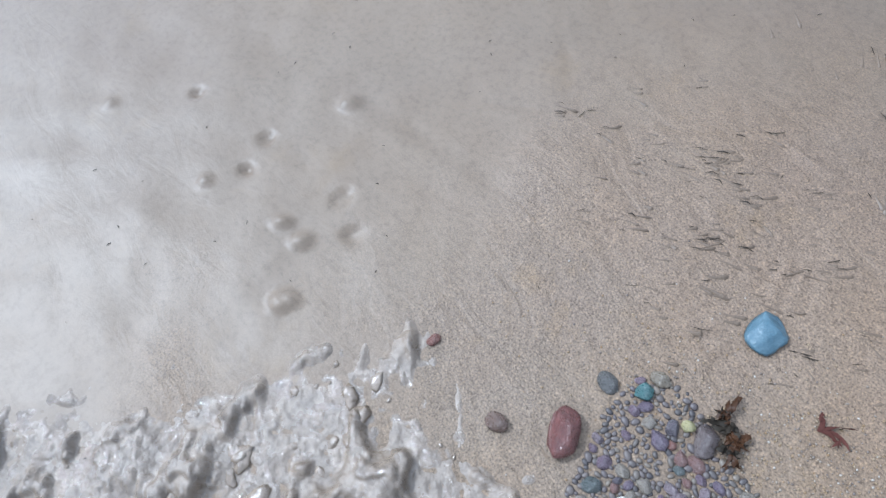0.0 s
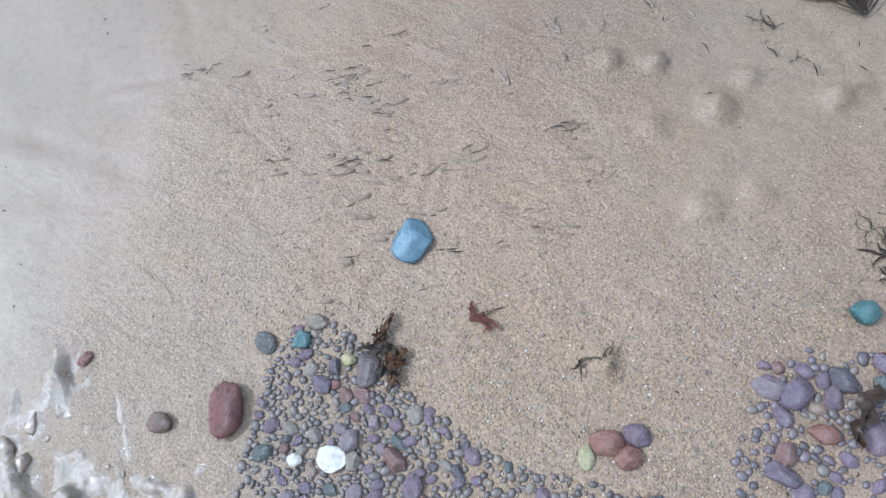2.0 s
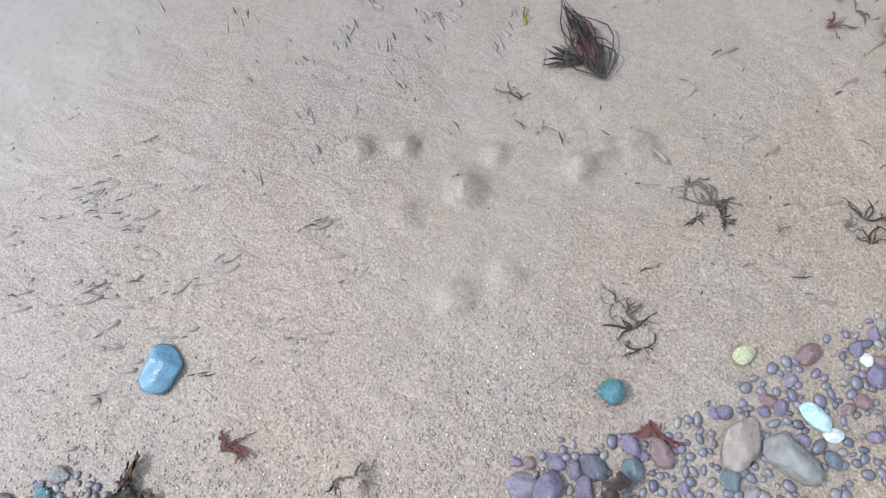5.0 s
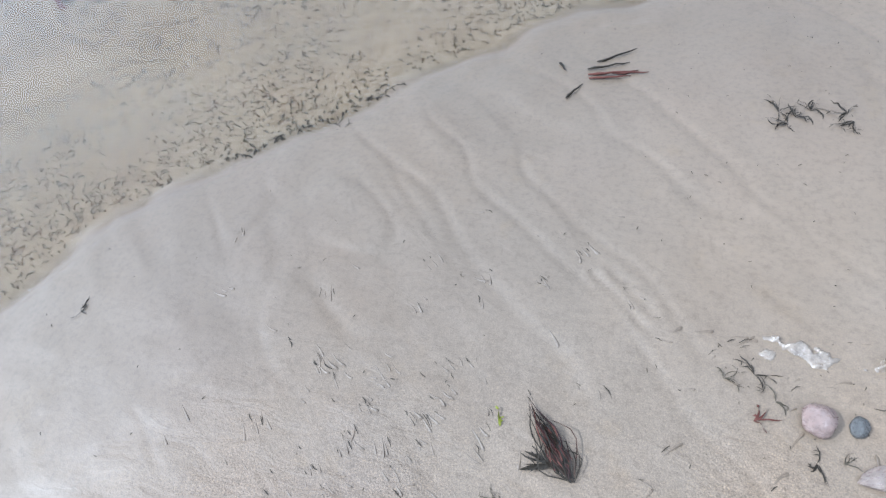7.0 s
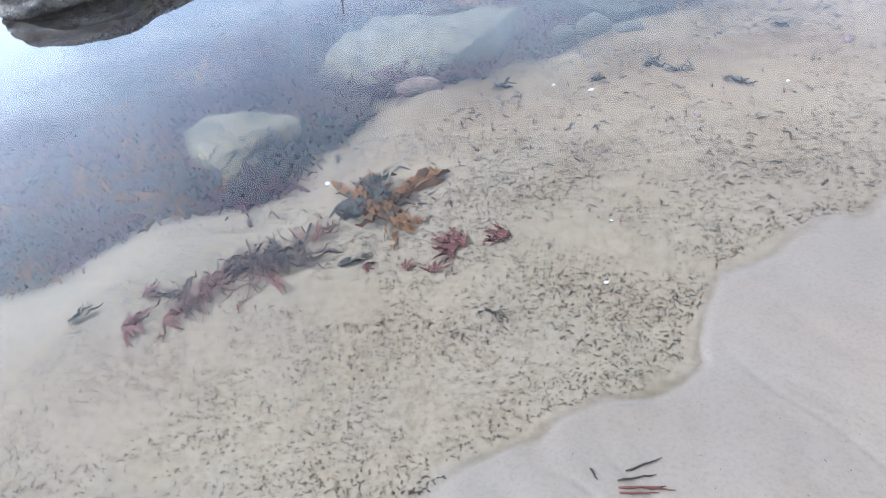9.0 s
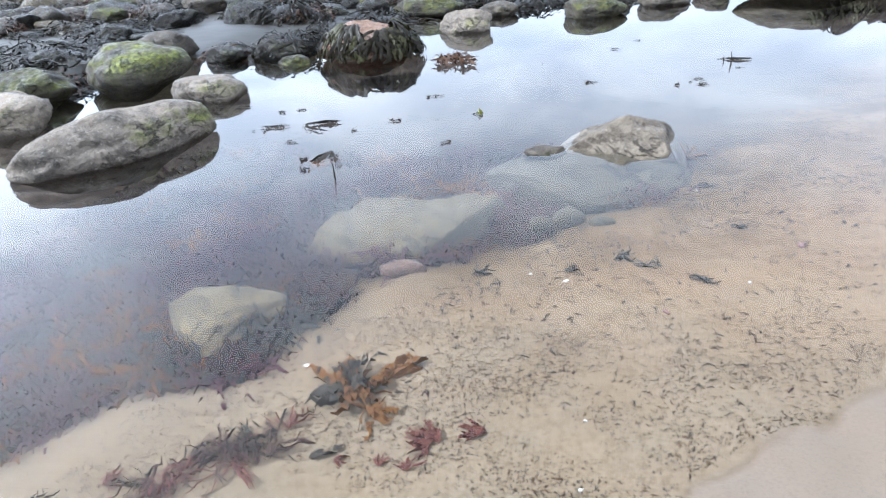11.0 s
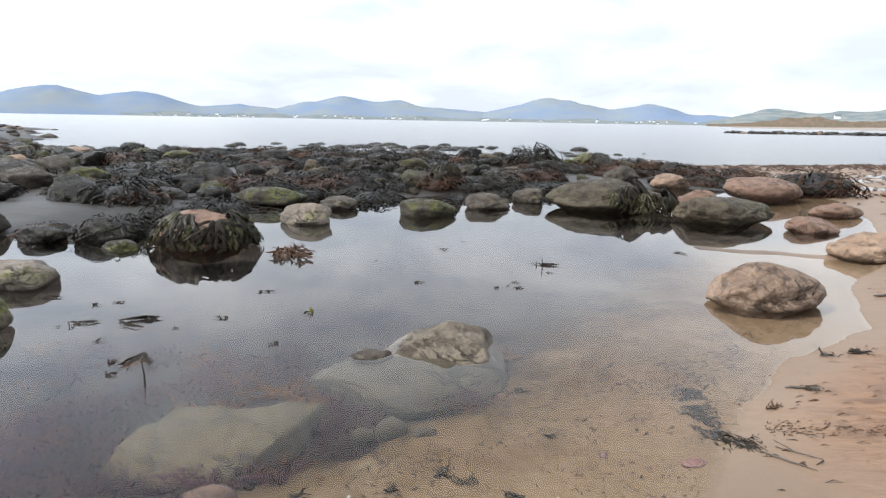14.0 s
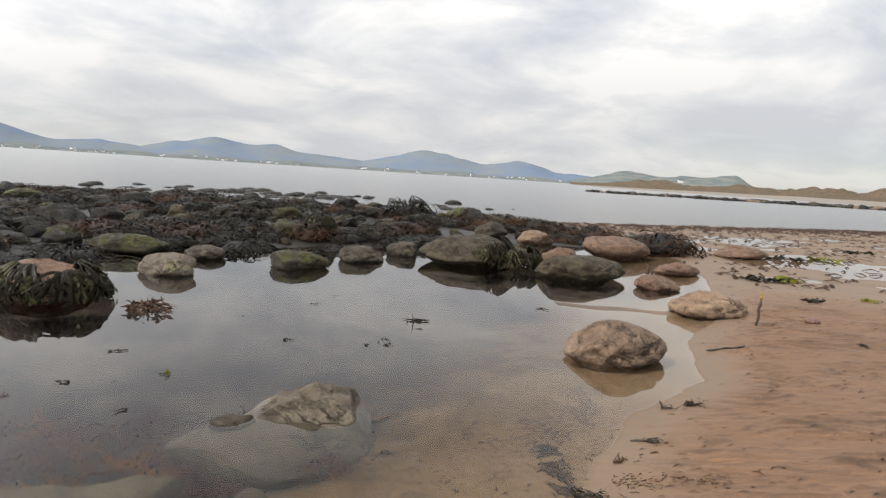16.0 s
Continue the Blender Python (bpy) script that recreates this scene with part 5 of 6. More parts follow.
for k, (x, y, h) in enumerate(STALKS):
    stick("weed_stalk", (x, y, -0.03), (x - 0.012, y + 0.01, h), 0.006, WEED_BLACK, "thin dark weed stalk standing out of the pool", 50 + k, "stalks in the pool", 0.4)
sprig("floating_leaf", -0.55, 4.92, 0.003, 0.05, 20, GREENWEED, "small yellow leaf floating on the pool", 540, 3, 0.6, 0.5, 0.4)


# ---------------------------------------------------------------- the sand beside the pool
WOOD = Mat("dark wet driftwood").local()
WOOD = WOOD.set(WOOD.mix(WOOD.noise(9, 5, 0.6, (1, 1, 0.2)), (0.035, 0.028, 0.022), (0.085, 0.065, 0.045)), 0.55, WOOD.noise(40, 5), 0.4, 0.01)
YELLOW = Mat("weathered yellow tip")
YELLOW = YELLOW.set(YELLOW.mix(YELLOW.noise(60, 3), (0.55, 0.33, 0.05), (0.40, 0.25, 0.06)), 0.5)


def beach_post():
    base = tagged(new("driftwood_post"), "thin dark driftwood stick standing upright in sand", "stick")
    z = ground_at(4.72, 6.68)
    base.location = (4.72, 6.68, z)
    shaft = stick("shaft", (0, 0, -0.03), (0.02, 0, 0.27), 0.015, WOOD, "", 3, taper=0.8)
    tip = stick("tip", (0.02, 0, 0.26), (0.024, 0, 0.345), 0.014, YELLOW, "", 4, taper=0.8)
    for ob, label in ((shaft, "dark wet shaft"), (tip, "yellow weathered top")):
        for key in ("category", "group", "label"):
            if key in ob:
                del ob[key]
        ob.parent = base
        tagged(ob, label)


beach_post()
stick("driftwood", (3.62, 5.72, at_sand(3.62, 5.72, 0.015)), (4.02, 5.8, at_sand(4.02, 5.8, 0.015)), 0.012, WOOD, "dark twisted stick lying on wet sand", 7)
stick("driftwood", (2.13, 3.93, at_sand(2.13, 3.93, 0.006)), (2.27, 3.87, at_sand(2.27, 3.87, 0.006)), 0.007, WOOD, "short dark twig on wet sand", 8)
for k, (x, y, s, yaw) in enumerate(((2.54, 4.4, 0.14, 0), (2.7, 4.42, 0.16, 10), (2.78, 4.43, 0.1, 100), (2.18, 3.91, 0.13, -15), (1.63, 3.44, 0.13, -60), (1.66, 3.37, 0.13, -45), (1.92, 3.66, 0.10, 10), (1.96, 3.68, 0.08, 30))):
    sprig("weed_scrap", x, y, at_sand(x, y, 0.003), s, yaw, (WEED_BLACK, WRACK_RED)[k > 5], "dark weed stranded on the sand beside the pool", 560 + k, 6, 0.7, 0.06, 0.15, group="stranded weed")
for k, (x, y, s) in enumerate(((7.1, 10.0, 0.5), (7.4, 10.2, 0.5), (6.8, 9.95, 0.4), (9.9, 13.3, 0.5), (11.0, 13.5, 0.5), (13.6, 15.5, 0.6), (6.5, 8.05, 0.25), (7.5, 8.2, 0.25), (5.3, 5.9, 0.12))):
    sprig("weed_scrap", x, y, at_sand(x, y, 0.005), s, 20 * k, (WEED_BLACK, GREENWEED, WEED_BLACK)[k % 3], "flat weed stranded on the wet flats", 590 + k, 9, 1.8, 0.12, 0.12, group="stranded weed")


def weed_strip(rnd):
    y = rnd.uniform(3.3, 4.0)
    x = float(np.interp(y, [3.3, 3.42, 3.63, 3.86, 4.0], [1.70, 1.62, 1.61, 1.64, 1.66])) + rnd.gauss(0, 0.035)
    return (x, y, rnd.gauss(-1.2, 0.5)) if noise.noise((x * 9, y * 9, 0.2)) > -0.25 else None


def weed_cloud(rnd):
    t = rnd.random()
    x, y = 1.66 + 0.75 * t + rnd.gauss(0, 0.13), 3.9 + 1.0 * t + rnd.gauss(0, 0.16)
    return (x, y) if look_up(1, x, y) < -0.03 and noise.noise((x * 5, y * 5, 7.0)) > 0 else None


def weed_windrow(rnd):
    x = rnd.uniform(1.83, 2.38)
    return x, 3.47 - 0.13 * (x - 1.83) + rnd.gauss(0, 0.012 + 0.035 * abs(math.sin(7 * x))), rnd.gauss(0, 0.5)


specks("weed_strip", 620, weed_strip, 0.03, WEED_BLACK, "dark strip of fine weed sunk at the pool's rim", 33, 0.004, 0.8)
specks("weed_litter", 520, weed_cloud, 0.024, WEED_PURPLE, "purple brown weed littering the shallow rim", 34, 0.003, 0.9)
specks("weed_windrow", 190, weed_windrow, 0.022, WRACK_RED, "windrow of russet weed on wet sand", 35, 0.002, 0.9, 0.08)
for k, (ax, ay, bx, by, r) in enumerate(((1.62, 3.42, 1.74, 3.25, 0.007), (1.74, 3.25, 1.87, 3.11, 0.0045), (1.80, 3.30, 1.93, 3.19, 0.003), (1.86, 3.25, 1.82, 3.36, 0.0025))):
    stick("driftwood", (ax, ay, at_sand(ax, ay, 0.004)), (bx, by, at_sand(bx, by, 0.004)), r, WOOD, "thin dark stalk stranded at the pool's rim", 40 + k, "stalks at the pool's rim", 0.5)


# ---------------------------------------------------------------- pebbles and shells on the near sand
def pebble_material(name, *tints, deep=0.53):
    m = Mat(name).local()
    stops = [(k / len(tints), c) for k, c in enumerate(tints)]
    col = m.ramp(m.chance(), *stops)
    m.n[-1].color_ramp.interpolation = "CONSTANT" if m.n[-1].bl_idname == "ShaderNodeValToRGB" else "LINEAR"
    col = m.mix(0.75, col, m.ramp(m.noise(2.2, 5, 0.65), (0.3, (0.55, 0.55, 0.55)), (0.7, (1.3, 1.27, 1.22))), "MULTIPLY")
    col = m.mix(m.ramp(m.noise(14, 3), (0.66, 0.0), (0.74, 0.4)), col, (0.42, 0.39, 0.36))
    # sand stuck to the wet stone
    col = m.mix(m.ramp(m.noise(5.0, 6, 0.75), (0.58, 0.0), (0.70, 0.5)), col, (0.30, 0.24, 0.18))
    return m.set(col, m.ramp(m.noise(4, 3), (0.4, 0.22), (0.62, 0.5)), m.noise(9, 6, 0.7), 0.4, 0.06, tone=deep, Specular_IOR_Level=0.55)


PEB_GREY = pebble_material("grey mauve pebbles", (0.167, 0.142, 0.123), (0.118, 0.102, 0.094), (0.196, 0.157, 0.135), (0.108, 0.104, 0.098), (0.235, 0.195, 0.143), (0.147, 0.114, 0.107), (0.176, 0.114, 0.086), (0.088, 0.076, 0.070))
PEB_PURPLE = pebble_material("purple pebbles", (0.175, 0.125, 0.165), (0.14, 0.105, 0.14), (0.21, 0.165, 0.18), (0.095, 0.08, 0.095), (0.19, 0.135, 0.165), (0.25, 0.215, 0.175), (0.15, 0.105, 0.135), (0.19, 0.105, 0.09), (0.10, 0.115, 0.11))
PEB_RED = pebble_material("brick red pebble", (0.23, 0.105, 0.08), (0.21, 0.10, 0.08))
PEB_WINE = pebble_material("wet wine red stone", (0.17, 0.06, 0.05), (0.19, 0.065, 0.055))
PEB_TEAL = pebble_material("teal stone", (0.06, 0.15, 0.15), (0.07, 0.17, 0.165))
PEB_PALE = pebble_material("pale shell", (0.74, 0.71, 0.64), (0.68, 0.65, 0.58))
PEB_YELLOW = pebble_material("yellowish stone", (0.42, 0.38, 0.19), (0.36, 0.33, 0.18))
PEB_TAN = pebble_material("tan stone", (0.30, 0.22, 0.165), (0.27, 0.2, 0.16))
PEB_MINT = pebble_material("pale green glassy stone", (0.42, 0.54, 0.46), (0.45, 0.55, 0.48))
PEB_PINK = pebble_material("rosy stone", (0.31, 0.215, 0.18), (0.32, 0.22, 0.185))
BLUE = Mat("chalky blue stone").local()
BLUE = BLUE.set(BLUE.mix(BLUE.ramp(BLUE.noise(1.8, 5, 0.65), (0.35, 0.0), (0.68, 1.0)), (0.085, 0.20, 0.275), (0.19, 0.33, 0.41)), BLUE.ramp(BLUE.noise(3, 3), (0.4, 0.28), (0.6, 0.5)), BLUE.noise(7, 6, 0.6), 0.25, 0.04, tone=0.36, Specular_IOR_Level=0.7)


def pebble_shapes(count, base):
    got = []
    for k in range(count):
        p, f = boulder_shape(base + k, 3, 0.75, 5)
        got.append((p, f))
    return got


SHAPES = pebble_shapes(8, 700)
PEBBLE_MESH = {}


def pebble(x, y, a, b, c, yaw, mat, label, shape=0, sink=0.3, group="pebbles in the sand", name="pebble", cat="pebble", tilt=0.0, z=None):
    """A pebble of the half sizes a, b, c."""
    key = (shape % 8, mat.name)
    if key not in PEBBLE_MESH:
        PEBBLE_MESH[key] = mesh_of("pebble", *SHAPES[key[0]], mat)
    ob = new(name, PEBBLE_MESH[key])
    ob.matrix_world = pose(x, y, (ground_at(x, y) if z is None else z) + c * (1 - 2 * sink), tilt, 0, yaw) @ Matrix.Diagonal((a, b, c, 1))
    return tagged(ob, label, cat, group)


def inside(x, y, poly):
    odd = False
    for (ax, ay), (bx, by) in zip(poly, poly[1:] + poly[:1]):
        if (ay > y) != (by > y) and x < (bx - ax) * (y - ay) / (by - ay) + ax:
            odd = not odd
    return odd


TAKEN = []


def free(x, y, r, gap=0.86):
    return all((x - px) ** 2 + (y - py) ** 2 > (gap * (r + pr)) ** 2 for px, py, pr in TAKEN)


def one(x, y, a, b, c, yaw, mat, label, shape=0, **more):
    TAKEN.append((x, y, (a + b) / 2))
    return pebble(x, y, a, b, c, yaw, mat, label, shape, **more)


one(0.305, 0.447, 0.0185, 0.0165, 0.008, 70, BLUE, "chalky blue flat stone half sunk in wet sand", 1, sink=0.25, name="blue_stone", cat="stone", group="single stones")
one(0.246, 0.268, 0.0215, 0.0125, 0.010, 118, PEB_WINE, "wet wine red oval stone on the mud", 2, sink=0.2, name="red_stone", cat="stone", group="single stones")
one(0.335, 0.275, 0.0115, 0.0095, 0.003, 20, PEB_PALE, "white broken shell piece among pebbles", 3, sink=0.0, name="shell", cat="shell", group="shells")
one(0.311, 0.262, 0.006, 0.005, 0.003, 20, PEB_PALE, "small white shell chip among pebbles", 4, sink=0.0, name="shell", cat="shell", group="shells")
one(0.309, 0.342, 0.006, 0.005, 0.004, 20, PEB_YELLOW, "creamy pebble among grey ones", 4)
one(0.243, 0.324, 0.0105, 0.008, 0.005, -10, PEB_GREY, "flat grey pebble half sunk in sand", 5)
one(0.268, 0.338, 0.0085, 0.0075, 0.005, 60, PEB_TEAL, "blue-green pebble at the heap's edge", 6)
one(0.271, 0.356, 0.009, 0.0065, 0.005, 20, PEB_GREY, "dark grey pebble at the heap's edge", 0)
one(0.325, 0.342, 0.0135, 0.0095, 0.006, 100, PEB_GREY, "blue-grey oval pebble in the heap", 1)
one(0.501, 0.374, 0.0125, 0.009, 0.007, 20, PEB_RED, "brick red angular pebble on gritty sand", 2)
one(0.518, 0.372, 0.010, 0.008, 0.007, 60, PEB_RED, "brick red angular pebble on gritty sand", 3)
one(0.493, 0.359, 0.009, 0.006, 0.003, 110, PEB_YELLOW, "yellow shell-like pebble on gritty sand", 4)
one(0.517, 0.388, 0.010, 0.008, 0.006, 20, PEB_PURPLE, "purple pebble beside red ones", 5)
one(0.624, 0.537, 0.0105, 0.0095, 0.007, 10, PEB_TEAL, "rounded teal stone alone on the sand", 6, name="teal_stone", cat="stone", group="single stones", sink=0.2)
one(0.704, 0.591, 0.0085, 0.0065, 0.003, 50, PEB_YELLOW, "yellow-green oval stone on the sand", 7, sink=0.1)
one(0.712, 0.532, 0.020, 0.012, 0.008, 80, PEB_TAN, "long tan stone among purple pebbles", 0, group="single stones")
one(0.745, 0.532, 0.020, 0.012, 0.008, 150, PEB_PURPLE, "large flat purple stone with a pale blotch", 1, group="single stones")
one(0.755, 0.564, 0.012, 0.007, 0.005, 150, PEB_MINT, "pale green glassy pebble among purple ones", 2)
one(0.702, 0.468, 0.014, 0.011, 0.004, 30, PEB_PALE, "white ridged shell among pebbles", 3, sink=0.05, name="shell", cat="shell", group="shells")
one(0.768, 0.556, 0.007, 0.005, 0.004, 30, PEB_PALE, "white pebble among purple ones", 3)
one(0.601, 0.462, 0.013, 0.009, 0.007, 70, PEB_PURPLE, "purple oval pebble at the heap's edge", 2)
one(0.655, 0.458, 0.012, 0.010, 0.006, 120, PEB_PURPLE, "purple rounded pebble in a heap", 5)
one(0.625, 0.445, 0.011, 0.007, 0.005, 10, PEB_RED, "red pebble beside a strip of weed", 6)
one(0.778, 0.902, 0.0185, 0.0175, 0.013, 30, PEB_PINK, "round rosy stone half sunk in sand", 4, sink=0.25, name="pink_stone", cat="stone", group="single stones")
one(0.815, 0.905, 0.012, 0.009, 0.007, 80, PEB_GREY, "mauve pebble beside a rosy stone", 5)
one(0.828, 0.857, 0.022, 0.012, 0.005, 20, PEB_TAN, "ochre flat stone on the sand", 6, sink=0.1)
one(0.203, 0.236, 0.010, 0.008, 0.007, 20, PEB_GREY, "grey pebble on the mud", 7)
one(0.115, 0.246, 0.007, 0.0045, 0.0035, 80, PEB_RED, "small red-brown pebble on smooth mud", 2)
one(5.5, 6.86, 0.085, 0.06, 0.035, 10, PEB_RED, "small reddish stone on wet sand", 2, group="single stones")


def pool_shells():
    """White chips of shell and a few small stones that lie on the pool's floor."""
    spots = ((-0.48, 2.296, 0.011), (0.27, 2.94, 0.010), (0.90, 2.98, 0.007), (0.79, 3.93, 0.012), (0.41, 2.155, 0.005), (0.10, 3.58, 0.011), (0.42, 1.92, 0.006), (0.13, 2.98, 0.007))
    for k, (x, y, r) in enumerate(spots):
        pebble(x, y, r * 1.3, r * 0.8, r * 0.3, 37 * k, PEB_PALE, "small white shell chip on the pool's floor", k, 0.1, "shells in the pool", "shell", "shell")
    for k, (x, y, r) in enumerate(((1.455, 3.2, 0.04), (1.12, 3.3, 0.02), (0.62, 2.75, 0.012))):
        pebble(x, y, r * 1.4, r * 0.8, r * 0.35, 20 + 50 * k, PEB_RED, "reddish flat stone on the pool's floor", k, 0.35, "stones in the pool", "stone", "stone")


pool_shells()


def pebble_heap(poly, count, mat, lo, hi, label, seed, keep):
    """Pebbles packed side by side: the larger ones singly, the small ones between them in one mesh."""
    rnd, bag = random.Random(seed), Bag()
    xs, ys = [p[0] for p in poly], [p[1] for p in poly]
    for size, many, joined in ((1.0, count // 3, False), (0.62, count * 2 // 3, False), (0.5, count * 6, True)):
        put = tries = 0
        while put < many and tries < 14000:
            tries += 1
            x, y = rnd.uniform(min(xs), max(xs)), rnd.uniform(min(ys), max(ys))
            if not inside(x, y, poly) or rnd.random() > keep(x, y):
                continue
            r = (lo + (hi - lo) * rnd.uniform(0.4, 1.0)) * size * (rnd.uniform(0.5, 1.0) if joined else 1)
            if not free(x, y, r, 0.74):
                continue
            TAKEN.append((x, y, r))
            put += 1
            if joined:
                bag.lump(x, y, ground_at(x, y) + r * 0.1, r * rnd.uniform(0.9, 1.4), r * rnd.uniform(0.7, 1.0), r * 0.6, rnd.uniform(0, 6.3), rnd, 2)
                continue
            kind = mat if size == 1.0 or rnd.random() < 0.95 else rnd.choice((PEB_PALE, PEB_RED, PEB_TAN, PEB_TAN))
            pebble(x, y, r * rnd.uniform(1.0, 1.3), r * rnd.uniform(0.75, 1.0), r * rnd.uniform(0.5, 0.75), rnd.uniform(0, 360), kind, label, rnd.randrange(8), rnd.uniform(0.30, 0.5), tilt=rnd.uniform(-12, 12))
    m = Mat("small " + mat.name)
    cols = [(0.09, 0.072, 0.072), (0.13, 0.105, 0.092), (0.055, 0.046, 0.046), (0.18, 0.145, 0.11)] if seed == 1 else [(0.10, 0.075, 0.09), (0.13, 0.105, 0.105), (0.06, 0.05, 0.055), (0.19, 0.155, 0.12)]
    m = m.set(m.ramp(m.island(), *((k / 3, c) for k, c in enumerate(cols))), 0.5)
    tagged(new("gravel", bag.mesh("gravel", m)), "fine gravel packed between the pebbles", "gravel", kind="stuff")


HEAP_A = [(0.255, 0.345), (0.29, 0.365), (0.335, 0.345), (0.44, 0.33), (0.52, 0.35), (0.6, 0.36), (0.56, 0.22), (0.30, 0.15), (0.275, 0.25), (0.258, 0.30)]
HEAP_B = [(0.575, 0.475), (0.605, 0.50), (0.66, 0.52), (0.69, 0.555), (0.735, 0.605), (0.80, 0.66), (0.9, 0.68), (0.9, 0.45), (0.76, 0.34), (0.6, 0.36), (0.58, 0.40)]
pebble_heap(HEAP_A, 165, PEB_PURPLE, 0.004, 0.0082, "small grey mauve pebble in a heap on sand", 1, lambda x, y: 0.45 + 0.55 * math.exp(-(((x - 0.32) / 0.08) ** 2 + ((y - 0.29) / 0.07) ** 2)))
pebble_heap(HEAP_B, 135, PEB_PURPLE, 0.0042, 0.0098, "small purple pebble in a heap on sand", 2, lambda x, y: 0.9)


def mud_lumps():
    """The wet lumpy mud at the sand's foot and beside the rosy stone."""
    def lay(name, x0, x1, y0, y1, mask, tall, step, label, flow):
        xs, ys = np.arange(x0, x1, step), np.arange(y0, y1, step)
        c, s = math.cos(flow), math.sin(flow)
        def zf(gx, gy):
            x, y = gx.ravel(), gy.ravel()
            u, v = c * x + s * y, -s * x + c * y
            bend = v + 0.010 * vnoise(np.stack([u * 24, v * 24, 0 * u + 9], 1))
            ridge = (1 - np.abs(vnoise(np.stack([u * 13, bend * 44, 0 * u + 3], 1)))) ** 2.2 * smooth(-0.05, 0.6, vnoise(np.stack([u * 15 + 4, v * 26, 0 * u], 1)))
            lumps = smooth(0.25, 0.9, fbm(np.stack([u * 30, bend * 46, 0 * u + 5], 1), 2, 0.4))
            small = smooth(0.25, 0.8, fbm(np.stack([u * 80, v * 110, 0 * u + 7], 1), 2, 0.5))
            m = np.clip(mask(x, y), 0, 1)
            z = height(x, y) - 0.004 * (1 - m) + m * (0.0008 + tall * (0.75 * ridge + 0.8 * lumps + 0.35 * small * smooth(0.0, 0.3, ridge + lumps)) + 0.0012 * fbm(np.stack([u * 160, v * 200, 0 * u + 2], 1), 3))
            return z.reshape(gx.shape)
        me, _ = grid_mesh(name, xs, ys, zf, MUD)
        tagged(new(name, me), label, "mud", kind="structure")
    def foot(x, y):
        rim = np.interp(x, [-0.3, -0.1, -0.02, 0.02, 0.05, 0.10, 0.15, 0.25, 0.3], [-0.3, -0.05, 0.045, 0.115, 0.19, 0.235, 0.22, 0.25, 0.22])
        wig = 0.03 * fbm(plan(x, y, 18, 3.3), 3)
        return smooth(-0.05, 0.09, rim - y + wig) * smooth(0.285, 0.245, x + 0.5 * wig) * smooth(-0.25, -0.17, x) * smooth(-0.3, -0.22, y)
    lay("mud", -0.26, 0.30, -0.32, 0.28, foot, 0.013, 0.0018, "shining lumpy wet mud at the sand's foot", radians(-40))
    def patch(x, y):
        wig = 0.06 * fbm(plan(x, y, 38, 1.3), 4)
        return smooth(0.034, 0.016, np.hypot((x - 0.79) * 0.62, (y - 0.975) * 2.9) + wig)
    lay("mud", 0.66, 0.92, 0.90, 1.04, patch, 0.013, 0.0018, "small torn edge of shining wet mud", radians(20))


mud_lumps()


def mud_mounds():
    """Small glistening mounds of worked mud, pushed up by the draining water."""
    rnd, bag, put = random.Random(91), Bag(), 0
    v, f = ICO[3]
    while put < 170:
        x, y = rnd.uniform(-0.24, 0.26), rnd.uniform(-0.2, 0.26)
        rim = np.interp(x, [-0.3, -0.1, -0.02, 0.02, 0.05, 0.10, 0.15, 0.25, 0.3], [-0.3, -0.05, 0.045, 0.115, 0.19, 0.235, 0.22, 0.25, 0.22])
        if y > rim - 0.035 or rnd.random() > (0.35 + 0.65 * smooth(-0.05, 0.12, x)) * smooth(0.02, 0.10, rim - y + 0.03):
            continue
        put += 1
        r = 0.0016 + 0.0075 * rnd.random() ** 3
        a = radians(-50) + rnd.gauss(0, 0.5)
        s = rnd.uniform(0, 90)
        q = v * (1 + 0.28 * fbm(v * 1.6 + s, 2, 0.5))[:, None] * (r * rnd.uniform(1.0, 1.9), r, r * rnd.uniform(0.5, 0.85))
        base, h = len(bag.v), ground_at(x, y)
        bag.v += [(x + math.cos(a) * i - math.sin(a) * j, y + math.sin(a) * i + math.cos(a) * j, h + r * 0.05 + k) for i, j, k in q]
        bag.f += [tuple(base + i for i in t) for t in f]
    wet = Mat("glistening wet mud")
    wet = wet.set(wet.mix(wet.ramp(wet.noise(90, 5, 0.7), (0.36, 0.0), (0.6, 1.0)), (0.20, 0.15, 0.105), (0.335, 0.26, 0.19)), wet.ramp(wet.noise(120, 3), (0.4, 0.08), (0.6, 0.3)), wet.noise(300, 4, 0.6), 0.35, 0.003, tone=0.55, Specular_IOR_Level=0.75)
    tagged(new("mud_mounds", bag.mesh("mud_mounds", wet)), "small glistening mounds of wet mud", "mud", kind="stuff")


mud_mounds()


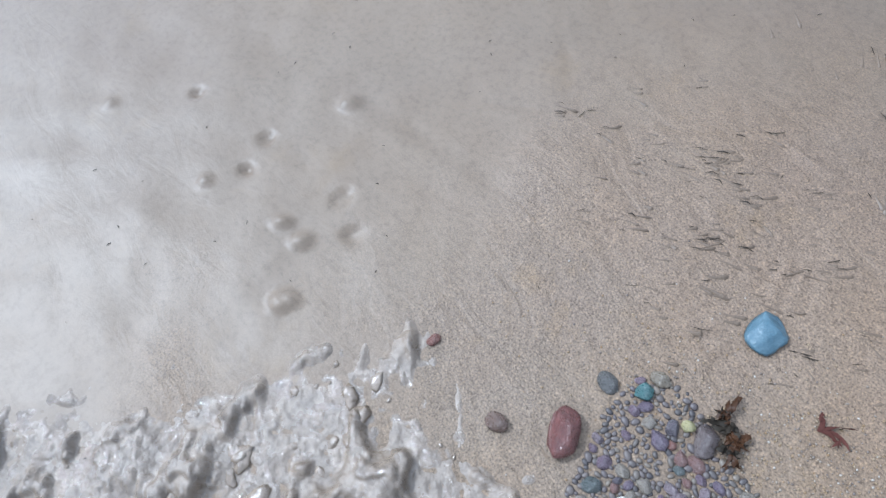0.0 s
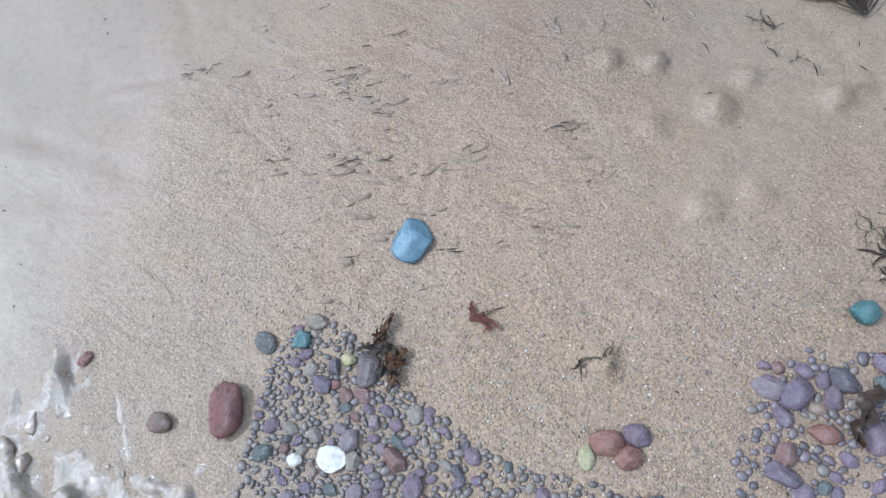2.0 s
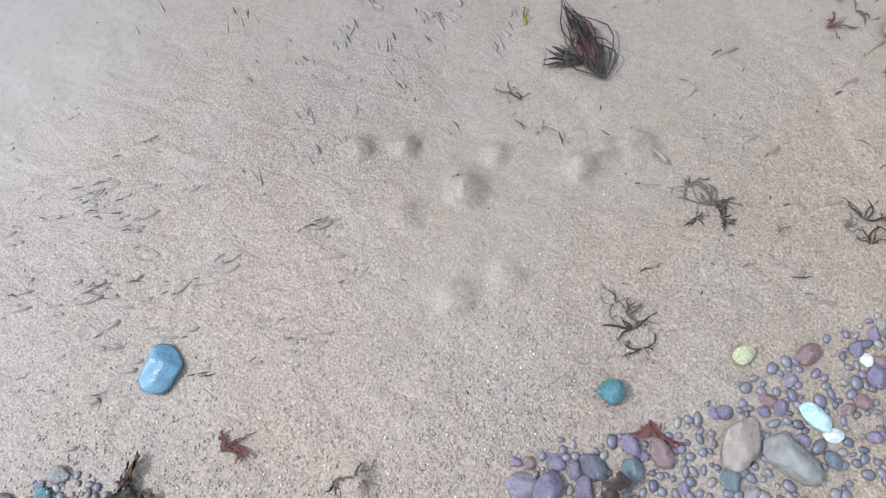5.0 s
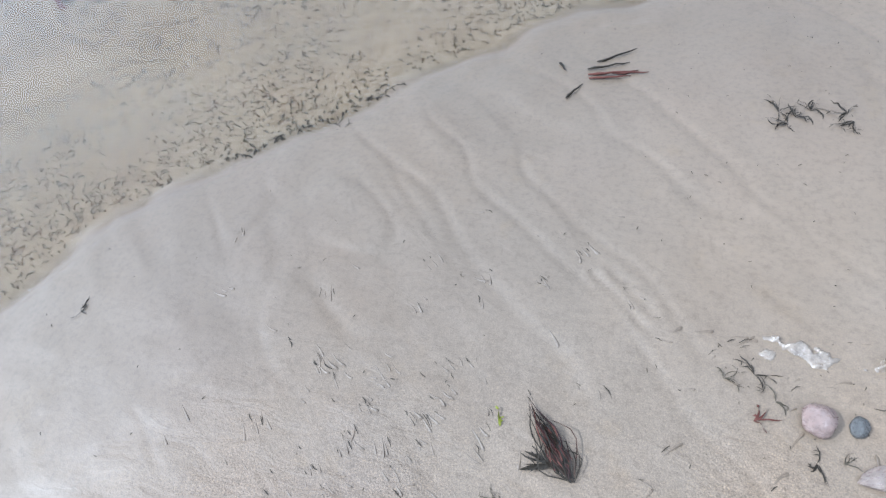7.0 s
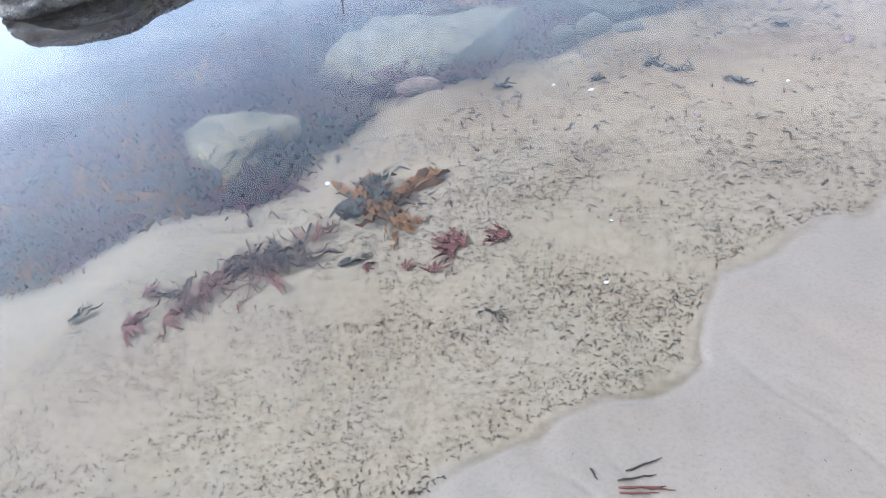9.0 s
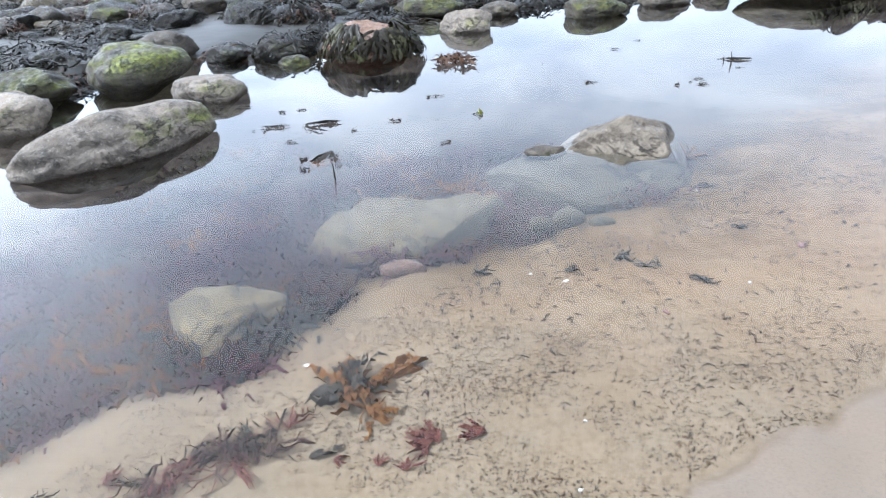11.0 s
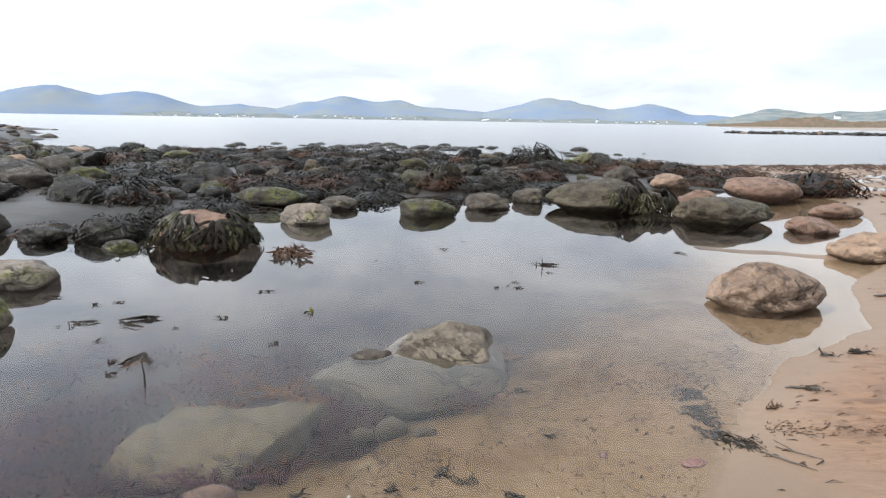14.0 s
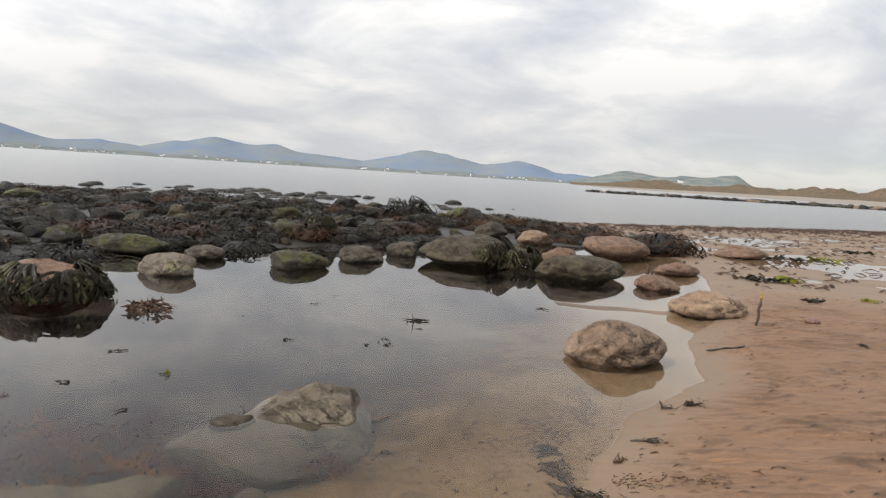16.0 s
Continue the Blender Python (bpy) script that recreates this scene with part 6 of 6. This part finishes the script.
def creases():
    """Small tongues of slumped wet sand, each with a blunt steep end."""
    rnd, bag = random.Random(41), Bag()
    spots = []
    while len(spots) < 150:
        x, y = rnd.uniform(-0.05, 0.45), rnd.uniform(0.34, 0.64)
        if rnd.random() < math.exp(-(((x - 0.24) / 0.13) ** 2 + ((y - 0.51) / 0.07) ** 2)):
            turn = rnd.gauss(0.55, 0.12)
            for k in range(rnd.choice((1, 1, 2, 3))):
                spots.append((x - 0.004 * k, y + 0.008 * k * rnd.uniform(0.6, 1), turn + rnd.gauss(0, 0.1)))
    while len(spots) < 330:
        x, y = rnd.uniform(0.0, 0.62), rnd.uniform(0.62, 1.25)
        if rnd.random() < math.exp(-(((x - 0.33) / 0.16) ** 2 + ((y - 0.83) / 0.16) ** 2)):
            turn = rnd.gauss(-0.66, 0.18)
            for k in range(rnd.choice((1, 1, 2, 3))):
                spots.append((x + 0.008 * k * rnd.uniform(0.6, 1), y + 0.007 * k * rnd.uniform(0.6, 1), turn + rnd.gauss(0, 0.1)))
    while len(spots) < 390:
        x, y = rnd.uniform(0.6, 0.95), rnd.uniform(0.62, 1.0)
        spots.append((x, y, rnd.uniform(-0.3, 1.2)))
    z = height(np.array([s[0] for s in spots]), np.array([s[1] for s in spots]))
    for (x, y, a), h in zip(spots, z):
        n, long = 9, rnd.uniform(0.008, 0.026)
        tall, wide, bend = rnd.uniform(0.0012, 0.0024), rnd.uniform(0.0009, 0.0019), rnd.uniform(-0.7, 0.7)
        base, px, py = len(bag.v), x, y
        for k in range(n):
            f = k / (n - 1)
            rise = f**1.3 * min(1.0, (1 - f) * 8)
            girth = wide * (0.35 + 0.65 * f) * (1.0 if k < n - 1 else 0.45)
            nx, ny = -math.sin(a), math.cos(a)
            for q, up in ((-2.4, -0.4), (-1.1, 0.5), (0.0, 1.0), (0.55, 0.8), (0.75, -0.4)):
                bag.v.append((px + nx * girth * q, py + ny * girth * q, h + (tall * rise * up if up > 0 else -0.0012)))
            a += bend / n + rnd.uniform(-0.12, 0.12)
            px, py = px + math.cos(a) * long / (n - 1), py + math.sin(a) * long / (n - 1)
        for k in range(n - 1):
            for q in range(4):
                i = base + 5 * k + q
                bag.f.append((i, i + 5, i + 6, i + 1))
    me = bag.mesh("sand_wrinkles", SAND)
    for key, value in (("air", 1.0), ("wet", 0.95), ("damp", 1.0), ("coarse", 0.35), ("close", 1.0)):
        me.attributes.new(key, "FLOAT", "POINT").data.foreach_set("value", np.full(len(me.vertices), value, np.float32))
    tagged(new("sand_wrinkles", me), "short wrinkles in drained wet sand", "sand", kind="stuff")
    # Thin black strips stand in for the shade inside some of the wrinkles.
    rnd2 = random.Random(43)
    thin = [s for s in spots if rnd2.random() < 0.45]
    it = iter(thin * 2)
    specks("weed_shreds", len(thin), lambda r: (lambda s: (s[0] + r.gauss(0, 0.003), s[1] + r.gauss(0, 0.003), s[2]))(next(it)), 0.0105, WEED_BLACK, "thin dark strips drawn for the shade in the sand's wrinkles", 44, 0.0004, 0.34)


creases()


def strewn(rnd):
    x, y = rnd.uniform(-0.35, 1.2), rnd.uniform(-0.1, 1.6)
    return (x, y) if look_up(1, x, y) > 0.02 and rnd.random() < 0.25 + 0.75 * smooth(0.4, 0.8, x) else None


specks("sand_specks", 520, strewn, 0.0035, WEED_BLACK, "tiny dark specks on the sand", 45, 0.0005)


def grit(rnd):
    x, y = rnd.uniform(0.1, 0.95), rnd.uniform(0.2, 0.95)
    dense = math.exp(-(((x - 0.46) / 0.18) ** 2 + ((y - 0.35) / 0.08) ** 2)) + math.exp(-(((x - 0.56) / 0.07) ** 2 + ((y - 0.47) / 0.1) ** 2))
    return (x, y) if rnd.random() < dense else None


def coarse_grit():
    rnd, bag, pale = random.Random(51), Bag(), Bag()
    pts = []
    while len(pts) < 5200:
        p = grit(rnd)
        if p:
            pts.append(p)
    z = height(np.array([p[0] for p in pts]), np.array([p[1] for p in pts]))
    for k, ((x, y), h) in enumerate(zip(pts, z)):
        r = rnd.uniform(0.0004, 0.0010)
        (pale if k % 16 == 0 else bag).lump(x, y, h + r * 0.3, r * 1.2, r, r * 0.8, rnd.uniform(0, 6), rnd, 2)
    grey = Mat("ochre grit")
    grey = grey.set(grey.ramp(grey.island(), (0.0, (0.26, 0.16, 0.07)), (0.4, (0.30, 0.22, 0.13)), (0.7, (0.13, 0.10, 0.085)), (1.0, (0.33, 0.27, 0.20))), 0.5)
    light = Mat("pale shell grit")
    light = light.set(light.ramp(light.island(), (0.0, (0.34, 0.29, 0.23)), (1.0, (0.48, 0.43, 0.36))), 0.5)
    tagged(new("grit", bag.mesh("grit", grey)), "coarse ochre grit between the pebbles", "grit", kind="stuff")
    tagged(new("shell_grit", pale.mesh("shell_grit", light)), "pale shell grit between the pebbles", "grit", kind="stuff")


coarse_grit()


# weed and twigs on the near sand
def near_weeds():
    foot = (0.556, 0.788)
    z = at_sand(*foot, 0.001)
    rnd, kinds = random.Random(600), {WEED_BLACK: Bag(), WEED_PURPLE: Bag(), WEED_RED: Bag()}
    for k in range(84):
        red = k % 4 == 0
        bag = kinds[WEED_RED if red else (WEED_BLACK if k % 3 else WEED_PURPLE)]
        a, bulge, reach = radians(rnd.gauss(128, 2)), rnd.gauss(0, 0.0075), rnd.uniform(0.04, 0.095)
        path, start = [], (rnd.uniform(0.25, 0.5) if red else rnd.uniform(0, 0.2))
        for q in range(8):
            t = start + (1 - start) * q / 7
            off = bulge * math.sin(math.pi * min(1, t * 1.05)) + 0.002 * math.sin(9 * t + k)
            path.append((math.cos(a) * reach * t - math.sin(a) * off, math.sin(a) * reach * t + math.cos(a) * off, 0.003 + 0.007 * math.sin(math.pi * t) * rnd.uniform(0.4, 1)))
        bag.ribbon(path, [0.0015 * f for f in (0.5, 0.9, 1, 0.9, 1.1, 0.8, 0.7, 0.2)], roll=rnd.uniform(-0.4, 0.4))
    clump = tagged(new("seaweed_clump"), "narrow bunch of dark seaweed with red fronds on sand", "seaweed")
    clump.location = (*foot, z)
    for mat, bag in kinds.items():
        tagged(part("frond_tuft", bag.mesh("frond_tuft", mat), clump), "red fronds" if mat == WEED_RED else "dark fronds", kind="stuff")
    sprig("green_seaweed", 0.474, 0.828, at_sand(0.474, 0.828), 0.022, 100, GREENWEED, "thin yellow-green weed curl on sand", 615, 2, 0.5, 0.14, 0.1)
    sprig("weed_scrap", 0.535, 0.80, at_sand(0.535, 0.80), 0.045, 178, WEED_BLACK, "dark weed stalks beside bunched seaweed", 616, 5, 0.4, 0.1, 0.1, group="weed scraps on the sand")
    scraps = ((0.495, 0.752, 0.026, 150, 5), (0.484, 0.756, 0.022, 170, 4), (0.519, 0.733, 0.016, 20, 3), (0.659, 0.697, 0.032, 120, 11), (0.67, 0.69, 0.026, 30, 9), (0.642, 0.708, 0.024, 150, 8), (0.652, 0.685, 0.022, -20, 8), (0.712, 0.689, 0.018, 20, 3), (0.767, 0.719, 0.028, 60, 6), (0.755, 0.71, 0.02, 10, 4), (0.775, 0.70, 0.03, 80, 6),
              (0.621, 0.595, 0.026, 40, 7), (0.628, 0.585, 0.03, 120, 6), (0.612, 0.60, 0.022, 160, 5), (0.638, 0.575, 0.024, -40, 5), (0.69, 0.93, 0.03, 20, 7), (0.72, 0.94, 0.035, 70, 8), (0.74, 0.915, 0.025, 10, 5), (0.775, 0.86, 0.03, 0, 6), (0.80, 0.865, 0.025, 10, 5), (-0.102, 0.861, 0.03, 30, 5),
              (0.477, 0.425, 0.025, 80, 8), (0.462, 0.42, 0.02, 20, 6), (0.04, 0.525, 0.02, 20, 3), (0.128, 0.376, 0.006, 0, 3), (0.136, 1.257, 0.02, 10, 6), (0.12, 1.25, 0.025, 70, 5), (0.388, 1.0, 0.01, 40, 4))
    for k, (x, y, s, yaw, arms) in enumerate(scraps):
        sprig("weed_scrap", x, y, at_sand(x, y, 0.0005), s * 0.85, yaw, (WEED_BLACK, WEED_BROWN)[k % 2], "small dark weed scrap on wet sand", 620 + k, arms, 1.6, 0.055, 0.12, group="weed scraps on the sand", curl=2.6)
    for k, (x, y) in enumerate(((0.749, 1.336), (0.77, 1.33), (0.79, 1.345), (0.834, 1.344), (0.84, 1.33), (0.76, 1.315))):
        sprig("weed_scrap", x, y, at_sand(x, y, 0.0005), 0.035, 40 * k, WEED_BLACK, "small dark weed scrap on wet sand", 660 + k, 7, 1.8, 0.05, 0.1, group="weed scraps on the sand", curl=2.6)
    reds = ((0.377, 0.417, 0.030, 65), (0.719, 0.897, 0.03, 30), (0.654, 0.536, 0.034, -55), (0.78, 0.73, 0.03, 20))
    for k, (x, y, s, yaw) in enumerate(reds):
        sprig("red_seaweed", x, y - 0.008, at_sand(x, y, 0.001), s, yaw, WEED_RED, "curl of dark red weed on the sand", 680 + k, 4, 0.5, 0.10, 0.10, group="red weeds on the sand", curl=2.2)
    for k in range(5):
        sprig("red_seaweed", 0.325 + 0.004 * k, 0.372 - 0.006 * k, at_sand(0.325, 0.365, 0.003), 0.020, 200 + 50 * k, (WRACK_RED, WEED_BLACK)[k % 2], "brown weed caught at the pebble heap's head", 690 + k, 9, 1.4, 0.2, 0.25, group="red weeds on the sand", curl=2.6)
    bag = Bag()
    for shift in (0.0, 0.006):
        bag.ribbon([(0.640 + shift * math.sin(q * 1.3) + 0.0022 * math.sin(q * 1.7), 0.487 - 0.0037 * q, 0.0035 + 0.0018 * math.sin(q * 2.1 + 200 * shift)) for q in range(13)], [0.0075 * f for f in (0.4, 0.8, 1.0, 0.85, 1.1, 0.95, 1.15, 1.0, 1.2, 0.9, 1.1, 0.7, 0.15)], rib=0.7, roll=0.12 if shift else -0.1)
    ob = tagged(new("kelp_strip", bag.mesh("kelp_strip", weed_material("wet brown kelp strap", (0.045, 0.026, 0.016), (0.06, 0.035, 0.02), 0.3))), "wet dark brown kelp strap over pebbles", "seaweed")
    ob.location.z = ground_at(0.638, 0.465) + 0.011
    for k, (ax, ay, bx, by) in enumerate(((0.497, 1.425, 0.553, 1.462), (0.485, 1.404, 0.545, 1.428), (0.487, 1.392, 0.560, 1.409), (0.490, 1.381, 0.55, 1.395), (0.462, 1.335, 0.482, 1.37), (0.52, 1.40, 0.575, 1.405), (0.44, 1.42, 0.452, 1.398))):
        stick("weed_stalk", (ax, ay, at_sand(ax, ay, 0.003)), (bx, by, at_sand(bx, by, 0.003)), 0.0022, (WEED_BLACK, WEED_RED)[k in (2, 3, 5)], "thin straight weed stalk on the wet sand", 700 + k, "weed stalks on the sand", 0.4)


near_weeds()


# ---------------------------------------------------------------- far things
def far_stones(name, label, count, spot, mats, seed, flat=(0.22, 0.4), level=2):
    """A far line of stones, one mesh for each kind of stone."""
    rnd, shapes = random.Random(seed), [boulder_shape(800 + k, level)[0] for k in range(6)]
    bags = {m: ([], []) for m in mats}
    f = ICO[level][1]
    for _ in range(count):
        x, y, z, w, m = spot(rnd)
        v, g = bags[mats[m]]
        a, base = rnd.uniform(0, 6.3), len(v) * len(shapes[0])
        p = rnd.choice(shapes) * (w, w * 0.8, w * rnd.uniform(*flat))
        v.append(np.stack([x + math.cos(a) * p[:, 0] - math.sin(a) * p[:, 1], y + math.sin(a) * p[:, 0] + math.cos(a) * p[:, 1], z + p[:, 2]], 1))
        g += [tuple(base + i for i in q) for q in f]
    for m, (v, g) in bags.items():
        if v:
            tagged(new(name, mesh_of(name, np.concatenate(v), g, m)), label, "rocks", kind="stuff")


def reef_spot(r):
    t = r.random()
    return 44 + 80 * t + r.gauss(0, 1.0), 115 + 2 * t + r.gauss(0, 1.6), 0.05, r.uniform(0.5, 1.25) * (0.6 + 0.6 * t), r.choice((1, 2)) if r.random() < 0.1 + 0.5 * t else 0


def point_spot(r):
    while True:
        az, d = radians(r.uniform(-66, -30)), 20 + 50 * r.random() ** 1.4
        x, y = d * math.sin(az), d * math.cos(az)
        z = ground_at(x, y)
        if z > -0.05:
            return x, y, z, r.uniform(0.22, 0.65), r.choice((0, 0, 1, 2, 2))


def bank_spot(r):
    while True:
        az, d = radians(r.uniform(-66, -31)), r.uniform(12, 26)
        x, y = d * math.sin(az), d * math.cos(az)
        z = ground_at(x, y)
        if z > 0.1:
            return x, y, z + 0.04, r.uniform(0.16, 0.55), r.choice((0, 0, 0, 0, 2, 2, 2, 2, 1, 3))


far_stones("bank_stones", "jumbled sea-worn stones of the climbing bank", 330, bank_spot, (ROCK_DARK, ROCK_TAN, ROCK_GREY, ROCK_OLIVE), 80, (0.4, 0.65), 3)
far_stones("reef", "long low line of stones off the far beach", 420, reef_spot, (ROCK_DARK, ROCK_TAN, ROCK_GREY), 77, (0.35, 0.7))
far_stones("awash_stones", "dark weedy stones awash off the spit", 150, lambda r: (r.gauss(-3, 4.5), r.uniform(24, 33) + r.gauss(0, 1), -0.05, r.uniform(0.12, 0.5), 0), (ROCK_DARK,), 78, (0.25, 0.5))
far_stones("point_stones", "sea-worn stones on the far bank", 700, point_spot, (ROCK_DARK, ROCK_TAN, ROCK_GREY), 79, (0.3, 0.5))
WHITE = Mat("whitewashed wall")
WHITE = WHITE.set(WHITE.mix(WHITE.noise(0.6, 2), (0.78, 0.78, 0.76), (0.66, 0.67, 0.66)), 0.8, tone=0.9)
SLATE = Mat("slate roof")
SLATE = SLATE.set(SLATE.mix(SLATE.noise(0.8, 3), (0.10, 0.11, 0.13), (0.16, 0.16, 0.17)), 0.7)


def house(az, r, z, w, yaw, made=[]):
    if not made:
        v = [(-1, -0.5, -0.5), (1, -0.5, -0.5), (1, 0.5, -0.5), (-1, 0.5, -0.5), (-1, -0.5, 0.6), (1, -0.5, 0.6), (1, 0.5, 0.6), (-1, 0.5, 0.6), (-1, 0, 1.05), (1, 0, 1.05)]
        f = [(0, 1, 5, 4), (2, 3, 7, 6), (1, 2, 6, 9, 5), (3, 0, 4, 8, 7), (3, 2, 1, 0)]
        made.append(mesh_of("wall", v, f, WHITE, False))
        v = [(-1.06, -0.6, 0.53), (1.06, -0.6, 0.53), (1.06, 0, 1.12), (-1.06, 0, 1.12), (1.06, 0.6, 0.53), (-1.06, 0.6, 0.53)]
        made.append(mesh_of("roof", v, [(0, 1, 2, 3), (3, 2, 4, 5)], SLATE, False))
    a = radians(az)
    ob = tagged(new("house"), "small white gabled house on the far shore", "house", "houses across the bay")
    ob.matrix_world = pose(r * math.sin(a), r * math.cos(a), z, 0, 0, yaw) @ Matrix.Diagonal((w, w, w, 1))
    part("wall", made[0], ob, "whitewashed wall")
    part("roof", made[1], ob, "slate roof")


hr = random.Random(9)
for k in range(70):
    az = hr.choice((hr.gauss(-10, 5), hr.gauss(10, 5), hr.gauss(-24, 3), hr.uniform(-26, 20)))
    house(az, 2490 + hr.uniform(0, 120), 3 + hr.random() ** 2 * 9, hr.uniform(3, 5.5), hr.uniform(-50, 50) - az)
house(28.2, 880, 12.5, 3.2, -10)
